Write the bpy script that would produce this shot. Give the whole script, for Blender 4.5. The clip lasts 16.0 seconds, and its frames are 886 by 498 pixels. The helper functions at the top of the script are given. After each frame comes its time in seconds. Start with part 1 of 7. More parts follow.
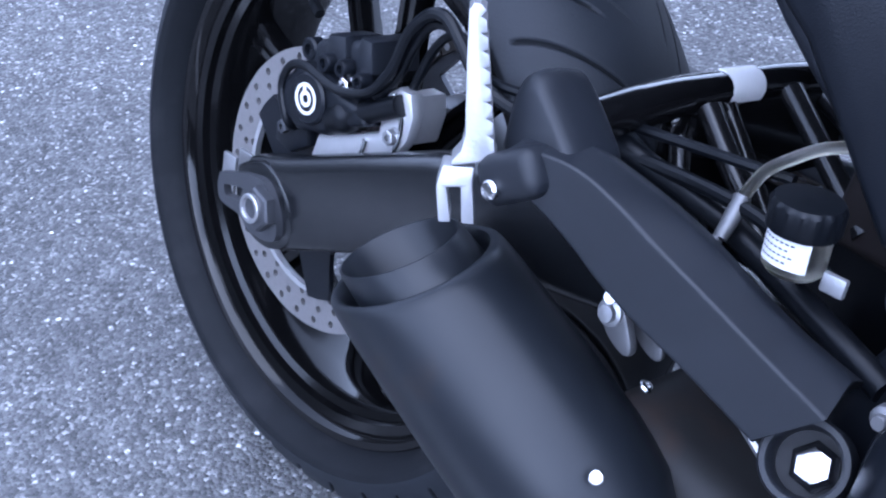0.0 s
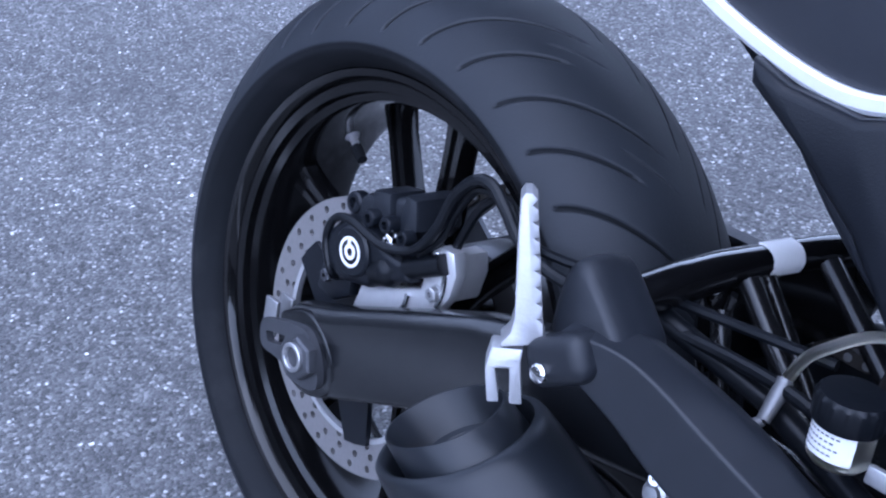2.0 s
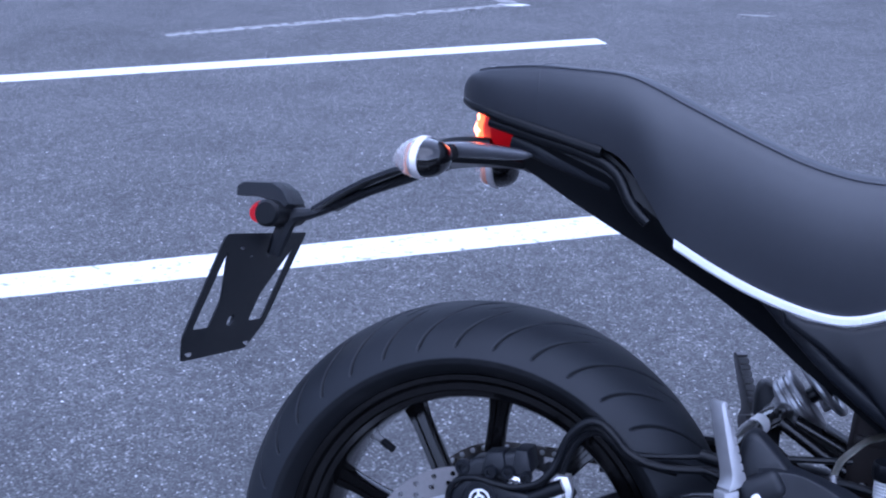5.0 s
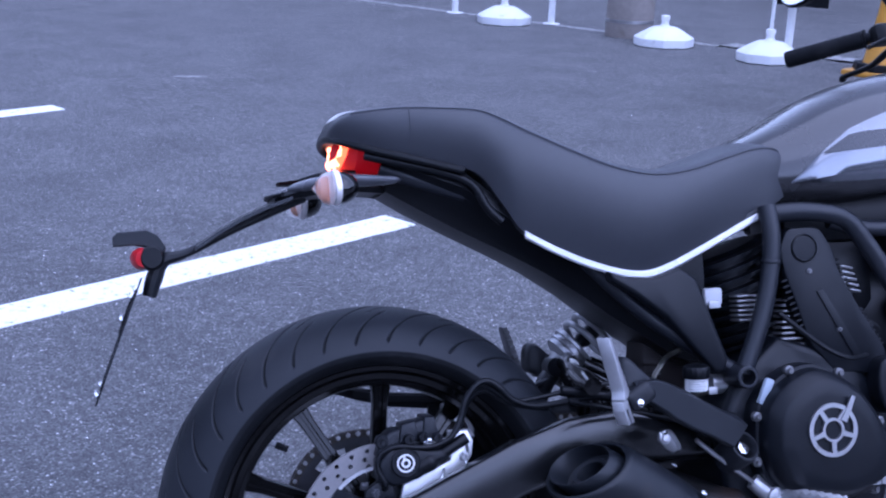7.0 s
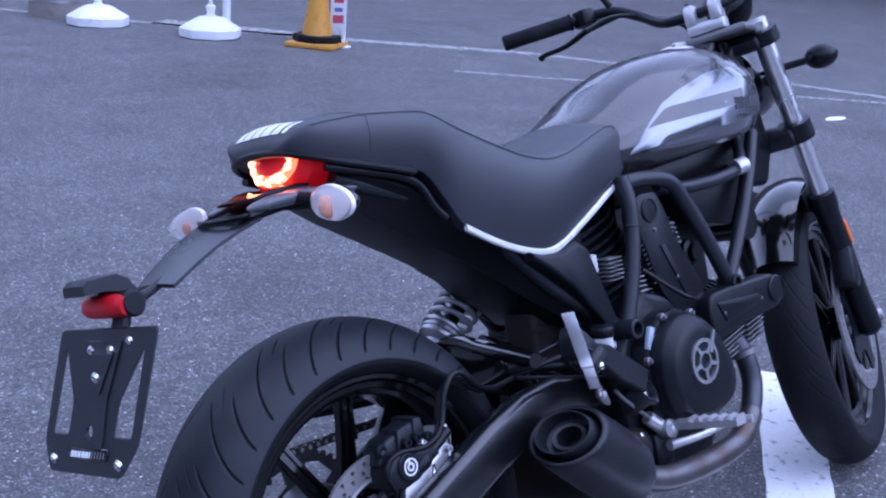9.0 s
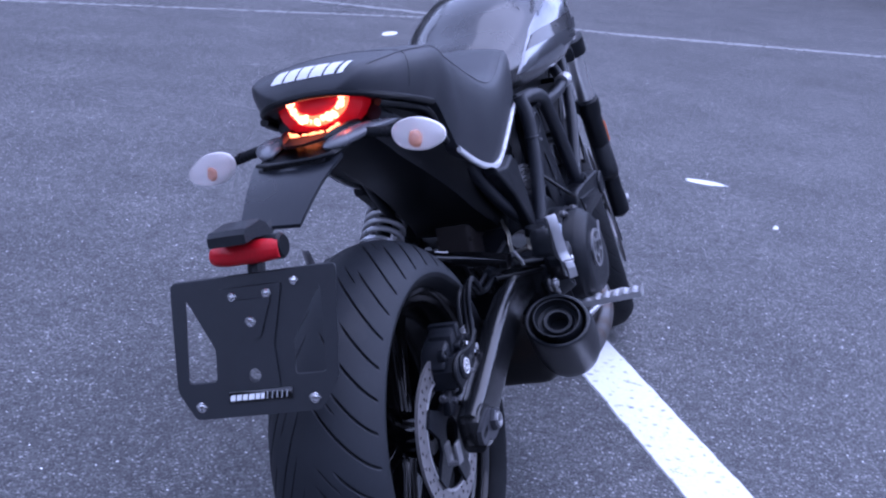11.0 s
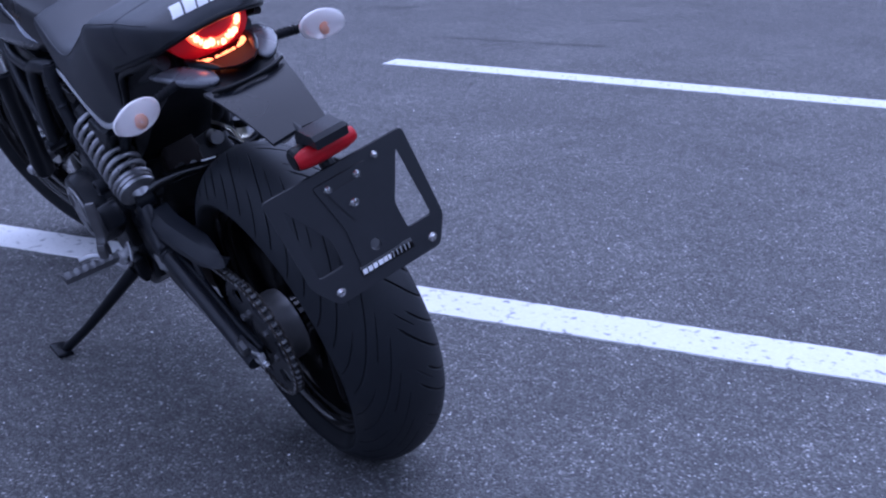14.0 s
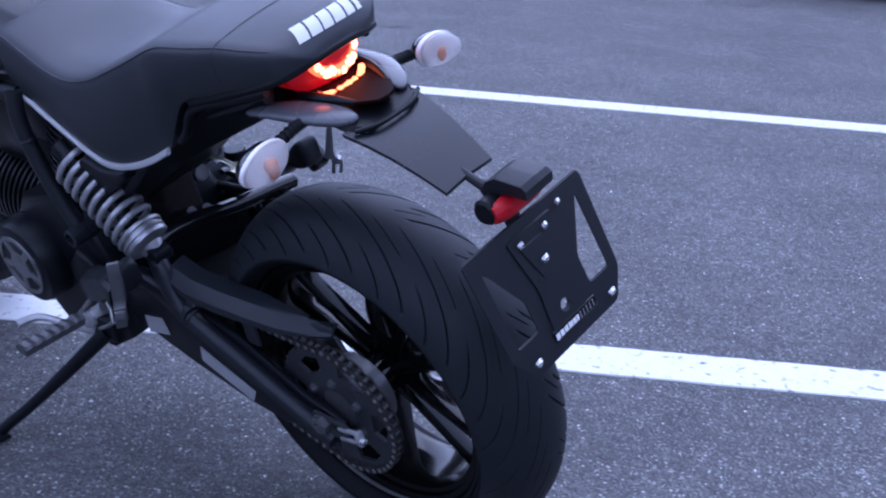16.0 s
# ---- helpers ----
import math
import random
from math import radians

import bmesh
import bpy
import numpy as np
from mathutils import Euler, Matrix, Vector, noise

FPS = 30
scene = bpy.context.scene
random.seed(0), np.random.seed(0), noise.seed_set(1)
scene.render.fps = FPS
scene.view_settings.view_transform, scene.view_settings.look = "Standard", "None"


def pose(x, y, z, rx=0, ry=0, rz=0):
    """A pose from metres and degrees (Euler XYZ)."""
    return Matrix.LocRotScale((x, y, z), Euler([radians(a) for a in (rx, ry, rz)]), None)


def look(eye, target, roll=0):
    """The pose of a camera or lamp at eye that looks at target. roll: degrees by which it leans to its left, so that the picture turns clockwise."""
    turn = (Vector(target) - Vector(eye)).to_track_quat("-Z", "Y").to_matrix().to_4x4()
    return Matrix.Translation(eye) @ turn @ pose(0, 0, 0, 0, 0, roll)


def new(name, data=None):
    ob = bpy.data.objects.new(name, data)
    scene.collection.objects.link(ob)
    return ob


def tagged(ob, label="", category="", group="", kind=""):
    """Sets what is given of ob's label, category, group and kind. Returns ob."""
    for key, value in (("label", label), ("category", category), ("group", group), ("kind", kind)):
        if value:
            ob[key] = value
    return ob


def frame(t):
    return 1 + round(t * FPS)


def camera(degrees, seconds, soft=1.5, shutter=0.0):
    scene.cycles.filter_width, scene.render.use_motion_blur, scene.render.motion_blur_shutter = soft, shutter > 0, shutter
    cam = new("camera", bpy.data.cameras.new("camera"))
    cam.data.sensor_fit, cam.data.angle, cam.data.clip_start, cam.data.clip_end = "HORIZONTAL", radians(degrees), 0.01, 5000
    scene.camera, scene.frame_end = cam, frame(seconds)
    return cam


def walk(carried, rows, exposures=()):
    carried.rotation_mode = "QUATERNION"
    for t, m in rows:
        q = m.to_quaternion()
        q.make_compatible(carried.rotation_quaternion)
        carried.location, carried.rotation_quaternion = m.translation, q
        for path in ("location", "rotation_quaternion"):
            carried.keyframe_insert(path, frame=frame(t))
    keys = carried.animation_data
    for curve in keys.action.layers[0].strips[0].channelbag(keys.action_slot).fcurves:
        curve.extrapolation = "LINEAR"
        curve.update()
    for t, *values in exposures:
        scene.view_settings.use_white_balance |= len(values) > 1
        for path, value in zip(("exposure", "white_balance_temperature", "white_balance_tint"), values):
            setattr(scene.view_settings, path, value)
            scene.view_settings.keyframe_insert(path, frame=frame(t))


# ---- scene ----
cam = camera(40.495, 16.0, soft=2.2)
PATH = [
    (0, pose(0.7042, -0.5251, 0.9113, 51.205, 3.752, 47.565)),
    (0.5, pose(0.6971, -0.5229, 0.9230, 52.497, 3.445, 48.256)),
    (1, pose(0.6908, -0.5170, 0.9357, 53.779, 4.413, 47.808)),
    (1.5, pose(0.6814, -0.5221, 0.9543, 55.117, 3.841, 49.407)),
    (2, pose(0.6816, -0.5240, 0.9613, 55.571, 3.427, 48.887)),
    (2.5, pose(0.6710, -0.5369, 0.9926, 56.188, 2.677, 48.520)),
    (3, pose(0.6403, -0.6314, 1.0322, 59.350, 2.862, 38.062)),
    (3.5, pose(0.6517, -0.7793, 1.0698, 62.293, 3.624, 32.932)),
    (4, pose(0.6140, -0.9411, 1.1408, 64.585, 3.218, 29.561)),
    (4.2, pose(0.5611, -0.9989, 1.1585, 65.997, 2.306, 27.625)),
    (6.3, pose(-0.0659, -1.4889, 1.1814, 72.468, -2.569, -3.609)),
    (6.5, pose(-0.1335, -1.5127, 1.1822, 73.557, -3.330, -6.503)),
    (7, pose(-0.3269, -1.5384, 1.2004, 72.775, -2.340, -14.333)),
    (7.5, pose(-0.5518, -1.4678, 1.1999, 73.377, -4.011, -25.888)),
    (8, pose(-0.7643, -1.4233, 1.1962, 75.067, -4.066, -32.300)),
    (8.5, pose(-0.9154, -1.3230, 1.2091, 73.672, -4.607, -37.487)),
    (8.7, pose(-0.9709, -1.2532, 1.2044, 73.540, -4.400, -40.799)),
    (10.8, pose(-1.5774, -0.5639, 1.1863, 71.053, -5.738, -67.861)),
    (11, pose(-1.6391, -0.5206, 1.1755, 71.764, -5.798, -71.703)),
    (11.5, pose(-1.7360, -0.3343, 1.1722, 70.839, -5.884, -77.553)),
    (12, pose(-1.8052, -0.0734, 1.1550, 72.703, -2.503, -90.080)),
    (12.5, pose(-1.8762, 0.1539, 1.1205, 71.100, -1.834, -98.528)),
    (13, pose(-1.8759, 0.3979, 1.1342, 71.590, -3.132, -108.052)),
    (13.5, pose(-1.8285, 0.6602, 1.1244, 72.054, -2.441, -117.063)),
    (14, pose(-1.8040, 0.8912, 1.0964, 70.589, 0.984, -123.165)),
    (14.5, pose(-1.7158, 1.0813, 1.1160, 71.801, -2.287, -126.885)),
    (15, pose(-1.5339, 1.2478, 1.1003, 71.083, -2.639, -132.980)),
    (15.5, pose(-1.3415, 1.2808, 1.0797, 70.692, -2.232, -134.935)),
    (16, pose(-1.1481, 1.2739, 1.0894, 70.688, -2.264, -139.710)),
]
walk(cam, PATH, exposures=[(0, 2.27, 4950, 20), (1.5, 2.05, 4950, 21), (3, 1.83, 4930, 20), (4, 1.63, 4850, 21), (6.5, 1.27, 4760, 30), (7.5, 1.32, 4760, 31), (8.5, 1.36, 4800, 31), (11, 1.37, 4860, 34), (12, 1.2, 4880, 37), (12.5, 1.02, 4880, 37), (13.5, 0.89, 4800, 30), (14.5, 0.95, 4830, 30), (15.5, 1.06, 4820, 30), (16, 1.13, 4820, 30)])

# ---- light: dusk under an even sky ----
world = bpy.data.worlds.new("dusk_sky")
scene.world = world
world.use_nodes = True
wn, wl = world.node_tree.nodes, world.node_tree.links
sky = wn.new("ShaderNodeTexSky")
sky.sky_type, sky.sun_disc = "NISHITA", False
sky.sun_elevation, sky.sun_rotation = radians(38), radians(150)
sky.air_density, sky.dust_density, sky.ozone_density = 1.2, 0.4, 2.0
haze = wn.new("ShaderNodeHueSaturation")  # thin cloud greys the sky
haze.inputs["Saturation"].default_value = 0.28
wl.new(sky.outputs[0], haze.inputs["Color"])
wl.new(haze.outputs[0], wn["Background"].inputs[0])
wn["Background"].inputs[1].default_value = 0.15
sun_data = bpy.data.lights.new("sun", "SUN")
sun_data.energy, sun_data.angle, sun_data.color = 0.6, radians(70), (1.0, 0.98, 0.96)
sun = new("sun", sun_data)
sun.matrix_world = look((0, 0, 10), (-1.5, 1.0, 0))

# ---- materials ----
def mat(name, color, rough=0.5, metal=0.0, var=0.25, scale=40.0, bump=0.0, bump_scale=300.0, coat=0.0, spec=0.5,
        wear=None, wear_scale=6.0, wear_at=0.6):
    m = bpy.data.materials.new(name)
    m.use_nodes = True
    n, l = m.node_tree.nodes, m.node_tree.links
    b = n["Principled BSDF"]
    co = n.new("ShaderNodeTexCoord")
    fine = n.new("ShaderNodeTexNoise")
    fine.inputs["Scale"].default_value, fine.inputs["Detail"].default_value = scale, 6
    broad = n.new("ShaderNodeTexNoise")
    broad.inputs["Scale"].default_value, broad.inputs["Detail"].default_value = wear_scale, 5
    for q in (fine, broad):
        l.new(co.outputs["Object"], q.inputs["Vector"])
    ramp = n.new("ShaderNodeMapRange")
    ramp.inputs["To Min"].default_value, ramp.inputs["To Max"].default_value = 1 - var, 1 + var
    l.new(fine.outputs["Fac"], ramp.inputs["Value"])
    mul = n.new("ShaderNodeMix")
    mul.data_type, mul.blend_type = "RGBA", "MULTIPLY"
    mul.inputs["Factor"].default_value = 1.0
    mul.inputs[6].default_value = (*color, 1)
    l.new(ramp.outputs[0], mul.inputs[7])
    out = mul.outputs[2]
    if wear:
        edge = n.new("ShaderNodeMapRange")
        edge.inputs["From Min"].default_value, edge.inputs["From Max"].default_value = wear_at, wear_at + 0.15
        l.new(broad.outputs["Fac"], edge.inputs["Value"])
        mix = n.new("ShaderNodeMix")
        mix.data_type = "RGBA"
        l.new(edge.outputs[0], mix.inputs["Factor"])
        l.new(out, mix.inputs[6])
        mix.inputs[7].default_value = (*wear, 1)
        out = mix.outputs[2]
    l.new(out, b.inputs["Base Color"])
    rr = n.new("ShaderNodeMapRange")
    rr.inputs["To Min"].default_value, rr.inputs["To Max"].default_value = max(0.02, rough - 0.1), min(1, rough + 0.1)
    l.new(broad.outputs["Fac"], rr.inputs["Value"])
    l.new(rr.outputs[0], b.inputs["Roughness"])
    b.inputs["Metallic"].default_value = metal
    b.inputs["Coat Weight"].default_value = coat
    b.inputs["Coat Roughness"].default_value = 0.06
    b.inputs["Specular IOR Level"].default_value = spec
    if bump:
        g = n.new("ShaderNodeTexNoise")
        g.inputs["Scale"].default_value, g.inputs["Detail"].default_value = bump_scale, 4
        l.new(co.outputs["Object"], g.inputs["Vector"])
        bp = n.new("ShaderNodeBump")
        bp.inputs["Strength"].default_value, bp.inputs["Distance"].default_value = bump, 0.002
        l.new(g.outputs["Fac"], bp.inputs["Height"])
        l.new(bp.outputs[0], b.inputs["Normal"])
    return m


def asphalt():
    m = bpy.data.materials.new("asphalt")
    m.use_nodes = True
    n, l = m.node_tree.nodes, m.node_tree.links
    b = n["Principled BSDF"]
    co = n.new("ShaderNodeTexCoord")

    def noise_tex(scale, detail=5, rough=0.6):
        q = n.new("ShaderNodeTexNoise")
        q.inputs["Scale"].default_value, q.inputs["Detail"].default_value, q.inputs["Roughness"].default_value = scale, detail, rough
        l.new(co.outputs["Object"], q.inputs["Vector"])
        return q

    def ramp(src, stops):
        r = n.new("ShaderNodeValToRGB")
        e = r.color_ramp.elements
        while len(e) < len(stops):
            e.new(0.5)
        for k, (p, c) in zip(e, stops):
            k.position, k.color = p, (*c, 1)
        l.new(src, r.inputs[0])
        return r.outputs[0]

    def mixed(kind, fac, a, c):
        q = n.new("ShaderNodeMix")
        q.data_type, q.blend_type = "RGBA", kind
        q.inputs[0].default_value = fac
        l.new(a, q.inputs[6])
        l.new(c, q.inputs[7])
        return q.outputs[2]

    stones = n.new("ShaderNodeTexVoronoi")
    stones.inputs["Scale"].default_value = 230
    l.new(co.outputs["Object"], stones.inputs["Vector"])
    chips = n.new("ShaderNodeTexVoronoi")
    chips.inputs["Scale"].default_value = 120
    l.new(co.outputs["Object"], chips.inputs["Vector"])
    sep = n.new("ShaderNodeSeparateColor")
    l.new(stones.outputs["Color"], sep.inputs[0])
    sep2 = n.new("ShaderNodeSeparateColor")
    l.new(chips.outputs["Color"], sep2.inputs[0])
    base = ramp(sep.outputs[0], [(0.0, (0.044, 0.044, 0.0445)), (0.45, (0.08, 0.08, 0.081)), (0.82, (0.122, 0.122, 0.123)), (0.95, (0.18, 0.18, 0.18)), (1.0, (0.4, 0.4, 0.4))])
    chance = ramp(sep2.outputs[0], [(0.0, (0.0, 0.0, 0.0)), (0.87, (0.02, 0.02, 0.02)), (0.94, (0.38, 0.38, 0.38)), (1.0, (1.0, 1.0, 1.0))])
    heart = ramp(chips.outputs["Distance"], [(0.25, (1.0, 1.0, 1.0)), (0.5, (0.0, 0.0, 0.0))])
    speck = mixed("MULTIPLY", 1.0, chance, heart)
    pale = ramp(speck, [(0.0, (0.93, 0.93, 0.93)), (1.0, (4.4, 4.4, 4.4))])
    clump = ramp(noise_tex(26, 4).outputs["Fac"], [(0.3, (0.72, 0.72, 0.72)), (0.7, (1.27, 1.27, 1.27))])
    patch = ramp(noise_tex(2.2, 7, 0.65).outputs["Fac"], [(0.3, (0.74, 0.74, 0.75)), (0.7, (1.25, 1.25, 1.24))])
    stain = ramp(noise_tex(0.35, 6).outputs["Fac"], [(0.3, (0.7, 0.7, 0.7)), (0.42, (1.0, 1.0, 1.0)), (0.75, (1.12, 1.12, 1.12))])
    col = mixed("MULTIPLY", 1.0, mixed("MULTIPLY", 1.0, mixed("MULTIPLY", 1.0, mixed("MULTIPLY", 1.0, base, pale), clump), patch), stain)
    l.new(col, b.inputs["Base Color"])
    rg = ramp(sep.outputs[1], [(0.0, (0.56, 0.56, 0.56)), (0.85, (0.8, 0.8, 0.8)), (1.0, (0.34, 0.34, 0.34))])
    l.new(rg, b.inputs["Roughness"])
    h = n.new("ShaderNodeMath")
    h.operation = "SUBTRACT"
    l.new(sep.outputs[2], h.inputs[0])
    l.new(stones.outputs["Distance"], h.inputs[1])
    bp = n.new("ShaderNodeBump")
    bp.inputs["Strength"].default_value, bp.inputs["Distance"].default_value = 0.72, 0.003
    l.new(h.outputs[0], bp.inputs["Height"])
    l.new(bp.outputs[0], b.inputs["Normal"])
    return m


def lamp_mat(name, color, strength):
    m = bpy.data.materials.new(name)
    m.use_nodes = True
    b = m.node_tree.nodes["Principled BSDF"]
    b.inputs["Base Color"].default_value = (*color, 1)
    b.inputs["Emission Color"].default_value = (*color, 1)
    b.inputs["Emission Strength"].default_value = strength
    return m


def glass_mat(name, color, rough=0.05, clear=1.0):
    m = bpy.data.materials.new(name)
    m.use_nodes = True
    b = m.node_tree.nodes["Principled BSDF"]
    b.inputs["Base Color"].default_value = (*color, 1)
    b.inputs["Transmission Weight"].default_value = clear
    b.inputs["Roughness"].default_value = rough
    b.inputs["IOR"].default_value = 1.45
    return m


ASPHALT = asphalt()
PAINT = mat("road_paint", (0.8, 0.8, 0.79), 0.7, var=0.12, scale=120, bump=0.4, bump_scale=260, wear=(0.2, 0.2, 0.2), wear_scale=42, wear_at=0.585)
TREAD = mat("tread_rubber", (0.0125, 0.0148, 0.019), 0.58, spec=0.32, var=0.25, scale=25, bump=0.12, bump_scale=500, wear=(0.033, 0.033, 0.034), wear_scale=5)
PAINT_OLD = mat("old_road_paint", (0.31, 0.31, 0.307), 0.75, var=0.2, scale=90, bump=0.4, bump_scale=260, wear=(0.1, 0.1, 0.1), wear_scale=22, wear_at=0.48)
RUBBER = mat("tyre_rubber", (0.006, 0.0069, 0.0087), 0.7, spec=0.2, var=0.35, scale=30, bump=0.15, bump_scale=500, wear=(0.0145, 0.0152, 0.0172), wear_scale=14, wear_at=0.56)
SEAT = mat("seat_vinyl", (0.016, 0.0185, 0.025), 0.44, spec=0.72, var=0.15, scale=80, bump=0.16, bump_scale=1700)
MATTE = mat("matte_black", (0.008, 0.0096, 0.0132), 0.45, spec=0.4, var=0.25, scale=60, bump=0.16, bump_scale=2200)
MUFFLER = mat("silencer_enamel", (0.0085, 0.0102, 0.0132), 0.4, spec=0.36, var=0.2, scale=14, wear=(0.021, 0.0165, 0.0145), wear_scale=11, wear_at=0.57)
SWING = mat("swingarm_enamel", (0.006, 0.0066, 0.0078), 0.22, spec=0.75, var=0.2, scale=50, bump=0.04, bump_scale=1200)
PLASTIC = mat("black_plastic", (0.0035, 0.0043, 0.006), 0.36, spec=0.25, var=0.2, scale=60, bump=0.08, bump_scale=700)
GLOSS = mat("gloss_black", (0.004, 0.004, 0.0045), 0.14, spec=0.4, var=0.1, coat=0.6)
FRAME = mat("trellis_enamel", (0.0125, 0.0145, 0.0195), 0.42, spec=0.42, var=0.2, scale=50, bump=0.08, bump_scale=900)
BROWNBOX = mat("dusty_brown_black_plastic", (0.016, 0.0125, 0.012), 0.6, spec=0.3, var=0.3, scale=30)
SLEEVE = mat("stained_concrete", (0.2, 0.18, 0.165), 0.85, var=0.25, scale=25, bump=0.3, bump_scale=80, wear=(0.13, 0.11, 0.095), wear_scale=5)
TUBE = mat("frame_enamel", (0.006, 0.006, 0.0065), 0.27, spec=0.4, var=0.15, coat=0.3)
SATIN = mat("satin_black", (0.005, 0.0062, 0.009), 0.36, spec=0.28, var=0.2, scale=50, bump=0.12, bump_scale=900)
ALU = mat("bare_aluminium", (0.55, 0.55, 0.56), 0.4, metal=0.7, var=0.12, scale=90, bump=0.1, bump_scale=500)
STEEL = mat("brushed_steel", (0.42, 0.42, 0.43), 0.4, metal=0.9, var=0.2, scale=120, wear=(0.25, 0.22, 0.2), wear_scale=25)
DISC = mat("disc_steel", (0.25, 0.24, 0.24), 0.42, metal=0.55, var=0.15, scale=200)
PEGALU = mat("dull_cast_aluminium", (0.4, 0.4, 0.41), 0.45, metal=0.75, var=0.15, scale=90, bump=0.12, bump_scale=500)
BLUEPL = mat("pale_blue_plastic", (0.34, 0.39, 0.45), 0.4, var=0.08)
OFFWHITE = mat("off_white_plastic", (0.5, 0.51, 0.53), 0.45, var=0.1)
CHROME = mat("bright_chrome", (0.75, 0.75, 0.76), 0.14, metal=1.0, var=0.05)
HOT = mat("heat_tinted_steel", (0.15, 0.145, 0.145), 0.38, metal=0.85, var=0.3, scale=20, wear=(0.115, 0.085, 0.072), wear_scale=14, wear_at=0.5)
TRIM = mat("silver_trim", (0.72, 0.72, 0.73), 0.3, metal=0.3, var=0.04)
WHITE = mat("white_ink", (0.8, 0.8, 0.8), 0.5, var=0.05)
GREYLABEL = mat("grey_label", (0.4, 0.4, 0.41), 0.4, var=0.1)
FORKSTEEL = mat("polished_fork_steel", (0.75, 0.75, 0.76), 0.3, metal=0.9, var=0.06, scale=60)
LABEL = mat("paper_label", (0.7, 0.7, 0.7), 0.5, var=0.1)
INK = mat("label_ink", (0.1, 0.1, 0.11), 0.6, var=0.1)
TANKBLACK = mat("tank_grey_black", (0.048, 0.048, 0.051), 0.26, metal=0.5, var=0.1, scale=300, coat=0.6)
TANKPANEL = mat("tank_silver", (0.22, 0.23, 0.255), 0.2, metal=0.8, var=0.06, coat=0.7)
# near-black base carries the shade round the box; the brown wear is rust
RUSTY_SHADED = mat("shaded_rusty_steel", (0.007, 0.0065, 0.0065), 0.6, metal=0.1, var=0.35, scale=25, wear=(0.02, 0.011, 0.007), wear_scale=16, wear_at=0.5)
HEATBLUE = mat("dark_manifold", (0.07, 0.072, 0.082), 0.42, metal=0.8, var=0.25)
TARMAC_DARK = mat("tar_stain", (0.05, 0.05, 0.052), 0.7, var=0.3, scale=60, bump=0.4, bump_scale=240, wear=(0.085, 0.085, 0.087), wear_scale=18, wear_at=0.5)
CARPAINT = mat("dark_car_paint", (0.012, 0.012, 0.014), 0.2, spec=0.5, var=0.1, coat=0.8)
CARGLASS = mat("dark_car_glass", (0.01, 0.011, 0.012), 0.05, spec=0.6, var=0.05)
REDREFL = mat("red_reflector", (0.45, 0.008, 0.014), 0.3, spec=0.25, var=0.3, scale=400)
ORANGE = mat("orange_reflector", (0.8, 0.15, 0.01), 0.25, var=0.1, scale=400)
RED_INK = mat("red_sign_ink", (0.45, 0.06, 0.1), 0.6)
SIGN_INK = mat("sign_ink", (0.12, 0.12, 0.3), 0.6)
CONE_Y = mat("yellow_cone_plastic", (0.55, 0.27, 0.025), 0.3, var=0.12, scale=20, wear=(0.35, 0.2, 0.05), wear_scale=12)
WHITEPL = mat("white_plastic", (0.75, 0.76, 0.77), 0.45, var=0.06, scale=14, wear=(0.5, 0.5, 0.5), wear_scale=9)
WALL = mat("dark_wall", (0.06, 0.06, 0.058), 0.85, var=0.3, scale=3, bump=0.3, bump_scale=30, wear=(0.035, 0.04, 0.032), wear_scale=0.8)
CONCRETE = mat("concrete", (0.33, 0.32, 0.3), 0.85, var=0.2, scale=30, bump=0.3, bump_scale=80, wear=(0.2, 0.18, 0.16), wear_scale=5)
CLEAR_LENS = glass_mat("clear_lens", (0.97, 0.955, 0.95), 0.05, 0.88)
RESERVOIR = glass_mat("milky_plastic", (0.75, 0.72, 0.6), 0.35)
BOWL = mat("lamp_bowl", (0.93, 0.89, 0.88), 0.3, metal=0.15, var=0.05, scale=200)
AMBER = mat("amber_bulb", (0.85, 0.36, 0.2), 0.3, var=0.05)
LED = lamp_mat("tail_led", (1.0, 0.22, 0.06), 4.8)
LED_RING = lamp_mat("tail_led_guide", (1.0, 0.08, 0.013), 2.0)
SPRING = mat("grey_spring_paint", (0.42, 0.42, 0.43), 0.3, metal=0.6, var=0.1, scale=60)
CHAINMETAL = mat("greasy_chain_steel", (0.09, 0.082, 0.075), 0.5, metal=0.8, var=0.3, scale=80)
FINEDGE = mat("machined_fin_edge", (0.34, 0.34, 0.345), 0.42, metal=0.6, var=0.15, scale=80)
MACHINED = mat("machined_aluminium", (0.68, 0.68, 0.69), 0.35, metal=0.75, var=0.1, scale=90)
DARKSTEEL = mat("dark_plated_steel", (0.075, 0.077, 0.085), 0.4, metal=0.6, var=0.2, scale=60)
PEWTER = mat("dull_cast_metal", (0.17, 0.17, 0.175), 0.45, metal=0.7, var=0.2, scale=60, bump=0.1, bump_scale=600)
RIMBLACK = mat("rim_enamel", (0.003, 0.003, 0.0033), 0.13, spec=0.4, var=0.15)
LED_DIM = lamp_mat("tail_led_glow", (0.5, 0.002, 0.004), 0.12)
LED_LOW = lamp_mat("tail_led_strip", (1.0, 0.22, 0.045), 2.2)
FENDER = mat("grey_black_plastic", (0.01, 0.0117, 0.0158), 0.3, spec=0.45, var=0.15, scale=60, bump=0.08, bump_scale=700)
# base raised so the grey stands in for sky reflected on the glossy pads
PAD_SHEEN = mat("sky_sheen_plastic", (0.1, 0.103, 0.115), 0.28, spec=0.7, var=0.12, scale=60, bump=0.05, bump_scale=700)
LOWLENS = mat("dark_red_lens", (0.008, 0.0007, 0.0009), 0.6, spec=0.1, var=0.2, scale=200)
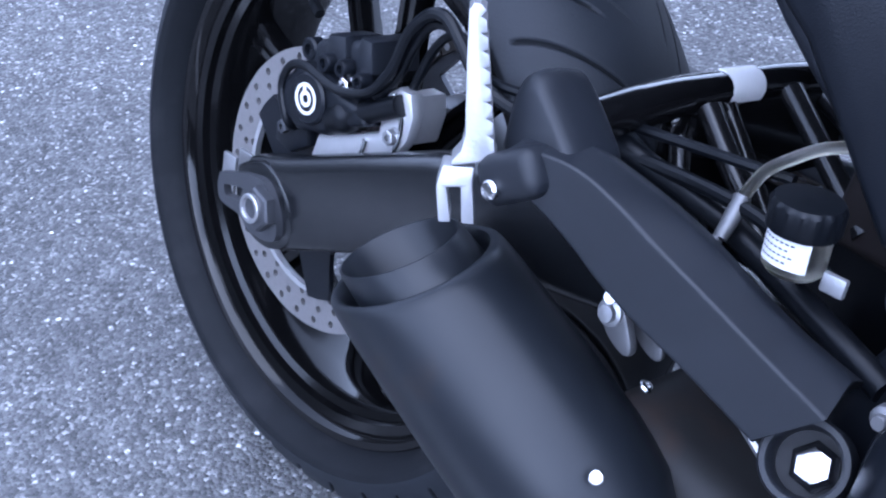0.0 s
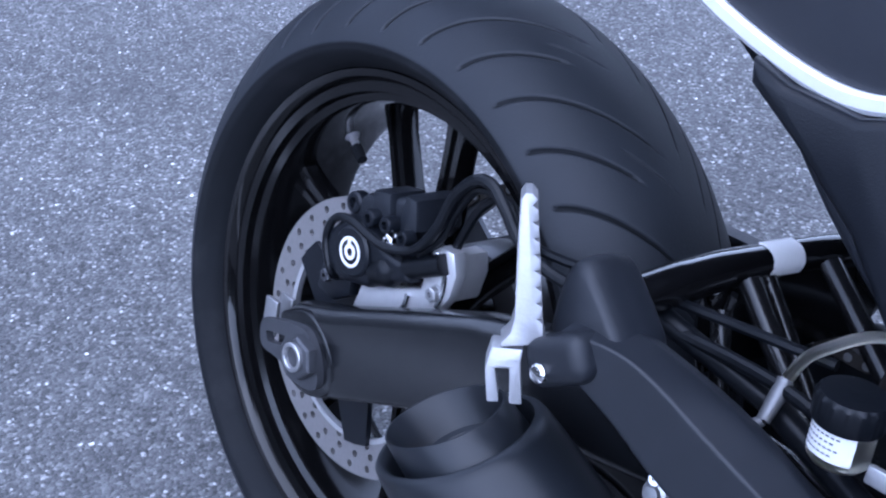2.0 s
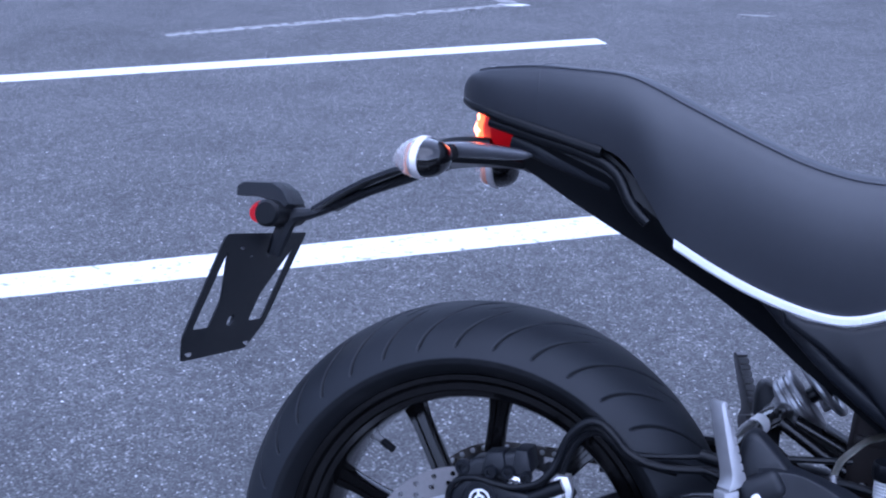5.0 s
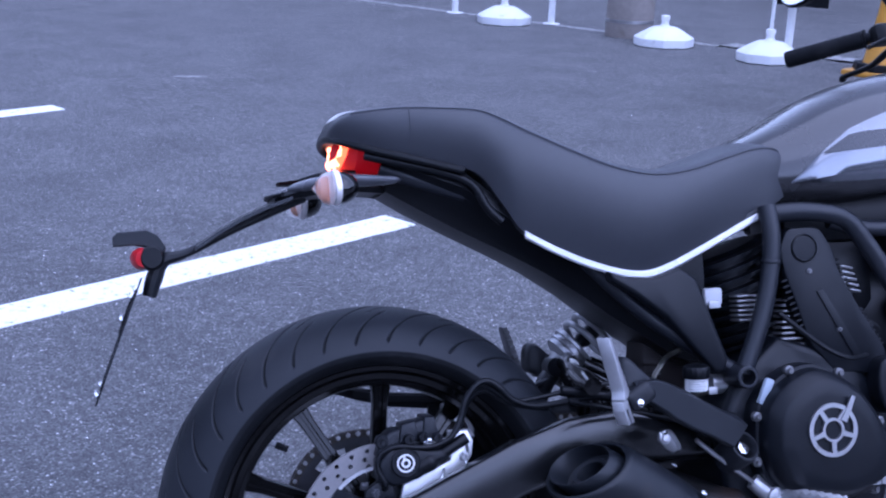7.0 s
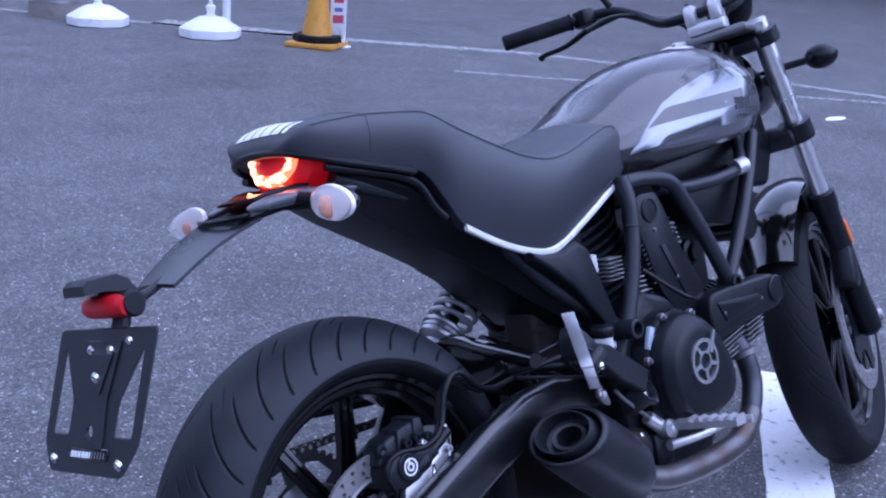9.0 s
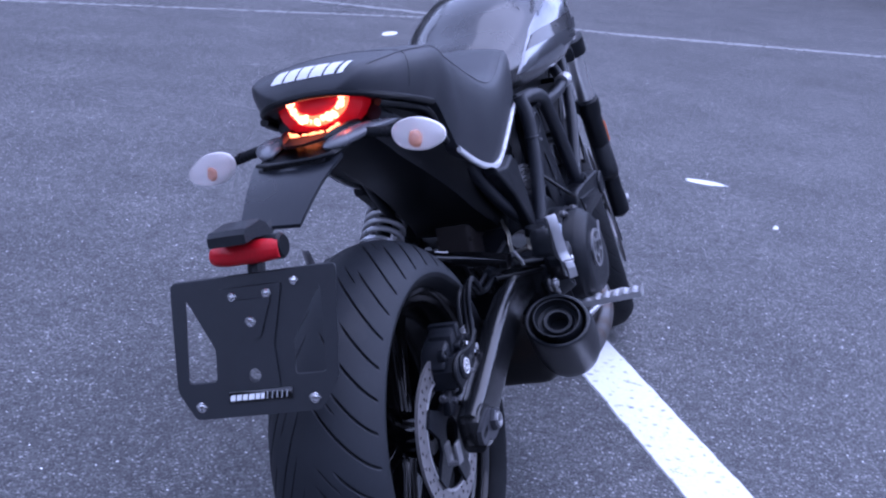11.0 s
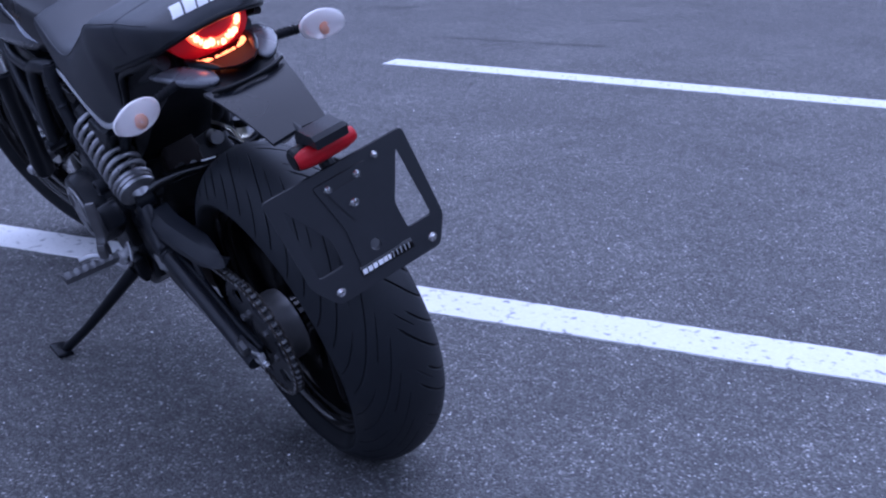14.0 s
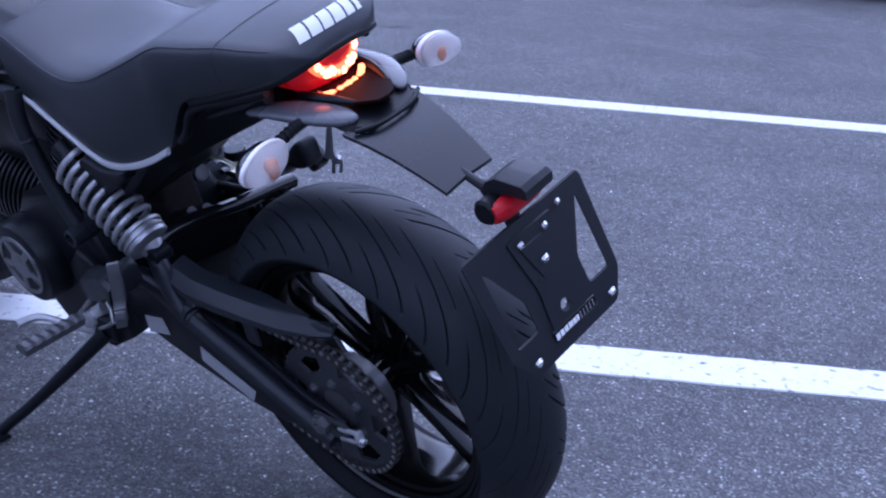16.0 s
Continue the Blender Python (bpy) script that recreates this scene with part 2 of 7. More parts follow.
MIRROR = mat("mirror_glass", (0.9, 0.9, 0.92), 0.02, metal=1.0, var=0.01)

# ---- shape helpers ----
def part(name, bm, material, parent, label="", sharp=35, smooth=True):
    bmesh.ops.recalc_face_normals(bm, faces=bm.faces)
    me = bpy.data.meshes.new(name)
    bm.to_mesh(me)
    bm.free()
    if smooth:
        me.polygons.foreach_set("use_smooth", [True] * len(me.polygons))
        me.set_sharp_from_angle(angle=radians(sharp))
    me.materials.append(material)
    ob = new(name, me)
    ob.parent = parent
    if label:
        ob["label"] = label
    return ob


def curve_pts(pts, n):
    """A smooth line through points, n steps between two of them."""
    p = [Vector(q) for q in pts]
    if n <= 1 or len(p) < 3:
        return p
    out = []
    for i in range(len(p) - 1):
        a, b, c, d = p[max(i - 1, 0)], p[i], p[i + 1], p[min(i + 2, len(p) - 1)]
        for k in range(n):
            t = k / n
            out.append(0.5 * (2 * b + (c - a) * t + (2 * a - 5 * b + 4 * c - d) * t * t + (3 * b - a - 3 * c + d) * t ** 3))
    return out + [p[-1]]


def loft(bm, rings, cap=True, closed=False):
    vs = [[bm.verts.new(v) for v in r] for r in rings]
    k = len(vs[0])
    for i in range(len(vs) - (0 if closed else 1)):
        a, b = vs[i], vs[(i + 1) % len(vs)]
        for j in range(k):
            bm.faces.new((a[j], a[(j + 1) % k], b[(j + 1) % k], b[j]))
    if cap and not closed:
        bm.faces.new(vs[0])
        bm.faces.new(vs[-1])
    return bm


def tube(bm, pts, r, seg=12, n=6, squash=1.0, up=(0, 0, 1)):
    """A tube along a line; r is a number or one per given point."""
    base = len(pts)
    p = curve_pts(pts, n)
    if isinstance(r, (int, float)):
        rad = [r] * len(p)
    else:
        rad = [float(np.interp(i / max(1, len(p) - 1) * (base - 1), range(base), r)) for i in range(len(p))]
    rings, u = [], None
    for i, q in enumerate(p):
        d = (p[min(i + 1, len(p) - 1)] - p[max(i - 1, 0)]).normalized()
        if u is None:
            u = Vector(up) if abs(d.dot(Vector(up))) < 0.9 else Vector((0, 1, 0))
        u = (u - d * u.dot(d)).normalized()
        w = d.cross(u)
        rings.append([q + (u * math.cos(2 * math.pi * j / seg) * squash + w * math.sin(2 * math.pi * j / seg)) * rad[i] for j in range(seg)])
    return loft(bm, rings)


def lathe(bm, prof, centre, axis, seg=48, closed=False):
    """Turns (radius, height along the axis) rings round a line through centre."""
    a = Vector(axis).normalized()
    u = a.orthogonal().normalized()
    w = a.cross(u)
    c = Vector(centre)
    rings = []
    for rr, h in prof:
        rr = max(rr, 1e-4)
        rings.append([c + a * h + (u * math.cos(2 * math.pi * j / seg) + w * math.sin(2 * math.pi * j / seg)) * rr for j in range(seg)])
    return loft(bm, rings, closed=closed)


def plate(bm, outline, thick, to3, holes=()):
    """A flat plate with holes; to3(a, b, h) lays its plane into space."""
    new_edges, top = [], []
    for ring in (outline, *holes):
        vs = [bm.verts.new(to3(a, b, 0)) for a, b in ring]
        new_edges += [bm.edges.new((vs[i], vs[(i + 1) % len(vs)])) for i in range(len(vs))]
    res = bmesh.ops.triangle_fill(bm, use_beauty=True, use_dissolve=False, edges=new_edges)
    faces = [g for g in res["geom"] if isinstance(g, bmesh.types.BMFace)]
    ext = bmesh.ops.extrude_face_region(bm, geom=faces)
    shift = Vector(to3(0, 0, thick)) - Vector(to3(0, 0, 0))
    for v in ext["geom"]:
        if isinstance(v, bmesh.types.BMVert):
            v.co += shift
    return bm


def circle2(r, n=24, cx=0, cy=0, ph=0.0):
    return [(cx + r * math.cos(2 * math.pi * i / n + ph), cy + r * math.sin(2 * math.pi * i / n + ph)) for i in range(n)]


def rbox(bm, centre, size, bevel=0.004, m=None, seg=2):
    """A box with rounded edges."""
    r = bmesh.ops.create_cube(bm, size=1)
    vs = r["verts"]
    for v in vs:
        v.co = Vector((v.co.x * size[0], v.co.y * size[1], v.co.z * size[2]))
    es = list({e for v in vs for e in v.link_edges})
    out = bmesh.ops.bevel(bm, geom=es, offset=min(bevel, min(size) * 0.45), segments=seg, affect="EDGES", profile=0.5)
    new_vs = {v for f in out["faces"] for v in f.verts} | {v for v in vs if v.is_valid}
    mm = Matrix.Translation(centre) @ (m.to_4x4() if m else Matrix.Identity(4))
    for v in new_vs:
        v.co = mm @ v.co
    return bm


def prism(bm, outline, y0, y1, bevel=0.004, seg=2):
    """An (x, z) outline drawn out along y, with rounded edges."""
    vs0 = [bm.verts.new((x, y0, z)) for x, z in outline]
    vs1 = [bm.verts.new((x, y1, z)) for x, z in outline]
    k = len(outline)
    fs = [bm.faces.new(vs0), bm.faces.new(vs1)]
    for i in range(k):
        fs.append(bm.faces.new((vs0[i], vs0[(i + 1) % k], vs1[(i + 1) % k], vs1[i])))
    bmesh.ops.recalc_face_normals(bm, faces=fs)
    if bevel:
        es = list({e for f in fs[:2] for e in f.edges})
        bmesh.ops.bevel(bm, geom=es, offset=bevel, segments=seg, affect="EDGES", profile=0.5, clamp_overlap=True)
    return bm


def rounded(pts, r=0.006):
    out = []
    k = len(pts)
    for i in range(k):
        p, a, b = Vector(pts[i]), Vector(pts[i - 1]), Vector(pts[(i + 1) % k])
        u_, v_ = (a - p).normalized() * r, (b - p).normalized() * r
        for t in (0, 0.33, 0.67, 1):
            out.append(tuple((p + u_) * (1 - t) ** 2 + p * 2 * t * (1 - t) + (p + v_) * t * t))
    return out


def bolt(bm, at, axis, r=0.006, h=0.005, seg=6):
    lathe(bm, [(r * 1.25, 0), (r * 1.25, h * 0.2), (r, h * 0.25), (r, h * 0.9), (r * 0.85, h), (r * 0.45, h), (r * 0.4, h * 0.6)], at, axis, seg=max(seg, 6))
    return bm


def B():
    return bmesh.new()

# ---- ground ----
def ground():
    bm = B()
    xs = [-220, -60, -20, -8, -4, -2, 0, 2, 4, 6, 10, 20, 60, 220]
    g = [[bm.verts.new((x, y, 0)) for y in xs] for x in xs]
    for i in range(len(xs) - 1):
        for j in range(len(xs) - 1):
            bm.faces.new((g[i][j], g[i + 1][j], g[i + 1][j + 1], g[i][j + 1]))
    return tagged(part("ground", bm, ASPHALT, None), "grey worn asphalt of an open car park", "ground", kind="structure")


def stripe(name, a, b, width, label, wob=0.004, mat_=None):
    """A painted stripe with slightly ragged edges, a skin of paint on the asphalt."""
    a, b = Vector((*a, 0)), Vector((*b, 0))
    d = (b - a).normalized()
    s = Vector((-d.y, d.x, 0))
    n = max(8, int((b - a).length / 0.03))
    bm = B()
    rows = []
    for i in range(n + 1):
        p = a + (b - a) * (i / n)
        e1, e2 = (noise.noise((i * 0.7, k * 9.1, a.x)) * wob for k in (1, 2))
        rows.append([bm.verts.new(p + s * w + Vector((0, 0, z))) for w, z in ((-width / 2 + e1, 0.0005), (-width / 2 + e1 + 0.002, 0.004), (width / 2 + e2 - 0.002, 0.004), (width / 2 + e2, 0.0005))])
    for i in range(n):
        for j in range(3):
            bm.faces.new((rows[i][j], rows[i + 1][j], rows[i + 1][j + 1], rows[i][j + 1]))
    return tagged(part(name, bm, mat_ or PAINT, None, smooth=False), label, "road marking", kind="structure")


ground()
stripe("parking_line_1", (1.80, 0.266), (-5.5, -4.406), 0.148, "worn white parking line passing under the motorcycle")
stripe("parking_line_2", (3.3, -2.11), (-4.0, -5.98), 0.14, "white parking line of the next bay")
stripe("parking_line_3", (0.61, 2.56), (-6.5, -1.93), 0.16, "cracked white parking line of the neighbouring bay")
stripe("parking_line_4", (-0.68, 4.79), (-8.0, 0.1), 0.14, "white parking line of a far bay")
stripe("parking_line_5", (6.62, -6.38), (7.9, -9.5), 0.14, "white line at the far side of the car park")
stripe("parking_line_8", (4.51, -7.44), (5.75, -10.5), 0.14, "white line between two far parking bays")
stripe("parking_line_6", (-1.39, 5.76), (-3.4, 9.15), 0.1, "faded white line across the car park", 0.02, PAINT_OLD)
stripe("parking_line_7", (-1.42, 5.72), (-2.9, 4.35), 0.08, "faded thin white line", 0.02, PAINT_OLD)
for k, (p, q, w) in enumerate((((1.9, 10.4), (4.8, 6.45), 0.1), ((4.8, 6.45), (6.2, 4.95), 0.15), ((6.2, 4.95), (6.95, 3.4), 0.1), ((6.95, 3.4), (7.6, 1.0), 0.1), ((7.6, 1.0), (8.65, -1.2), 0.12), ((8.65, -1.2), (10.5, -5.0), 0.12), ((4.9, 4.52), (7.1, 2.2), 0.05))):
    stripe("road_edge_line_%d" % (k + 1), p, q, w, "faded white line along the road edge", 0.008, PAINT_OLD)


def paint_fleck(at, size, turn, slim=0.6, paint=PAINT, across=False):
    bm = B()
    pts = [(at[0] + math.cos(a + turn) * size * (1 + 0.5 * noise.noise((a, size * 50, at[0]))) * (1.6 if k % 5 else 1.2),
            at[1] + math.sin(a + turn) * size * slim) for k, a in enumerate(np.linspace(0, 2 * math.pi, 13)[:-1])]
    if across:
        pts = [(at[0] - (b - at[1]), at[1] + (a - at[0])) for a, b in pts]
    plate(bm, pts, 0.003, lambda a, b, h: (a, b, 0.001 + h))
    return tagged(part("paint_fleck", bm, paint, None, smooth=False), "small white paint remnant on the asphalt", "road marking", kind="structure")


for spot in (((3.28, -0.16), 0.052, 0.0, 0.75, PAINT, True), ((5.94, 2.24), 0.07, 2.2), ((2.77, -0.478), 0.017, 0), ((4.56, -2.23), 0.045, 0.4), ((0.03, 5.74), 0.07, 0.5, 0.4, PAINT_OLD), ((1.08, 3.72), 0.035, 0.2), ((-1.38, 5.75), 0.07, 0.8)):
    paint_fleck(*spot)



def stain(a, b, width, label):
    """A dark smear of tar or oil, a skin on the asphalt with a ragged outline."""
    a, b = Vector((*a, 0)), Vector((*b, 0))
    d = (b - a).normalized()
    side = Vector((-d.y, d.x, 0))
    n = max(12, int((b - a).length / 0.035))
    up = []
    for k in range(n + 1):
        t = k / n
        w = width * (0.25 + 0.75 * math.sin(math.pi * t) ** 0.6)
        up.append([a.lerp(b, t) + side * (w * q * (0.6 + 0.9 * abs(noise.noise((k * 0.45, q * 5, a.x)))) + width * 0.5 * noise.noise((k * 0.2, 3.3, b.x))) + Vector((0, 0, 0.0025)) for q in (-1, 1)])
    bm = B()
    vs = [[bm.verts.new(v) for v in row] for row in up]
    for p, q in zip(vs, vs[1:]):
        bm.faces.new((p[0], q[0], q[1], p[1]))
    return tagged(part("asphalt_stain", bm, TARMAC_DARK, None, smooth=False), label, "stain", kind="structure")


for p, q, w in (((3.8, -2.68), (3.36, -2.95), 0.022), ((3.3, -2.98), (2.96, -3.22), 0.028), ((4.98, -2.98), (4.8, -3.26), 0.06), ((5.22, -4.36), (5.0, -4.78), 0.035), ((3.6, -3.8), (3.45, -3.95), 0.05), ((7.2, -2.9), (6.6, -3.5), 0.24), ((6.6, -2.6), (6.2, -2.85), 0.1)):
    stain(p, q, w, "dark tar smear on the grey asphalt")

# ---- the motorcycle: built upright round the rear axle, then leant on its stand ----
bike = new("motorcycle")
bike.matrix_world = pose(0, 0, 0.2936, -18.907, -0.711, 0)
tagged(bike, "black motorcycle leaning on its side stand on asphalt, tail light lit", "motorcycle")
R_TYRE = 0.3135


def tyre_mesh(radius, half, rim_r, rim_half, per, nv, crown, deep, left_sweep):
    """A tyre with cut grooves; the mesh runs along the sweep of the grooves, which lead forward from the shoulders to the middle."""
    prof = []  # (radius, y, tread coordinate 0 at the shoulder edge .. 1 at the middle)
    arc = math.asin(min(0.999, half / crown)) if half < crown else math.radians(80)
    for k in range(nv + 1):
        a = -arc + 2 * arc * k / nv
        prof.append((radius - crown + crown * math.cos(a), crown * math.sin(a), 1 - abs(a) / arc))
    rs, ys = prof[0][0], abs(prof[0][1])
    side = []
    for k in range(1, 11):
        t = k / 10
        rib = 0.0009 if k in (3, 8) else 0.0
        side.append((rs + (rim_r - rs) * t, ys + (rim_half - ys) * t + 0.006 * math.sin(math.pi * t) - 0.002 * (t > 0.9) + rib, 0))
    ring = [(r, -y, 0) for r, y, _ in reversed(side)] + prof + side
    ring += [(rim_r - 0.006, rim_half - 0.012, 0), (rim_r - 0.006, -rim_half + 0.012, 0)]
    m, nu = len(ring), 36 * per
    ss = np.array([q[2] for q in ring])[None, :].repeat(nu, 0)
    yy = np.array([q[1] for q in ring])[None, :].repeat(nu, 0)
    rr = np.array([q[0] for q in ring])[None, :].repeat(nu, 0)
    base = (np.arange(nu) * 10.0 / per)[:, None].repeat(m, 1)
    right = 24.2 * np.clip(ss - 0.1, 0, 1) ** 1.5
    left = left_sweep * np.clip(ss - 0.05, 0, 1) ** 1.5 - left_sweep * 0.95 ** 1.5 + 24.2 * 0.9 ** 1.5
    th = np.radians(base + np.where(yy > 0, left, right))
    depth = np.zeros_like(rr)
    # side, pitch, phase, inner and outer end, half width, all in degrees or in the tread coordinate
    for sgn, pitch, phase, lo, hi, wide in ((-1, 20.0, 3.6, 0.11, 0.93, 0.38), (-1, 20.0, 13.6, 0.11, 0.7, 0.38), (-1, 20.0, 9.4, 0.66, 0.9, 0.24),
                                            (1, 20.0, 5.6, 0.13, 0.93, 0.38), (1, 20.0, 15.6, 0.05, 0.5, 0.3), (1, 20.0, 17.0, 0.62, 0.88, 0.26)):
        off = (base - phase + pitch / 2) % pitch - pitch / 2
        w = np.clip(1.6 - np.abs(off) / wide, 0, 1) * np.clip((ss - lo) / 0.05, 0, 1) * np.clip((hi - ss) / 0.08, 0, 1)
        depth = np.maximum(depth, np.where(np.sign(yy) == sgn, w, 0))
    rr = rr - deep * depth
    co = np.stack([rr * np.sin(th), yy, rr * np.cos(th)], 2).reshape(-1, 3)
    i, j = np.meshgrid(np.arange(nu), np.arange(m), indexing="ij")
    i2, j2 = (i + 1) % nu, (j + 1) % m
    faces = np.stack([i * m + j, i * m + j2, i2 * m + j2, i2 * m + j], 2).reshape(-1, 4)
    me = bpy.data.meshes.new("tyre")
    me.from_pydata(co.tolist(), [], faces.tolist())
    me.polygons.foreach_set("use_smooth", [True] * len(me.polygons))
    me.materials.append(TREAD)
    me.materials.append(RUBBER)
    side_col = (ss[0] <= 0) & (np.roll(ss[0], -1) <= 0)
    cut = (depth + np.roll(depth, -1, 0) > 0.9).reshape(-1)
    idx = np.where(cut | np.tile(side_col, nu), 1, 0)
    me.polygons.foreach_set("material_index", idx.astype(int).tolist())
    return me


def spoke_mesh(r0, r1, w0, w1, d0, d1, lean=0.0):
    """One cast spoke along +z with a groove down its outer faces."""
    bm = B()
    rings = []
    for t in np.linspace(0, 1, 7):
        r = r0 + (r1 - r0) * t
        flare = 1 + 0.9 * max(0, t - 0.8) / 0.2 * 0.6 + 0.5 * max(0, 0.15 - t) / 0.15
        w, d = (w0 + (w1 - w0) * t) * flare, d0 + (d1 - d0) * t
        g = 0.3 * w
        rings.append([Vector((x, y + lean * t, r)) for x, y in ((-w, -d * 0.8), (-w * 0.85, -d), (-g, -d), (-g * 0.6, -d * 0.72), (g * 0.6, -d * 0.72), (g, -d), (w * 0.85, -d), (w, -d * 0.8),
                                                     (w, d * 0.6), (w * 0.6, d * 0.9), (g, d), (g * 0.6, d), (-g * 0.6, d), (-g, d), (-w * 0.6, d * 0.9), (-w, d * 0.6))])
    loft(bm, rings)
    return bm


def rim_bm(rim_r, half, hub_r, hub_half, well):
    bm = B()
    lathe(bm, [(rim_r, -half), (rim_r + 0.003, -half + 0.003), (rim_r, -half + 0.008), (rim_r - 0.012, -half + 0.010), (rim_r - 0.014, -half + 0.03), (rim_r - well + 0.012, -half + 0.05),
               (rim_r - well + 0.012, half - 0.05), (rim_r - 0.014, half - 0.03), (rim_r - 0.012, half - 0.010), (rim_r, half - 0.008), (rim_r + 0.003, half - 0.003), (rim_r, half),
               (rim_r - 0.006, half - 0.001), (rim_r - 0.009, half - 0.004), (rim_r - 0.011, half - 0.009), (rim_r - 0.019, half - 0.011), (rim_r - 0.021, half - 0.018), (rim_r - well + 0.004, half - 0.021), (rim_r - well + 0.0015, half - 0.027), (rim_r - well, half - 0.055), (rim_r - well, -half + 0.055), (rim_r - well + 0.0015, -half + 0.027),
               (rim_r - well + 0.004, -half + 0.021), (rim_r - 0.021, -half + 0.018), (rim_r - 0.019, -half + 0.011), (rim_r - 0.011, -half + 0.009), (rim_r - 0.009, -half + 0.004), (rim_r - 0.006, -half + 0.001)], (0, 0, 0), (0, 1, 0), 96, closed=True)
    lathe(bm, [(0.012, -hub_half), (hub_r * 0.8, -hub_half), (hub_r, -hub_half + 0.01), (hub_r * 0.85, -0.02), (hub_r * 0.85, 0.02), (hub_r, hub_half - 0.01), (hub_r * 0.8, hub_half), (0.012, hub_half)],
          (0, 0, 0), (0, 1, 0), 36, closed=True)
    return bm


def disc_bm(r_out, r_in, y, thick, rows):
    """A drilled ring, built sector by sector; rows: radius, holes in a sector, phase."""
    bm = B()
    n = 15
    for s in range(n):
        a0, a1 = 2 * math.pi * s / n, 2 * math.pi * (s + 1) / n
        arc = [(r_out * math.cos(q), r_out * math.sin(q)) for q in np.linspace(a0, a1, 9)] + [(r_in * math.cos(q), r_in * math.sin(q)) for q in np.linspace(a1, a0, 6)]
        holes = []
        for rad, count, ph in rows:
            for k in range(count):
                q = a0 + (a1 - a0) * (k + ph) / count
                holes.append(circle2(0.0034, 8, rad * math.cos(q), rad * math.sin(q)))
        plate(bm, arc, thick, lambda a, b, h: (a, y + h, b), holes)
    bmesh.ops.remove_doubles(bm, verts=bm.verts, dist=1e-5)
    return bm


def make_wheel(name, radius, half, rim_r, rim_half, spoke_turns, crown, nu, label, disc_y, disc_r, disc_in, spoke_d, well=0.042, leans=(0.0, 0.0), spoke_y=-0.008):
    wheel = part(name, rim_bm(rim_r, rim_half, 0.042, 0.055, well), RIMBLACK, bike, label)
    tyre = new("tyre", tyre_mesh(radius, half, rim_r, rim_half - 0.003, nu, 110 if nu > 30 else 60, crown, 0.0045 if nu > 30 else 0.0012, 46.0 if nu > 30 else 24.2))
    tyre.parent = wheel
    if nu <= 30:
        tyre.data.materials[0] = RUBBER
    tyre["label"] = "black rubber tyre with swept tread grooves"
    first = {}
    for k, a in enumerate(spoke_turns):
        lean = leans[k % 2]
        if lean not in first:
            ob = first[lean] = part("spoke", spoke_mesh(0.035, rim_r - well + 0.006, 0.0125, 0.0095, spoke_d, spoke_d * 0.8, lean), RIMBLACK, wheel)
        else:
            ob = new("spoke", first[lean].data)
            ob.parent = wheel
        ob.matrix_local = pose(0, spoke_y, 0, 0, 90 - a, 0)
    disc = part("brake_disc", disc_bm(disc_r, disc_in, disc_y, 0.005, ((disc_r - 0.008, 2, 0.35), (disc_r - 0.019, 2, 0.65), (disc_r - 0.029, 1, 0.25))), DISC, wheel, "drilled steel brake disc")
    bm = B()
    side = 0.0022 if disc_y > 0 else -0.0022
    lathe(bm, [(disc_in - 0.001, disc_y + 0.0025 - side), (disc_in + 0.0035, disc_y + 0.0025 - side), (disc_in + 0.0035, disc_y + 0.0025 + side * 1.6), (disc_in - 0.001, disc_y + 0.0025 + side * 1.6)], (0, 0, 0), (0, 1, 0), 72, closed=True)
    part("inner_ring", bm, ALU, disc, "bright machined inner ring")
    bm = B()
    carrier = []
    for k in range(5):
        a = 2 * math.pi * k / 5
        carrier += [((disc_in + 0.004) * math.cos(a + q), (disc_in + 0.004) * math.sin(a + q)) for q in (-0.16, 0, 0.16)]
        carrier += [(disc_in * 0.62 * math.cos(a + q), disc_in * 0.62 * math.sin(a + q)) for q in (0.4, 0.85)]
    plate(bm, carrier, 0.005, lambda a, b, h: (a, disc_y + (0.0055 if disc_y > 0 else -0.0055) + h, b), [circle2(0.025, 24)])
    part("disc_carrier", bm, SATIN, wheel, "black disc carrier")
    return wheel


rear = make_wheel("rear_wheel", R_TYRE, 0.0915, 0.2295, 0.07, [85.5 + 36 * k for k in range(10)], 0.0985, 48, "gloss black cast rear wheel with ten spokes", -0.0845, 0.1225, 0.088, 0.015, 0.0315, (-0.014, 0.022), -0.002)
# valve stem, wheel weights
bm = B()
tube(bm, [(-0.16, 0.005, 0.133), (-0.15, 0.004, 0.127), (-0.134, 0.0, 0.119)], [0.0055, 0.0042, 0.004], 10, 3)
stem = part("valve_stem", bm, ALU, rear, "bare metal valve stem")
bm = B()
tube(bm, [(-0.138, 0.001, 0.121), (-0.135, 0.0, 0.1195), (-0.122, -0.003, 0.1135)], [0.0048, 0.0054, 0.005], 10, 3)
part("valve_cap", bm, RUBBER, stem, "black plastic valve cap")
bm = B()
lathe(bm, [(0.001, 0), (0.0075, 0), (0.0075, 0.004), (0.005, 0.005), (0.001, 0.005)], (-0.153, 0.0045, 0.129), (0.85, -0.2, -0.4), 6)
part("valve_nut", bm, ALU, rear)
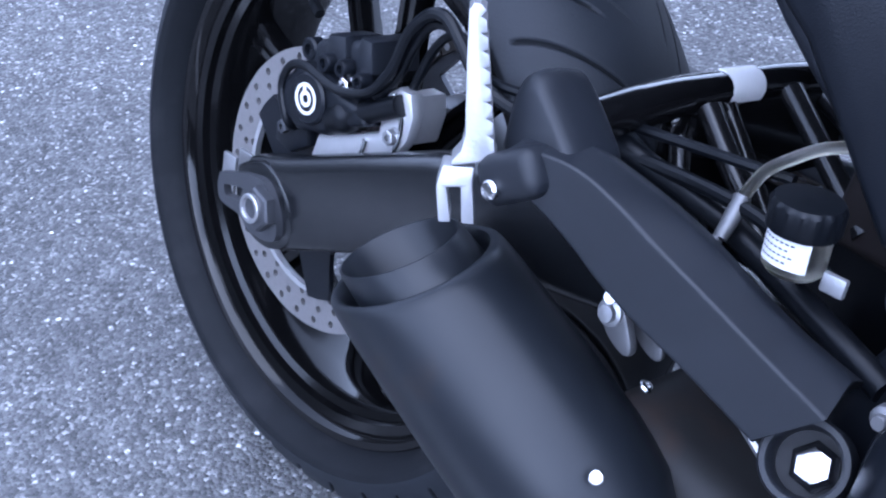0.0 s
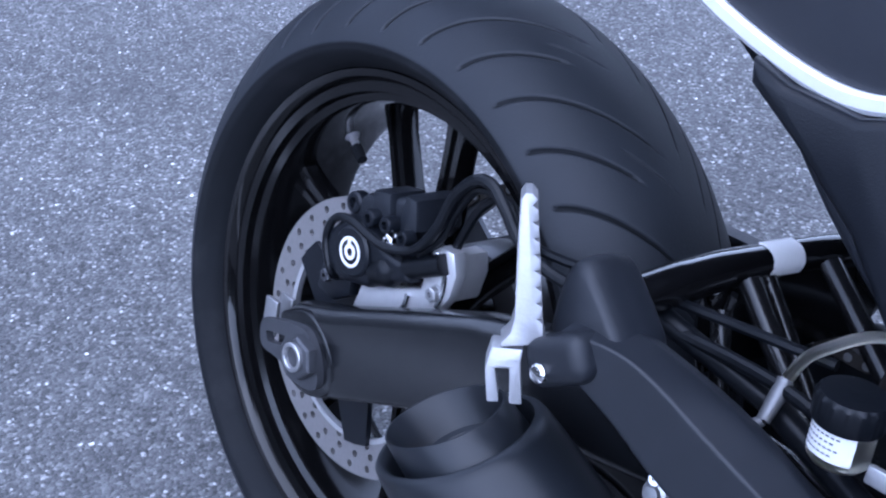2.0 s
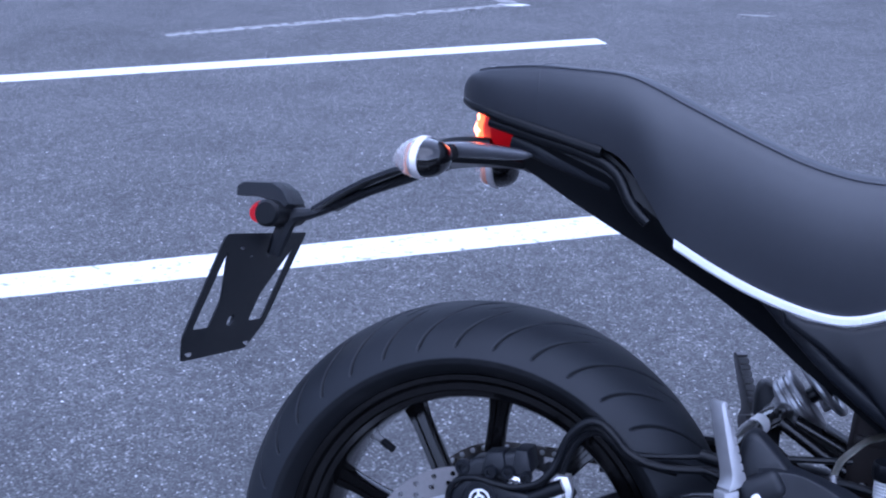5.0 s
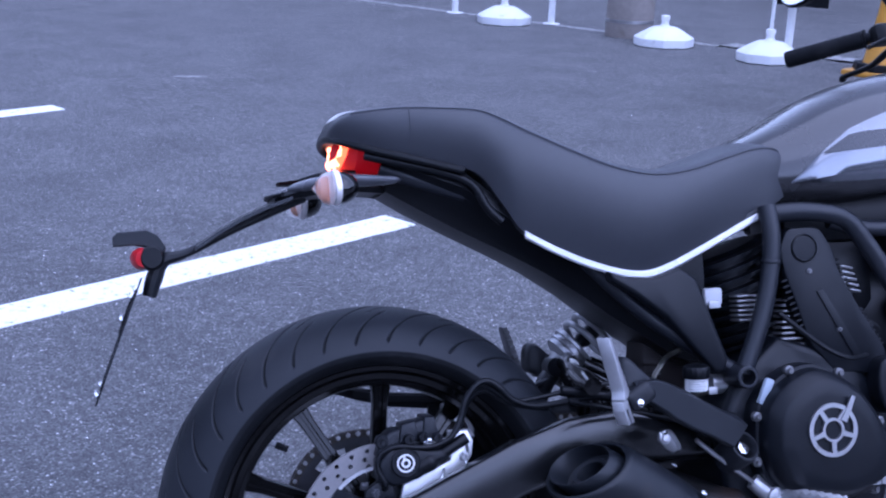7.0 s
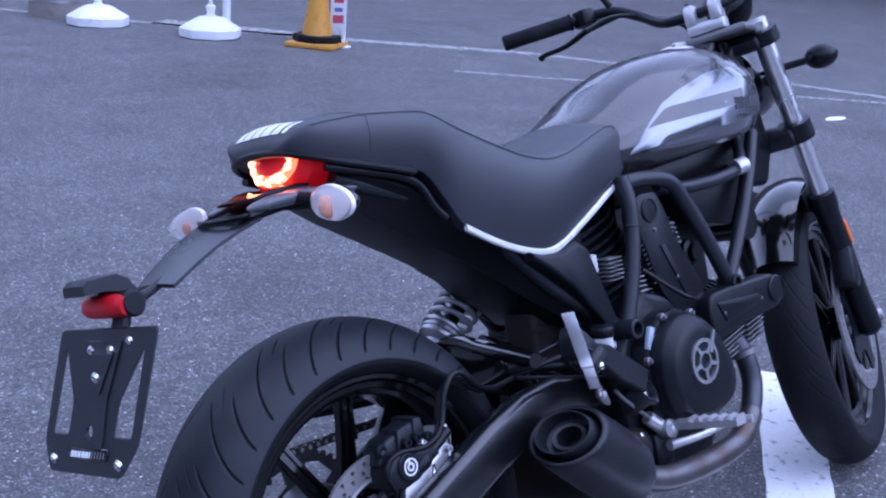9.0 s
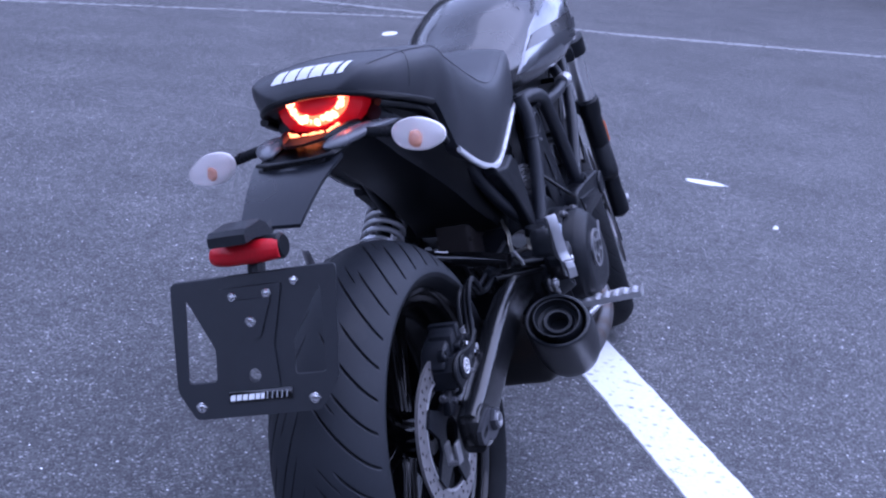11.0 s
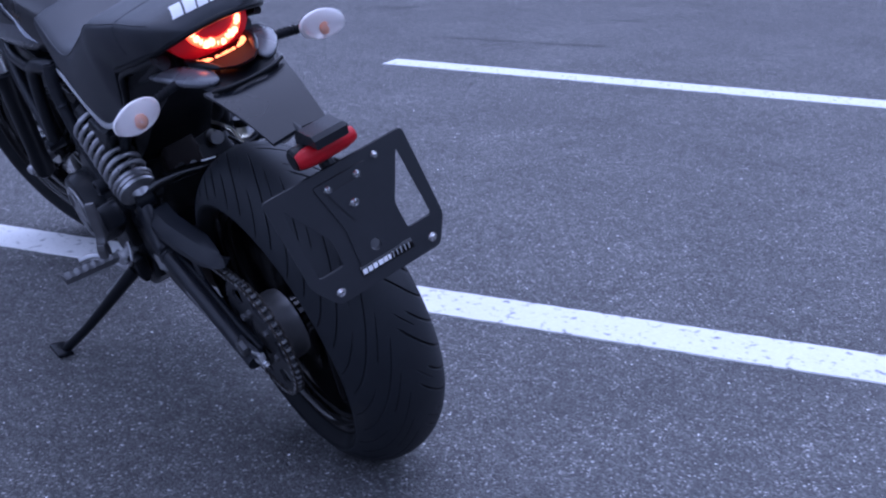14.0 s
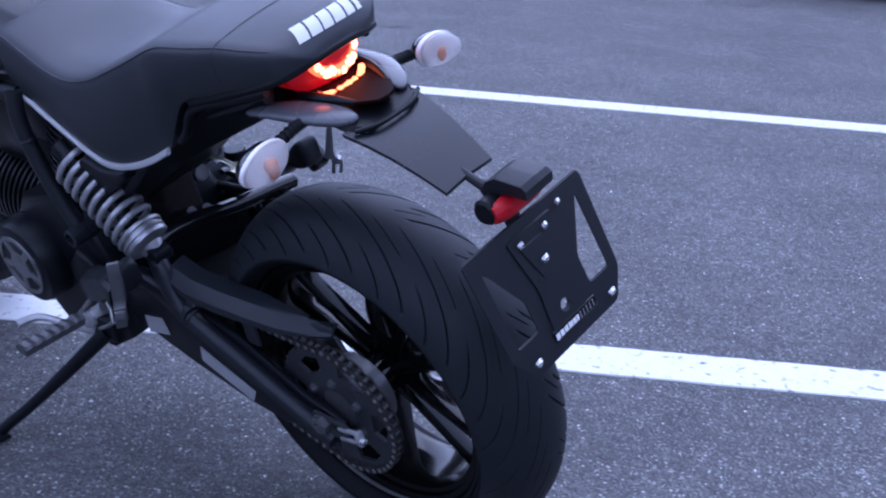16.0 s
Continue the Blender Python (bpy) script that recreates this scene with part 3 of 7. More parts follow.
# rear sprocket
bm = B()
teeth = []
for k in range(46):
    for q, r in ((0.0, 0.109), (0.28, 0.1155), (0.5, 0.1165), (0.72, 0.1155)):
        a = 2 * math.pi * (k + q) / 46
        teeth.append((r * math.cos(a), r * math.sin(a)))
windows = [[(r * math.cos(a), r * math.sin(a)) for r, a in ((0.07, c - 0.26), (0.067, c), (0.07, c + 0.26), (0.094, c + 0.3), (0.099, c), (0.094, c - 0.3))] for c in [2 * math.pi * k / 6 for k in range(6)]]
plate(bm, teeth, 0.006, lambda a, b, h: (a, 0.110 + h, b), windows + [circle2(0.035, 24)])
part("sprocket", bm, DARKSTEEL, rear, "dark steel rear sprocket with windows")
bm = B()
lathe(bm, [(0.02, 0.055), (0.062, 0.055), (0.066, 0.065), (0.066, 0.102), (0.056, 0.11), (0.02, 0.114)], (0, 0, 0), (0, 1, 0), 36)
for k in range(6):
    a = 2 * math.pi * (k + 0.5) / 6
    bolt(bm, (0.052 * math.cos(a), 0.115, 0.052 * math.sin(a)), (0, 1, 0), 0.007, 0.008)
part("sprocket_carrier", bm, PEWTER, rear, "silver sprocket carrier with bolts")


# chain links along the two runs and round the rear sprocket
def chain_path():
    r0, r1, c1 = 0.1125, 0.036, (0.545, 0.075)
    pts = []
    d = math.atan2(c1[1], c1[0])
    ln = math.hypot(*c1)
    o = math.acos((r0 - r1) / ln)
    a_top, a_bot = d + o, d - o
    for k in range(41):
        a = a_top + (2 * math.pi - 2 * o) * k / 40
        pts.append((r0 * math.cos(a), r0 * math.sin(a)))
    for k in range(15):
        a = a_bot + 2 * o * k / 14
        pts.append((c1[0] + r1 * math.cos(a), c1[1] + r1 * math.sin(a)))
    return pts + [pts[0]]


bm = B()
line = [Vector((x, 0.113, z)) for x, z in chain_path()]
cum = [0]
for a, b in zip(line, line[1:]):
    cum.append(cum[-1] + (b - a).length)
pins = B()
count = int(cum[-1] / 0.0159)
at = lambda s: Vector([float(np.interp(s, cum, [q[k] for q in line])) for k in range(3)])
for k in range(count):
    a, b = at(cum[-1] * k / count), at(cum[-1] * (k + 1) / count)
    d = (b - a).normalized()
    up = d.cross(Vector((0, 1, 0)))
    for side in (-1, 1):
        y = side * (0.0075 if k % 2 else 0.0055)
        ring = []
        for q in np.linspace(0, 2 * math.pi, 11)[:-1]:
            e = a if math.cos(q) < 0 else b
            ring.append(e + d * math.cos(q) * 0.0055 + up * math.sin(q) * (0.0068 if abs(math.cos(q)) > 0.4 else 0.0055))
        loft(bm, [[v + Vector((0, y - 0.001, 0)) for v in ring], [v + Vector((0, y + 0.001, 0)) for v in ring]])
    lathe(pins, [(0.001, -0.0095), (0.0036, -0.009), (0.0042, -0.007), (0.0042, 0.007), (0.0036, 0.009), (0.001, 0.0095)], a, (0, 1, 0), 8)
chain = part("chain", bm, CHAINMETAL, bike, "greasy steel drive chain")
part("chain_pins", pins, STEEL, chain, "steel pins of the chain")

# ---- swingarm ----
bm = B()
# right arm: deep box with a rolled top edge
top = [(-0.02, 0.034), (0.03, 0.052), (0.1, 0.082), (0.18, 0.116), (0.26, 0.140), (0.34, 0.147), (0.42, 0.135), (0.5, 0.112)]
bot = [(-0.01, -0.034), (0.04, -0.026), (0.11, 0.005), (0.19, 0.038), (0.27, 0.062), (0.34, 0.07), (0.42, 0.066), (0.5, 0.062)]
rings = []
for (x, z), (x2, z2) in zip(top, bot):
    y0, y1 = -0.108 - 0.002 * (x > 0.3), -0.146 + 0.03 * max(0, (x - 0.25)) / 0.25
    r = 0.0125
    u = Vector((x2 - x, 0, z2 - z)).normalized()
    ring = []
    for cy, c, sy, su in ((y0, (x, z), 1, 1), (y1, (x, z), -1, 1), (y1, (x2, z2), -1, -1), (y0, (x2, z2), 1, -1)):
        a0 = {(1, 1): 0, (-1, 1): 90, (-1, -1): 180, (1, -1): 270}[(sy, su)]
        for q in (0, 30, 60, 90):
            a = radians(a0 + q)
            base = Vector((c[0], cy - sy * r, c[1])) + u * r * su
            ring.append(base + Vector((0, math.cos(a) * r, 0)) - u * math.sin(a) * r)
    rings.append(ring)
loft(bm, rings)
swing = part("swingarm", bm, SWING, bike, "glossy black box swingarm", 50)
bm = B()
tube(bm, [(-0.012, 0.146, -0.032), (0.05, 0.146, -0.006), (0.16, 0.146, 0.045), (0.26, 0.146, 0.09), (0.29, 0.146, 0.108), (0.308, 0.143, 0.135), (0.322, 0.138, 0.165), (0.335, 0.133, 0.182)], 0.0155, 16, 5)
tube(bm, [(0.27, 0.144, 0.1), (0.38, 0.13, 0.12), (0.5, 0.11, 0.09)], 0.018, 14, 6)
lathe(bm, [(0.0158, 0), (0.0172, 0.001), (0.0172, 0.006), (0.0158, 0.007)], (0.268, 0.146, 0.094), (0.9, 0, 0.43), 16)
part("left_arm_tube", bm, FRAME, swing, "black tubular left swingarm leg")
bm = B()
prism(bm, [(-0.03, -0.04), (0.03, -0.05), (0.12, -0.062), (0.2, -0.055), (0.34, -0.022), (0.48, 0.02), (0.48, 0.09), (0.32, 0.115), (0.18, 0.088), (0.05, 0.022), (-0.03, 0.0)], 0.125, 0.137, 0.004)
part("left_arm_plate", bm, SATIN, swing, "black swingarm side plate")
for quad in ([(0.29, 0.026), (0.172, -0.022), (0.187, -0.048), (0.298, -0.006)], [(0.43, 0.04), (0.378, 0.053), (0.371, 0.02), (0.432, 0.004)]):
    bm = B()
    plate(bm, quad, 0.0012, lambda a, b, h: (a, 0.138 + h, b))
    part("warning_sticker", bm, GREYLABEL, swing, "pale blank sticker on the swingarm")
# chain guard
bm = B()
rings = []
for x, z, w in ((0.315, 0.166, 0.017), (0.27, 0.152, 0.018), (0.2, 0.152, 0.018), (0.12, 0.157, 0.017), (0.06, 0.162, 0.015), (0.0, 0.174, 0.01), (-0.066, 0.19, 0.002)):
    inn = 0.098 + 0.04 * max(0.0, (0.14 - x) / 0.206) ** 1.3
    rings.append([Vector((x, y, zz)) for y, zz in ((inn, z + 0.006), (inn, z + 0.01), ((inn + 0.126) / 2, z + 0.0095), (0.126, z + 0.0075), (0.1455, z - 0.006), (0.147, z - w), (0.1435, z - w - 0.001), (0.141, z - 0.008), ((inn + 0.138) / 2, z + 0.004))])
loft(bm, rings)
rbox(bm, (0.135, 0.136, 0.118), (0.03, 0.005, 0.055), 0.002)
part("chain_guard", bm, FRAME, bike, "black plastic chain guard", 18)
# axle fittings, both sides
bm = B()
for y in (-0.107, -0.123):
    rbox(bm, (-0.07, y, -0.004), (0.018, 0.004, 0.034), 0.0012)
rbox(bm, (-0.077, -0.115, -0.017), (0.006, 0.018, 0.006), 0.0012)
part("adjuster_clevis", bm, STEEL, bike, "small steel clevis of the chain adjuster")
bm = B()
fit_line = curve_pts([(x, 0, z) for x, z in ((-0.041, 0.0135), (-0.012, 0.024), (0.014, 0.029), (0.028, 0.021), (0.039, 0.003), (0.04, -0.012), (0.027, -0.019), (0.004, -0.0195), (-0.009, -0.012), (-0.036, -0.0105), (-0.0425, 0.002), (-0.041, 0.0135))], 4)[:-1]
plate(bm, [(v.x, v.z) for v in fit_line], 0.007, lambda a, b, h: (a, -0.147 - h, b), [rounded([(-0.0345, 0.0055), (-0.0075, 0.0125), (-0.0115, 0.0015), (-0.031, -0.0035)], 0.003)])
adj = part("chain_adjuster", bm, DARKSTEEL, bike, "dull steel chain adjuster plate with a slot")
bm = B()
lathe(bm, [(0.0185, 0), (0.019, 0.002), (0.018, 0.0075), (0.016, 0.009), (0.0125, 0.009)], (0.021, -0.154, 0.0075), (0, -1, 0), 6)
part("axle_nut", bm, DARKSTEEL, adj, "steel hexagonal axle nut")
bm = B()
lathe(bm, [(0.0122, 0.0), (0.0122, 0.0115), (0.0114, 0.0125), (0.0092, 0.0125), (0.0085, 0.0115), (0.0085, 0.001)], (0.018, -0.154, 0.0075), (0, -1, 0), 32)
part("axle_tube", bm, STEEL, adj, "bright hollow axle end")
bm = B()
cap_line = curve_pts([(x, 0, z) for x, z in ((-0.028, 0.024), (-0.012, 0.034), (0.008, 0.0395), (0.028, 0.033), (0.046, 0.014), (0.0495, -0.008), (0.038, -0.024), (0.014, -0.031), (-0.01, -0.024), (-0.026, -0.004), (-0.028, 0.024))], 4)[:-1]
prism(bm, [(v.x, v.z) for v in cap_line], -0.1475, -0.112, 0.004, 2)
part("axle_end_cap", bm, SWING, swing, "rounded black end of the swingarm")
bm = B()
plate(bm, rounded([(-0.052, 0.0), (-0.046, 0.012), (0.022, 0.014), (0.028, -0.012), (0.0, -0.024), (-0.046, -0.014)], 0.006), 0.006, lambda a, b, h: (a, 0.144 + h, b), [rounded([(-0.042, 0.004), (-0.014, 0.007), (-0.016, -0.007), (-0.04, -0.006)], 0.003)])
adj = part("chain_adjuster", bm, DARKSTEEL, bike, "dull steel chain adjuster plate with a slot")
bm = B()
lathe(bm, [(0.0165, 0), (0.0165, 0.009), (0.0125, 0.011), (0.008, 0.011), (0.007, 0.003)], (0.004, 0.150, -0.002), (0, 1, 0), 6)
part("axle_nut", bm, PEWTER, adj, "steel hexagonal axle nut")
bm = B()
for z in (0.006, -0.012):
    rbox(bm, (-0.052, 0.149, z), (0.044, 0.006, 0.0065), 0.0015, Euler((0, radians(12), 0)).to_matrix())
rbox(bm, (-0.074, 0.149, 0.002), (0.008, 0.012, 0.026), 0.002, Euler((0, radians(12), 0)).to_matrix())
part("adjuster_clevis", bm, ALU, bike, "small bright steel clevis of the chain adjuster")
bm = B()
bolt(bm, (-0.078, 0.149, -0.003), (-1, 0, 0.1), 0.006, 0.007)
part("adjuster_bolt", bm, CHROME, bike, "bright adjuster bolt")

# ---- rear brake caliper ----
bm = B()
prism(bm, [(-0.014, 0.076), (-0.012, 0.102), (0.004, 0.12), (0.032, 0.124), (0.06, 0.114), (0.085, 0.112), (0.09, 0.098), (0.066, 0.088), (0.045, 0.074), (0.01, 0.066)], -0.124, -0.062, 0.007, 3)
cal = part("brake_caliper", bm, SATIN, bike, "black brake caliper with a round white emblem")
bm = B()
prism(bm, [(-0.012, 0.108), (-0.006, 0.126), (0.008, 0.139), (0.03, 0.145), (0.056, 0.153), (0.072, 0.149), (0.07, 0.128), (0.058, 0.116), (0.02, 0.1)], -0.108, -0.066, 0.006, 3)
prism(bm, [(0.02, 0.122), (0.024, 0.149), (0.044, 0.153), (0.05, 0.126)], -0.114, -0.075, 0.004, 2)
prism(bm, [(0.054, 0.122), (0.058, 0.157), (0.072, 0.157), (0.078, 0.134), (0.07, 0.122)], -0.112, -0.062, 0.004, 2)
part("caliper_bridge", bm, MATTE, cal, "cast black bridge of the caliper")
for x, z, y0, r in ((-0.003, 0.127, -0.098, 0.0095), (0.033, 0.129, -0.112, 0.0075), (0.053, 0.131, -0.112, 0.007), (0.074, 0.128, -0.112, 0.0065)):
    bm = B()
    lathe(bm, [(r, 0), (r, 0.009), (r * 0.85, 0.011), (r * 0.5, 0.011), (r * 0.42, 0.007), (0.0005, 0.007)], (x, y0, z), (0, -1, 0), 20)
    part("caliper_boss", bm, SATIN, cal)
bm = B()
lathe(bm, [(0.021, 0), (0.021, 0.004), (0.019, 0.006), (0.002, 0.006)], (0.025, -0.122, 0.098), (0, -1, 0), 28)
part("caliper_piston_cap", bm, SATIN, cal)
bm = B()
on_cap = lambda a, b, h: (0.025 + a, -0.1282 - h, 0.098 + b)
plate(bm, circle2(0.0126, 32), 0.0008, on_cap, [circle2(0.0102, 32)])
plate(bm, circle2(0.0064, 24), 0.0008, on_cap, [circle2(0.0036, 20)])
plate(bm, [(-0.0034, 0.003), (-0.0006, 0.003), (-0.0006, 0.0096), (-0.0034, 0.0096)], 0.0012, on_cap)
part("caliper_emblem", bm, WHITE, cal, "white ring emblem")
bm = B()
tube(bm, [(0.045, -0.114, 0.088), (0.062, -0.115, 0.096), (0.07, -0.115, 0.1), (0.085, -0.115, 0.108), (0.116, -0.114, 0.124)], [0.012, 0.0135, 0.0095, 0.0088, 0.0085], 14, 4)
part("slide_pin_boot", bm, PLASTIC, cal, "black rubber slide pin boot")
bm = B()
prism(bm, [(0.018, 0.044), (0.024, 0.066), (0.06, 0.08), (0.092, 0.094), (0.096, 0.126), (0.106, 0.134), (0.12, 0.134), (0.127, 0.118), (0.124, 0.098), (0.112, 0.08), (0.07, 0.05)], -0.111, -0.098, 0.003)
prism(bm, [(0.096, 0.088), (0.096, 0.122), (0.106, 0.13), (0.118, 0.13), (0.122, 0.115), (0.118, 0.092)], -0.1, -0.07, 0.004)
bracket = part("caliper_bracket", bm, MACHINED, cal, "machined aluminium caliper bracket")
for line_ in ([(0.064, -0.1125, 0.056), (0.078, -0.1125, 0.07), (0.082, -0.1125, 0.084)], [(0.114, -0.1125, 0.088), (0.118, -0.1125, 0.102), (0.116, -0.1125, 0.118), (0.106, -0.1125, 0.129)]):
    bm = B()
    tube(bm, line_, 0.0022, 8, 4)
    part("bracket_edge", bm, CHROME, bracket, "bright machined edge")
for at_, nd, m_ in (((-0.016, -0.108, 0.058), (0, -1, 0), DARKSTEEL), ((0.061, -0.116, 0.121), (0, -1, 0), CHROME), ((0.112, -0.111, 0.098), (0, -1, 0), STEEL), ((-0.026, -0.1, 0.066), (-1, 0, 0.2), DARKSTEEL)):
    bm = B()
    bolt(bm, at_, nd, 0.006, 0.009)
    part("caliper_bolt", bm, m_, cal)
bm = B()
prism(bm, [(-0.032, 0.04), (-0.03, 0.062), (-0.012, 0.074), (0.008, 0.07), (0.012, 0.05), (-0.01, 0.036)], -0.11, -0.096, 0.004)
part("caliper_lug", bm, SATIN, cal, "black lower lug of the caliper")
bm = B()
tube(bm, [(-0.004, -0.112, 0.062), (-0.003, -0.122, 0.07), (-0.014, -0.122, 0.094), (-0.007, -0.122, 0.113), (0.014, -0.124, 0.121), (0.043, -0.126, 0.118), (0.064, -0.126, 0.1175), (0.088, -0.124, 0.125), (0.101, -0.122, 0.138), (0.109, -0.12, 0.154), (0.118, -0.12, 0.179), (0.135, -0.12, 0.198), (0.152, -0.12, 0.201), (0.169, -0.12, 0.189), (0.188, -0.118, 0.171), (0.225, -0.115, 0.16), (0.3, -0.112, 0.165), (0.4, -0.118, 0.17), (0.47, -0.13, 0.16)], [0.0036] * 8 + [0.0046] * 11, 10, 5)
part("brake_hose", bm, PLASTIC, bike, "black brake hose looping over the swingarm")
bm = B()
tube(bm, [(0.09, -0.117, 0.122), (0.106, -0.113, 0.142), (0.115, -0.112, 0.166), (0.13, -0.112, 0.1885), (0.149, -0.112, 0.193), (0.167, -0.113, 0.182), (0.19, -0.113, 0.165), (0.24, -0.11, 0.155)], 0.0042, 10, 5)
part("brake_hose", bm, PLASTIC, bike, "black brake hose looping over the swingarm")
bm = B()
tube(bm, [(0.11, -0.1, 0.13), (0.125, -0.098, 0.17), (0.15, -0.1, 0.186), (0.19, -0.106, 0.168), (0.3, -0.105, 0.18), (0.42, -0.1, 0.19)], 0.0036, 8, 6)
part("sensor_cable", bm, PLASTIC, bike, "thin black sensor cable")

# ---- footrest hanger on the right, with the folding passenger peg ----
def soften(ring):
    """Cuts the corners of a closed outline."""
    out = []
    for a, b in zip(ring, ring[1:] + ring[:1]):
        out += [a.lerp(b, 0.25), a.lerp(b, 0.75)]
    return out


def hanger_bm(s):
    """The cast arm: a beam with a crease along it down to the pivot boss, and a rounded lug standing on its rear end."""
    bm = B()
    top = [(0.326, -0.21, 0.2), (0.35, -0.206, 0.2), (0.378, -0.198, 0.1915), (0.403, -0.191, 0.182), (0.425, -0.185, 0.1715), (0.45, -0.178, 0.1565), (0.481, -0.17, 0.141), (0.511, -0.16, 0.128)]
    crest = [(0.326, -0.236, 0.19), (0.345, -0.2315, 0.1945), (0.366, -0.2255, 0.193), (0.3885, -0.2195, 0.1838), (0.4126, -0.2127, 0.17), (0.448, -0.203, 0.1515), (0.481, -0.194, 0.1337), (0.515, -0.184, 0.1155)]
    low = [(0.33, -0.236, 0.172), (0.346, -0.2332, 0.168), (0.3585, -0.2297, 0.161), (0.3727, -0.2257, 0.152), (0.392, -0.2205, 0.138), (0.4174, -0.2134, 0.1235), (0.445, -0.2064, 0.111), (0.486, -0.195, 0.089)]
    rings = []
    for t_, c_, l_ in zip(curve_pts(top, 4), curve_pts(crest, 4), curve_pts(low, 4)):
        inner = 0.04
        ring = [t_, t_.lerp(c_, 0.86), c_, c_.lerp(l_, 0.1), l_.lerp(c_, 0.1), l_, l_ + Vector((0.0, 0.008, -0.004)), Vector((l_.x, l_.y + inner, l_.z)), Vector((t_.x, t_.y + inner * 0.6, t_.z - 0.008)), Vector((t_.x, t_.y + 0.006, t_.z - 0.001))]
        rings.append([Vector((v.x, -s * v.y, v.z)) for v in soften(soften(ring))])
    loft(bm, rings)
    lug = []
    for y, k, dx in ((-0.18, 0.86, 0.006), (-0.184, 0.97, 0.004), (-0.196, 1.0, 0.002), (-0.208, 1.0, 0.002), (-0.216, 0.97, 0.002), (-0.2205, 0.9, 0.003), (-0.2225, 0.8, 0.004)):
        line_ = [(0.304, 0.176), (0.304, 0.2), (0.305, 0.214), (0.308, 0.2235), (0.314, 0.2295), (0.322, 0.2285), (0.33, 0.2215), (0.3445, 0.207), (0.358, 0.193), (0.357, 0.176)]
        lug.append([Vector((0.328 + (x - 0.328) * k + dx, -s * y, 0.178 + (z - 0.178) * k)) for x, z in line_])
    loft(bm, [soften(soften(r)) for r in lug])
    return bm


bm = hanger_bm(-1)
hanger = part("footrest_hanger", bm, MATTE, bike, "matte black cast footrest hanger", 70)
bm = B()
lathe(bm, [(0.024, 0.0), (0.024, 0.043), (0.0225, 0.047), (0.0195, 0.047), (0.018, 0.044), (0.0175, 0.022), (0.001, 0.022)], (0.5013, -0.1408, 0.0632), (0.2, -0.85, 0.5), 40)
part("pivot_boss", bm, MATTE, hanger)
bm = B()
lathe(bm, [(0.0138, 0), (0.0138, 0.003), (0.0116, 0.005), (0.0116, 0.009), (0.0095, 0.013), (0.005, 0.0145), (0.001, 0.014)], (0.5098, -0.1617, 0.0758), (0.2, -0.85, 0.5), 6)
part("pivot_bolt", bm, CHROME, hanger, "bright hexagonal pivot bolt")
bm = B()
rbox(bm, (0.331, -0.2215, 0.1765), (0.043, 0.042, 0.029), 0.009, Euler((0, radians(-31), 0)).to_matrix(), 4)
part("peg_lug", bm, MATTE, hanger)
bm = B()
lathe(bm, [(0.0055, 0), (0.0055, 0.003), (0.004, 0.0045), (0.001, 0.005)], (0.3265, -0.2425, 0.168), (0, -1, 0.1), 16)
part("peg_pin", bm, CHROME, hanger)


def passenger_peg(side):
    """A folded-up aluminium peg, toothed on its inner face, in a forked clevis."""
    s = side
    o = Vector((0.3039, 0.2351, 0.1749))
    u, v, n = Vector((0.7054, -0.6916, 0.1552)), Vector((-0.1108, 0.1086, 0.9879)), Vector((0.7001, 0.7141, 0.0))

    def lay(a, b, h):
        p = o + u * a + v * b + n * (h - 0.19 * b)
        return Vector((p.x, s * p.y, p.z))

    def slab(bm, outline, h0, h1, b=0.0016):
        lo, hi = [bm.verts.new(lay(p, q, h0)) for p, q in outline], [bm.verts.new(lay(p, q, h1)) for p, q in outline]
        fs = [bm.faces.new(lo), bm.faces.new(hi)] + [bm.faces.new((lo[k], lo[(k + 1) % len(lo)], hi[(k + 1) % len(lo)], hi[k])) for k in range(len(lo))]
        bmesh.ops.recalc_face_normals(bm, faces=fs)
        bmesh.ops.bevel(bm, geom=list({e for f in fs[:2] for e in f.edges}), offset=b, segments=2, affect="EDGES", profile=0.5, clamp_overlap=True)

    bm = B()
    teeth = []
    for k in range(8):
        b = 0.008 + 0.0088 * k
        w = 0.0105 - 0.0008 * k
        teeth += [(w, b), (w - 0.0004, b + 0.0062), (w - 0.0036, b + 0.0082)]
    slab(bm, [(-0.0127, -0.0002), (0.0088, 0.0025), (0.0118, 0.005)] + teeth + [(0.0042, 0.081), (0.001, 0.0845), (-0.0028, 0.0845), (-0.0052, 0.081), (-0.0058, 0.0517), (-0.0056, 0.0166), (-0.0076, 0.0079), (-0.0127, 0.0022)], -0.0095, 0.0095, 0.003)
    # same peg both sides; the left's dimmer light is put into a darker metal
    metal = PEGALU if s < 0 else PEWTER
    peg = part("passenger_peg", bm, metal, bike, "ribbed aluminium passenger footpeg, folded up")
    bm = B()
    slab(bm, rounded([(-0.0175, -0.0003), (0.0, -0.0012), (-0.0012, -0.009), (0.0005, -0.0323), (-0.0066, -0.0318), (-0.0072, -0.012), (-0.0152, -0.0122), (-0.0124, -0.0312), (-0.019, -0.0313), (-0.0208, -0.012)], 0.0012), -0.008, 0.0085, 0.0012)
    part("peg_clevis", bm, metal, peg, "bright aluminium clevis")
    return peg


passenger_peg(-1)
passenger_peg(1)
bm = hanger_bm(1)
part("footrest_hanger", bm, MATTE, bike, "matte black cast footrest hanger", 70)

# ---- silencer and exhaust ----
tip = Vector((0.2556, -0.2174, 0.0816))
axis = Vector((0.81, 0.175, -0.559)).normalized()
mouth = Vector((-0.444, -0.314, 0.839)).normalized()


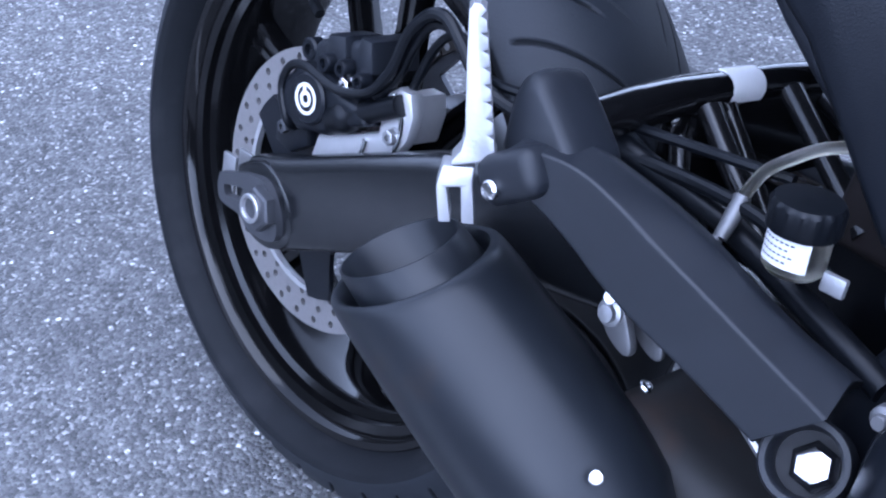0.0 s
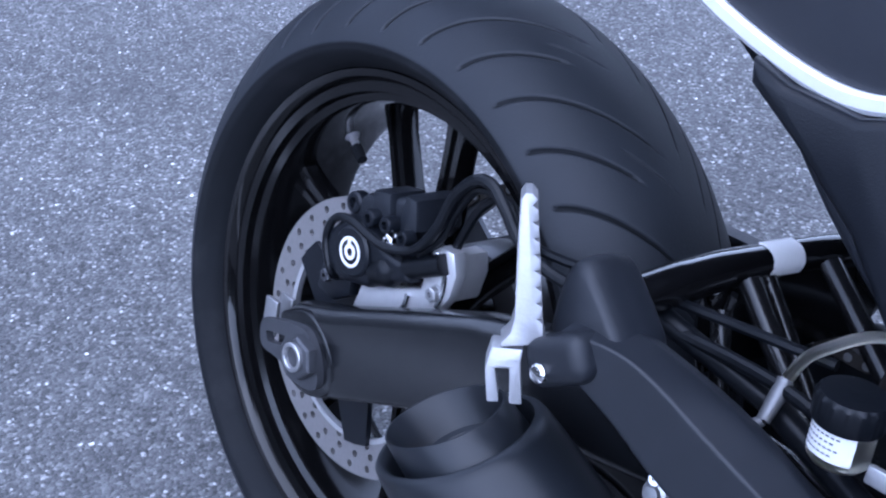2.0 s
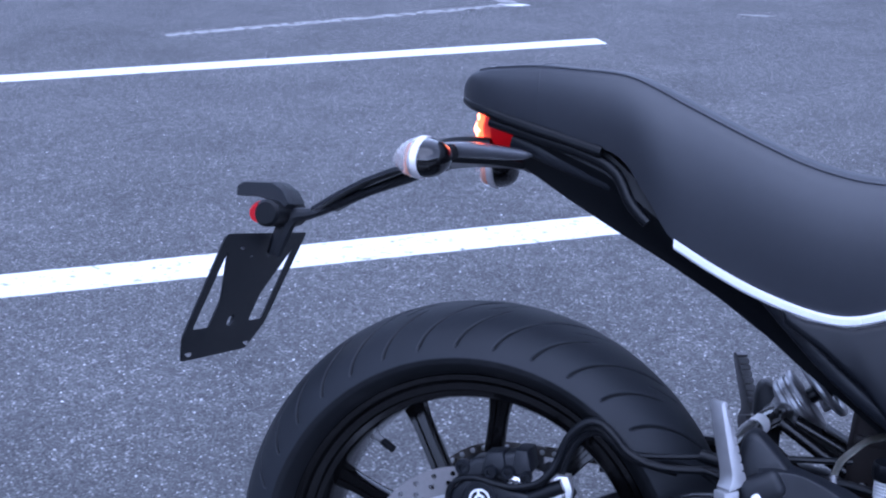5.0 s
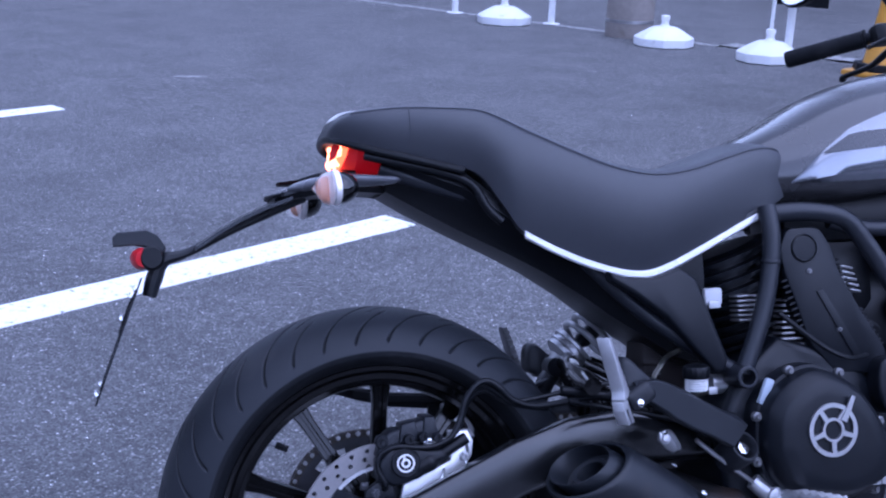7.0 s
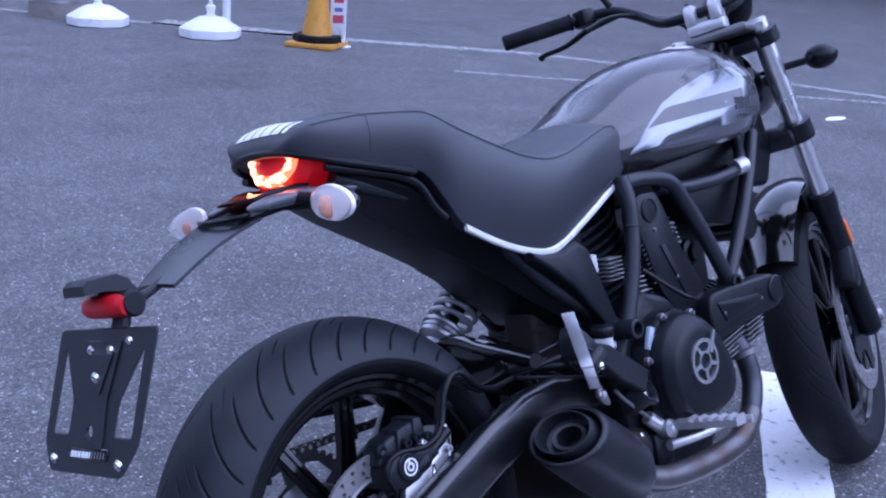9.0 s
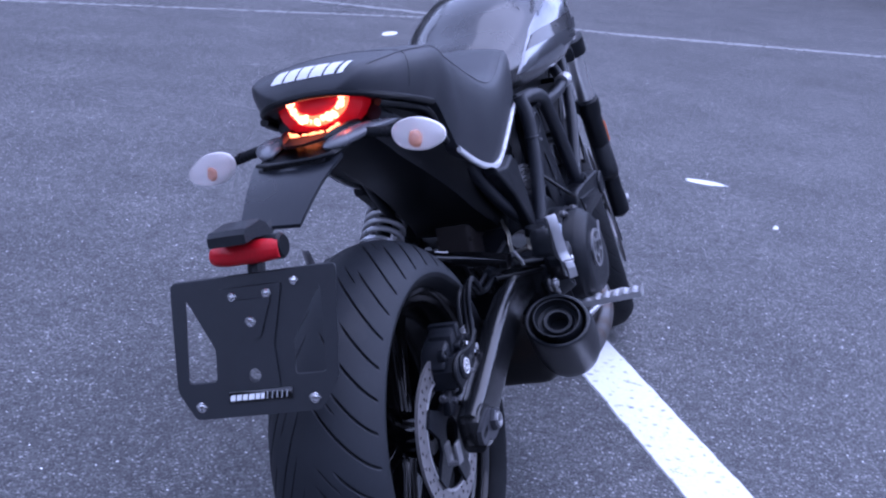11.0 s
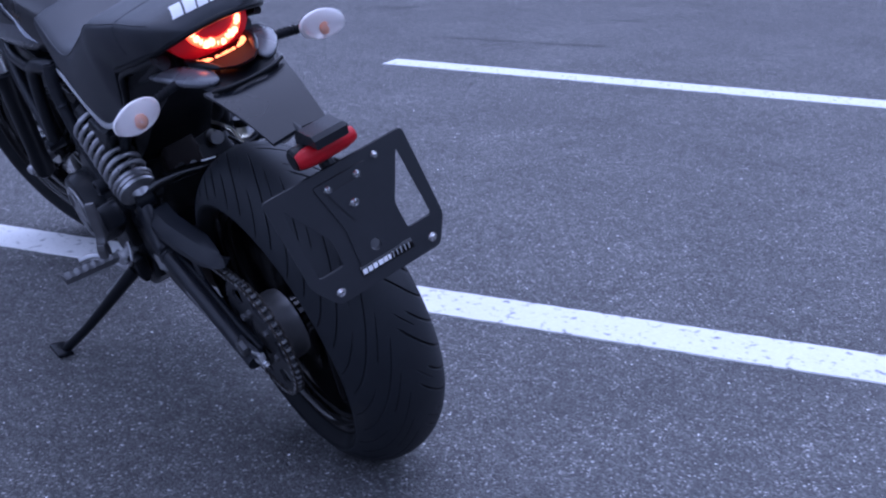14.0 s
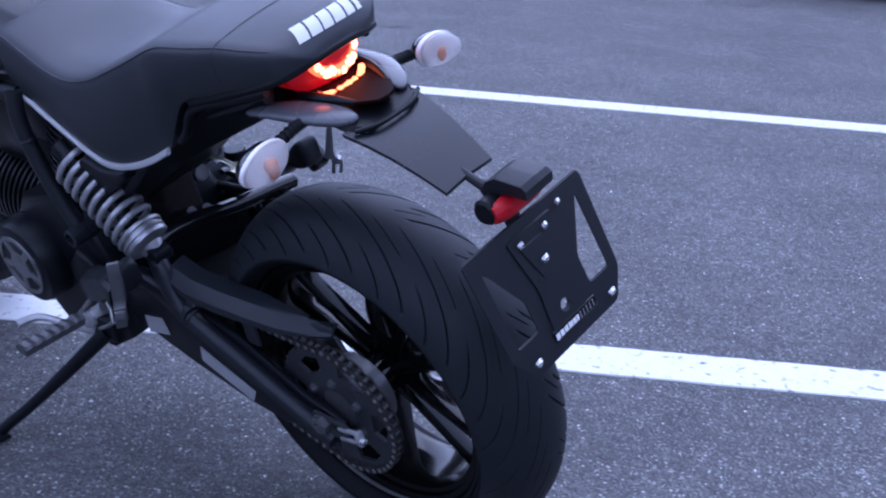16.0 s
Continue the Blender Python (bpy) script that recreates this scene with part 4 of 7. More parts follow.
def slashed(bm, depth=0.12):
    """Leans the rings near the mouth so that the end is cut on the slant."""
    for v in bm.verts:
        h = (v.co - tip).dot(axis)
        off = v.co - tip - axis * h
        v.co -= axis * (off.dot(mouth) / axis.dot(mouth)) * max(0.0, min(1.0, 1 - h / depth))
    return bm


bm = B()
prof = [(0.046, 0.075), (0.0472, 0.004), (0.049, -0.001), (0.0518, -0.0015), (0.0545, 0.001), (0.0556, 0.006), (0.0568, 0.022), (0.0576, 0.05), (0.059, 0.1), (0.059, 0.15), (0.056, 0.185), (0.046, 0.212), (0.033, 0.225), (0.026, 0.23)]
lathe(bm, prof, tip, axis, 56)
muf = part("silencer", slashed(bm), MUFFLER, bike, "stubby matte black silencer with a slanted mouth", 60)
bm = B()
lathe(bm, [(0.001, 0.06), (0.0165, 0.06), (0.0168, 0.012), (0.0185, 0.006), (0.024, 0.005), (0.0262, 0.009), (0.0275, 0.014), (0.0345, 0.012), (0.0358, 0.004), (0.0365, -0.012), (0.0376, -0.0155), (0.0388, -0.0155), (0.0397, -0.012), (0.0405, 0.0), (0.042, 0.03), (0.0468, 0.045)], tip, axis, 48)
part("outlet_pipe", slashed(bm), MUFFLER, muf, "sooty outlet")
for at_, nd in (((0.4225, -0.222, 0.0345), (0.35, -0.72, 0.6)), ((0.405, -0.168, 0.066), (0.5, 0.0, 0.87))):
    bm = B()
    lathe(bm, [(0.0045, 0), (0.0045, 0.001), (0.0036, 0.002), (0.0018, 0.0024), (0.0014, 0.001)], Vector(at_), nd, 16)
    part("silencer_bolt", bm, CHROME, muf)
bm = B()
tab = curve_pts([(x, 0, z) for x, z in ((0.374, 0.106), (0.3755, 0.116), (0.384, 0.119), (0.392, 0.113), (0.402, 0.094), (0.397, 0.088), (0.384, 0.094), (0.374, 0.106))], 4)[:-1]
prism(bm, [(v.x, v.z) for v in tab], -0.189, -0.182, 0.0025, 2)
prism(bm, [(v.x + 0.012, v.z) for v in tab], -0.176, -0.172, 0.0015, 2)
part("silencer_bracket", bm, PEWTER, muf, "bare metal silencer bracket")
bm = B()
lathe(bm, [(0.008, 0), (0.008, 0.002), (0.0055, 0.003), (0.005, 0.006), (0.001, 0.0065)], (0.3835, -0.189, 0.109), (0, -1, 0.1), 20)
part("bracket_bolt", bm, STEEL, muf)
bm = B()
bolt(bm, (0.382, -0.188, 0.117), (0.1, -0.9, 0.4), 0.0045, 0.005, 10)
part("bracket_bolt", bm, CHROME, muf)
bm = B()
tube(bm, [(0.42, -0.185, -0.035), (0.5, -0.19, -0.062), (0.58, -0.186, -0.073), (0.68, -0.178, -0.078), (0.765, -0.168, -0.074), (0.82, -0.155, -0.058), (0.845, -0.148, -0.048)], 0.0215, 16, 8)
part("exhaust_pipe", bm, HOT, bike, "heat-tinted steel exhaust pipe")
bm = B()
tube(bm, [(0.835, -0.15, -0.052), (0.872, -0.137, -0.032), (0.893, -0.13, -0.005), (0.898, -0.126, 0.022), (0.895, -0.12, 0.055), (0.89, -0.108, 0.08)], 0.0195, 18, 8)
part("exhaust_header", bm, HEATBLUE, bike, "dark exhaust header")
bm = B()
lathe(bm, [(0.022, -0.008), (0.025, -0.006), (0.025, 0.004), (0.021, 0.007)], (0.895, -0.119, 0.058), (-0.1, 0.2, 0.97), 24)
part("header_collar", bm, PEWTER, bike, "bright header collar")
bm = B()
rbox(bm, (0.445, -0.045, -0.028), (0.18, 0.24, 0.115), 0.03, Euler((0, radians(10), 0)).to_matrix(), 4)
part("exhaust_collector", bm, RUSTY_SHADED, bike, "rust-stained exhaust collector box, its shade put into a darker colour")
from mathutils.bvhtree import BVHTree

# ---- rear shock ----
s_top, s_bot = Vector((0.515, 0.122, 0.332)), Vector((0.335, 0.128, 0.192))
ax = (s_bot - s_top)
ln = ax.length
ax = ax.normalized()
bm = B()
lathe(bm, [(0.012, -0.02), (0.018, -0.015), (0.018, 0.01), (0.026, 0.012), (0.026, 0.02), (0.014, 0.022), (0.014, ln * 0.72), (0.01, ln * 0.74), (0.01, ln)], s_top, ax, 24)
shock = part("shock_absorber", bm, SATIN, bike, "rear shock absorber with a grey coil spring")
bm = B()
u = ax.orthogonal().normalized()
w = ax.cross(u)
turns, r_s = 7.8, 0.037
pts = []
for k in range(int(turns * 18) + 1):
    t = k / (turns * 18)
    a = 2 * math.pi * turns * t
    pts.append(s_top + ax * (0.018 + (ln * 0.8 - 0.03) * t) + (u * math.cos(a) + w * math.sin(a)) * r_s)
tube(bm, pts, 0.0052, 10, 1)
part("coil_spring", bm, SPRING, shock, "grey steel coil spring")
bm = B()
lathe(bm, [(0.014, 0), (0.04, 0.001), (0.042, 0.004), (0.041, 0.008), (0.036, 0.0095), (0.036, 0.012), (0.0395, 0.014), (0.0395, 0.018), (0.0365, 0.0195), (0.0365, 0.0215), (0.039, 0.023), (0.038, 0.028), (0.031, 0.032), (0.022, 0.035), (0.014, 0.05)], s_top + ax * (ln * 0.78), ax, 28)
part("spring_collar", bm, STEEL, shock, "bright threaded spring collar")
bm = B()
lathe(bm, [(0.016, -0.016), (0.016, 0.016), (0.006, 0.017)], s_bot, (0, 1, 0), 20)
part("shock_eye", bm, SATIN, shock)

# ---- seat ----
def seat_ring(x, top, bot, w, wb, dome, rise=0.0):
    """Half the outline from the lower edge up to the crown, then mirrored."""
    h = top - bot
    half = [(wb, bot), (wb + (w - wb) * 0.55, bot + h * 0.22), (w * 0.995, bot + h * 0.5), (w, bot + h * 0.68), (w * 0.99, bot + h * 0.85), (w * 0.945, bot + h * 0.945), (w * 0.82, bot + h * 1.0), (w * 0.5, top + dome * 0.6), (w * 0.22, top + dome * 0.93)]
    right = [Vector((x, -y, z)) for y, z in half]
    left = [Vector((x, y, z)) for y, z in reversed(half)]
    return right + [Vector((x, 0, top + dome))] + left + [Vector((x, wb * 0.4, bot + 0.004)), Vector((x, -wb * 0.4, bot + 0.004))]


def curve_pts_nd(rows, n):
    q = [np.array(r, float) for r in rows]
    out = []
    for i in range(len(q) - 1):
        a, b, c, d = q[max(i - 1, 0)], q[i], q[i + 1], q[min(i + 2, len(q) - 1)]
        for k in range(n):
            t = k / n
            out.append(0.5 * (2 * b + (c - a) * t + (2 * a - 5 * b + 4 * c - d) * t * t + (3 * b - a - 3 * c + d) * t ** 3))
    return out + [q[-1]]


SEAT_ROWS = [(-0.0505, 0.561, 0.556, 0.047, 0.043, 0.001), (-0.047, 0.57, 0.555, 0.065, 0.06, 0.004), (-0.0395, 0.579, 0.551, 0.08, 0.075, 0.007), (-0.0285, 0.5855, 0.545, 0.093, 0.087, 0.009), (-0.013, 0.589, 0.539, 0.104, 0.096, 0.0095), (0.013, 0.5915, 0.531, 0.115, 0.105, 0.0095), (0.05, 0.5935, 0.521, 0.124, 0.113, 0.009), (0.1, 0.591, 0.510, 0.136, 0.122, 0.008),
             (0.15, 0.5875, 0.494, 0.141, 0.123, 0.008), (0.185, 0.577, 0.45, 0.141, 0.122, 0.006), (0.22, 0.562, 0.404, 0.139, 0.122, 0.004), (0.30, 0.526, 0.364, 0.142, 0.121, 0.0), (0.36, 0.503, 0.345, 0.142, 0.121, -0.002), (0.42, 0.492, 0.344, 0.14, 0.121, -0.001),
             (0.48, 0.497, 0.369, 0.135, 0.12, 0.003), (0.54, 0.513, 0.397, 0.128, 0.119, 0.008), (0.59, 0.524, 0.420, 0.121, 0.116, 0.012), (0.625, 0.522, 0.438, 0.115, 0.111, 0.014), (0.648, 0.504, 0.452, 0.106, 0.103, 0.012), (0.655, 0.49, 0.458, 0.098, 0.095, 0.008)]


def askew(v):
    """The seat's rear sits a few millimetres off the middle, towards the right."""
    return Vector((v[0], v[1] - 0.0055 * max(0.0, min(1.0, (0.28 - v[0]) / 0.22)), v[2]))


bm = B()
loft(bm, [[askew(v) for v in seat_ring(*r)] for r in curve_pts_nd(SEAT_ROWS, 4)])
seat = part("seat", bm, SEAT, bike, "black vinyl dual seat with a stepped profile", 55)
# piping along the lower rear edge and the seam across
bm = B()
low = [(-0.049, 0.0, 0.558), (-0.046, -0.047, 0.555), (-0.034, -0.077, 0.548), (-0.011, -0.095, 0.539), (0.015, -0.104, 0.5305), (0.06, -0.115, 0.518), (0.13, -0.123, 0.499)]
tube(bm, [askew(v) for v in [(x, -y, z) for x, y, z in reversed(low)] + low[1:]], 0.006, 10, 5)
part("seat_piping", bm, PLASTIC, seat, "black rubber edge piping")
bm = B()
seam = [askew(v) for v in seat_ring(0.055, 0.5932, 0.5195, 0.1247, 0.1135, 0.009)[1:18]]
tube(bm, seam, 0.001, 6, 2)
part("seat_seam", bm, SEAT, seat)
for k in (5, 13):
    bm = B()
    tube(bm, [askew(seat_ring(*r)[k]) for r in curve_pts_nd(SEAT_ROWS, 4)[14:70]], 0.0012, 8, 1)
    part("seat_seam", bm, SEAT, seat, "raised seam along the seat edge")
# white maker's name on the seat back, as plain slanted blocks laid on the vinyl
seat_bm = B()
seat_bm.from_mesh(seat.data)
seat_tree = BVHTree.FromBMesh(seat_bm)


def on_back(y, t):
    """A point of the seat's rounded rear, t from the lower to the upper edge of the print, a hair proud."""
    aim = Vector((0.93, 0, -0.37)).normalized()
    start = Vector((-0.04, -y - 0.0045, 0.5815 + 0.0235 * t)) - aim * 0.1
    hit = seat_tree.ray_cast(start, aim)
    return hit[0] - aim * 0.0012 if hit[0] else start + aim * 0.1


for a_, b_ in ((-0.0555, -0.037), (-0.0335, -0.0145), (-0.0115, 0.006), (0.009, 0.029), (0.0325, 0.0485), (0.0535, 0.062)):
    bm = B()
    grid = [[bm.verts.new(on_back(a_ + (b_ - a_) * u_ + 0.008 * t, t)) for t in np.linspace(0, 1, 9)] for u_ in np.linspace(0, 1, 6)]
    for i in range(5):
        for j in range(8):
            bm.faces.new((grid[i][j], grid[i + 1][j], grid[i + 1][j + 1], grid[i][j + 1]))
    part("seat_marking", bm, WHITE, seat, "white slanted block printed on the seat back", smooth=False)
seat_bm.free()
# bright strip under the seat, both sides
for s in (-1, 1):
    bm = B()
    rings = []
    for q in curve_pts([(0.216, s * 0.124, 0.405), (0.262, s * 0.1245, 0.380), (0.309, s * 0.1245, 0.359), (0.36, s * 0.1245, 0.343), (0.40, s * 0.1245, 0.339), (0.44, s * 0.124, 0.350), (0.49, s * 0.123, 0.372), (0.535, s * 0.122, 0.393), (0.584, s * 0.12, 0.416)], 6):
        rings.append([q + Vector((0, s * a, b)) for a, b in ((-0.004, 0.0055), (0.001, 0.0055), (0.003, 0.003), (0.003, -0.003), (0.001, -0.0055), (-0.004, -0.0055))])
    loft(bm, rings)
    part("seat_trim", bm, TRIM, seat, "silver trim strip along the seat edge")

# ---- tail section and side covers ----
bm = B()
rings = []
for x, top, bot, wt, wb in ((0.028, 0.53, 0.476, 0.086, 0.056), (0.03, 0.53, 0.478, 0.085, 0.056), (0.08, 0.518, 0.448, 0.1, 0.06), (0.134, 0.5, 0.418, 0.106, 0.058), (0.207, 0.44, 0.38, 0.11, 0.06), (0.264, 0.4, 0.348, 0.108, 0.062),
                            (0.321, 0.37, 0.310, 0.104, 0.066), (0.362, 0.355, 0.278, 0.104, 0.07), (0.411, 0.35, 0.245, 0.105, 0.074), (0.46, 0.37, 0.21, 0.105, 0.085), (0.5, 0.385, 0.2, 0.1, 0.085)):
    rings.append([Vector((x, y, z)) for y, z in ((wt, top), (wt * 1.02, (top * 0.7 + bot * 0.3)), (wb * 1.15, bot * 0.75 + top * 0.25), (wb, bot), (wb * 0.5, bot - 0.003), (-wb * 0.5, bot - 0.003), (-wb, bot), (-wb * 1.15, bot * 0.75 + top * 0.25), (-wt * 1.02, (top * 0.7 + bot * 0.3)), (-wt, top))])
loft(bm, rings)
part("tail_fairing", bm, PLASTIC, bike, "black plastic tail underside")
for s in (-1, 1):
    bm = B()
    prism(bm, [(0.335, 0.346), (0.36, 0.337), (0.405, 0.333), (0.445, 0.345), (0.47, 0.33), (0.515, 0.21), (0.508, 0.188), (0.492, 0.19), (0.463, 0.224), (0.42, 0.274), (0.375, 0.308), (0.338, 0.332)], s * 0.112, s * 0.139, 0.009, 3)
    part("side_cover", bm, SATIN, bike, "satin black triangular side cover")
    bm = B()
    tube(bm, [(-0.005, s * 0.095, 0.527), (0.05, s * 0.108, 0.512), (0.11, s * 0.114, 0.496), (0.145, s * 0.115, 0.478), (0.165, s * 0.116, 0.445), (0.185, s * 0.116, 0.425)], 0.0065, 12, 6)
    part("grab_rail", bm, PLASTIC, bike, "gloss black grab rail under the seat edge")

# ---- tail lamp ----
def lens_x(y):
    """How far back the lens reaches at a distance from its middle."""
    return -0.039 + 0.03 * (abs(y) / 0.07) ** 2


bm = B()
rings = []
for z, w, x in ((0.551, 0.066, 0.004), (0.54, 0.07, 0.0), (0.524, 0.066, 0.001), (0.509, 0.054, 0.008), (0.499, 0.038, 0.016)):
    rings.append([Vector((x + lens_x(y) if k < 9 else 0.026, y, z)) for k, y in enumerate([w, w * 0.8, w * 0.55, w * 0.28, 0, -w * 0.28, -w * 0.55, -w * 0.8, -w, -w, w])])
loft(bm, rings)
tail = part("tail_lamp", bm, LED_DIM, bike, "lit red tail lamp under the seat")
tail.location.y = -0.005
bm = B()
arc_pts = []
for k in range(15):
    a = radians(180 + 180 * k / 14)
    y = 0.041 * math.cos(a) - 0.005
    arc_pts.append((lens_x(y) + 0.0045, y, 0.548 + 0.0285 * math.sin(a)))
tube(bm, arc_pts, 0.0088, 12, 4)
part("led_arc", bm, LED_RING, tail, "glowing red light guide of the horseshoe")
bm = B()
for k, p in enumerate(arc_pts):
    r = (0.0078, 0.0062, 0.007, 0.0055, 0.0074)[k % 5]
    lathe(bm, [(0.0005, -r), (r * 0.72, -r * 0.72), (r, 0.0), (r * 0.72, r * 0.72), (0.0005, r)], Vector(p) + Vector((-0.0037, 0, (0.0012, -0.0014, 0.0)[k % 3])), (1, 0, 0), 12)
part("led_dots", bm, LED, tail, "bright points of the horseshoe light")
bm = B()
plate(bm, [(-0.01, 0.05), (-0.06, 0.046), (-0.095, 0.034), (-0.116, 0.016), (-0.12, 0.0), (-0.116, -0.016), (-0.095, -0.034), (-0.06, -0.046), (-0.01, -0.05)], 0.004, lambda p, q, h: (p, q, 0.4985 + 0.05 * (p + 0.05) + h))
part("lower_lens", bm, LOWLENS, tail, "dark red lower lens")
bm = B()
low_pts = curve_pts([(-0.04, 0.046, 0.5045), (-0.048, 0.032, 0.502), (-0.05, 0.016, 0.5005), (-0.051, 0.0, 0.501), (-0.05, -0.018, 0.502), (-0.046, -0.03, 0.504), (-0.042, -0.036, 0.507)], 3)
for k, p in enumerate(low_pts):
    if k % 7 == 5:
        continue
    r = (0.0052, 0.0036, 0.0045)[k % 3]
    lathe(bm, [(0.0005, -r), (r * 0.7, -r * 0.7), (r, 0.0), (r * 0.7, r * 0.7), (0.0005, r)], p, (1, 0, 0), 10)
part("lower_light_strip", bm, LED_LOW, tail, "glowing points of the lower strip")
# added ridges that stop the strip's glow from colouring the pads
for s in (-1, 1):
    bm = B()
    tube(bm, [(-0.012, s * 0.054, 0.504), (-0.04, s * 0.051, 0.504), (-0.066, s * 0.043, 0.502), (-0.092, s * 0.032, 0.498)], [0.006, 0.0075, 0.0065, 0.003], 10, 4)
    part("strip_light_shield", bm, PLASTIC, tail, "black ridge added to keep the strip's light off the pads")
bm = B()
prism(bm, [(0.0255, 0.545), (0.045, 0.545), (0.045, 0.49), (0.0255, 0.49)], -0.06, 0.06, 0.003)
part("lamp_housing", bm, PLASTIC, tail)

# ---- fender bracket behind the lamp ----
bm = B()
rings = []
for x, z, w in ((0.03, 0.488, 0.05), (-0.01, 0.491, 0.058), (-0.06, 0.49, 0.066), (-0.1, 0.484, 0.066), (-0.128, 0.477, 0.05)):
    rings.append([Vector((x, y, zz)) for y, zz in ((w, z - 0.004), (w * 0.9, z + 0.001), (w * 0.3, z), (-w * 0.3, z), (-w * 0.9, z + 0.001), (-w, z - 0.004), (-w * 0.9, z - 0.012), (0, z - 0.01), (w * 0.9, z - 0.012))])
loft(bm, rings)
fender = part("rear_fender", bm, PLASTIC, bike, "black plastic fender stub carrying the plate holder")
for s in (-1, 1):
    bm = B()
    rings = []
    for x, y, w, d, z in curve_pts_nd([(0.045, 0.092, 0.004, 0.003, 0.492), (0.03, 0.087, 0.016, 0.008, 0.493), (-0.01, 0.074, 0.026, 0.0115, 0.4955), (-0.048, 0.068, 0.028, 0.0125, 0.496), (-0.078, 0.061, 0.024, 0.0115, 0.493), (-0.1, 0.054, 0.015, 0.008, 0.489), (-0.108, 0.051, 0.004, 0.003, 0.487)], 4):
        rings.append([Vector((x + 0.3 * w * math.cos(a), s * (y + w * math.cos(a)), z + d * (0.62 if math.sin(a) > 0 else 1.0) * math.sin(a))) for a in np.linspace(0, 2 * math.pi, 21)[:-1]])
    loft(bm, rings)
    part("fender_pad", bm, PAD_SHEEN, fender, "rounded satin pad beside the tail lamp, sky sheen put into its grey", 70)
bm = B()
tube(bm, [(-0.118, 0.062, 0.479), (-0.131, 0.035, 0.478), (-0.135, 0.0, 0.478), (-0.131, -0.035, 0.478), (-0.118, -0.062, 0.479)], 0.0032, 10, 5)
part("fender_lip", bm, PLASTIC, fender, "black rear lip of the fender stub")
bm = B()
P = [Vector(v) for v in ((-0.105, 0.072, 0.4745), (-0.104, -0.068, 0.4715), (-0.24, -0.047, 0.411), (-0.24, 0.045, 0.411))]
rings = []
for t in np.linspace(0, 1, 5):
    a, b = P[0].lerp(P[3], t), P[1].lerp(P[2], t)
    sag = Vector((0, 0, 0.007 * math.sin(math.pi * t) + 0.004 * (1 - t)))
    rings.append([a + sag, a.lerp(b, 0.5) + sag + Vector((0, 0, 0.003)), b + sag, b + sag - Vector((0, 0, 0.005)), a.lerp(b, 0.5) + sag - Vector((0, 0, 0.002)), a + sag - Vector((0, 0, 0.005))])
loft(bm, rings)
part("fender_flap", bm, FENDER, fender, "flat grey-black fender extension")
bm = B()
tube(bm, [(-0.08, 0, 0.479), (-0.18, 0, 0.437), (-0.25, 0, 0.405), (-0.284, 0, 0.396), (-0.298, 0, 0.37), (-0.306, 0, 0.345)], [0.009, 0.006, 0.0065, 0.011, 0.012, 0.01], 10, 5)
part("plate_arm", bm, MATTE, fender, "black steel arm to the plate holder")

# ---- plate holder ----
n_pl = Vector((-0.93, 0, -0.37)).normalized()
dn = Vector((-0.372, 0, -0.928))


def on_plate(a, b, h):
    """a: to the left, b: height above the lower bolts' line, h: out towards the rear."""
    return Vector((-0.375, 0, 0.22)) - dn * b + Vector((0, a, 0)) + n_pl * h


bm = B()
hole = [(0.099, 0.142), (0.057, 0.072), (0.057, 0.03), (0.1, 0.03)]
plate(bm, rounded([(-0.122, 0.164), (0.122, 0.164), (0.117, 0.022), (0.09, -0.016), (-0.09, -0.016), (-0.117, 0.022)], 0.008), 0.003, on_plate,
      [rounded(hole, 0.006), rounded([(-a, b) for a, b in reversed(hole)], 0.006), circle2(0.009, 16, 0, 0.036)])
holder = part("plate_holder", bm, MATTE, bike, "empty matte black number plate holder", smooth=False)
bm = B()
plate(bm, rounded([(-0.045, 0.15), (0.045, 0.15), (0.03, 0.075), (0.036, 0.018), (-0.036, 0.018), (-0.03, 0.075)], 0.004), 0.0025, lambda a, b, h: on_plate(a, b, 0.0035 + h), [circle2(0.009, 16, 0, 0.036)])
part("centre_plate", bm, MATTE, holder, smooth=False)
bm = B()
plate(bm, rounded([(-0.03, 0.135), (0.03, 0.135), (0.012, 0.085), (-0.012, 0.085)], 0.004), 0.002, lambda a, b, h: on_plate(a, b, 0.0065 + h))
part("mount_plate", bm, MATTE, holder, smooth=False)
for a, b, h, r in ((0.026, 0.139, 0.006, 0.0055), (-0.024, 0.139, 0.006, 0.0055), (-0.063, 0.149, 0.003, 0.005), (0.0, 0.106, 0.008, 0.0065), (0.081, 0.0, 0.003, 0.0065), (-0.083, 0.0, 0.003, 0.0065)):
    bm = B()
    lathe(bm, [(r * 1.3, 0), (r * 1.3, 0.0012), (r, 0.0015), (r, 0.004), (r * 0.8, 0.005), (r * 0.45, 0.005), (r * 0.4, 0.003)], on_plate(a, b, h), n_pl, 16)
    part("plate_bolt", bm, CHROME, holder, "bright button-head bolt")
bm = B()
rbox(bm, on_plate(-0.006, 0.0105, 0.0048), (0.092, 0.0018, 0.0145), 0.0008, Matrix(((0, n_pl.x, -dn.x), (1, 0, 0), (0, n_pl.z, -dn.z))))
badge = part("badge", bm, GLOSS, holder, "small black badge with white blocks")
bm = B()
for a, b in ((0.044, 0.037), (0.035, 0.028), (0.026, 0.019), (0.017, 0.009), (0.0075, 0.001), (-0.0005, -0.005)):
    plate(bm, [(a, -0.0045), (a - 0.0012, 0.0035), (b - 0.0012, 0.0035), (b, -0.0045)], 0.0006, lambda p, q, h: on_plate(p - 0.006, q * 0.85 + 0.0105, 0.0058 + h))
part("badge_marking", bm, WHITE, badge, smooth=False)
bm = B()
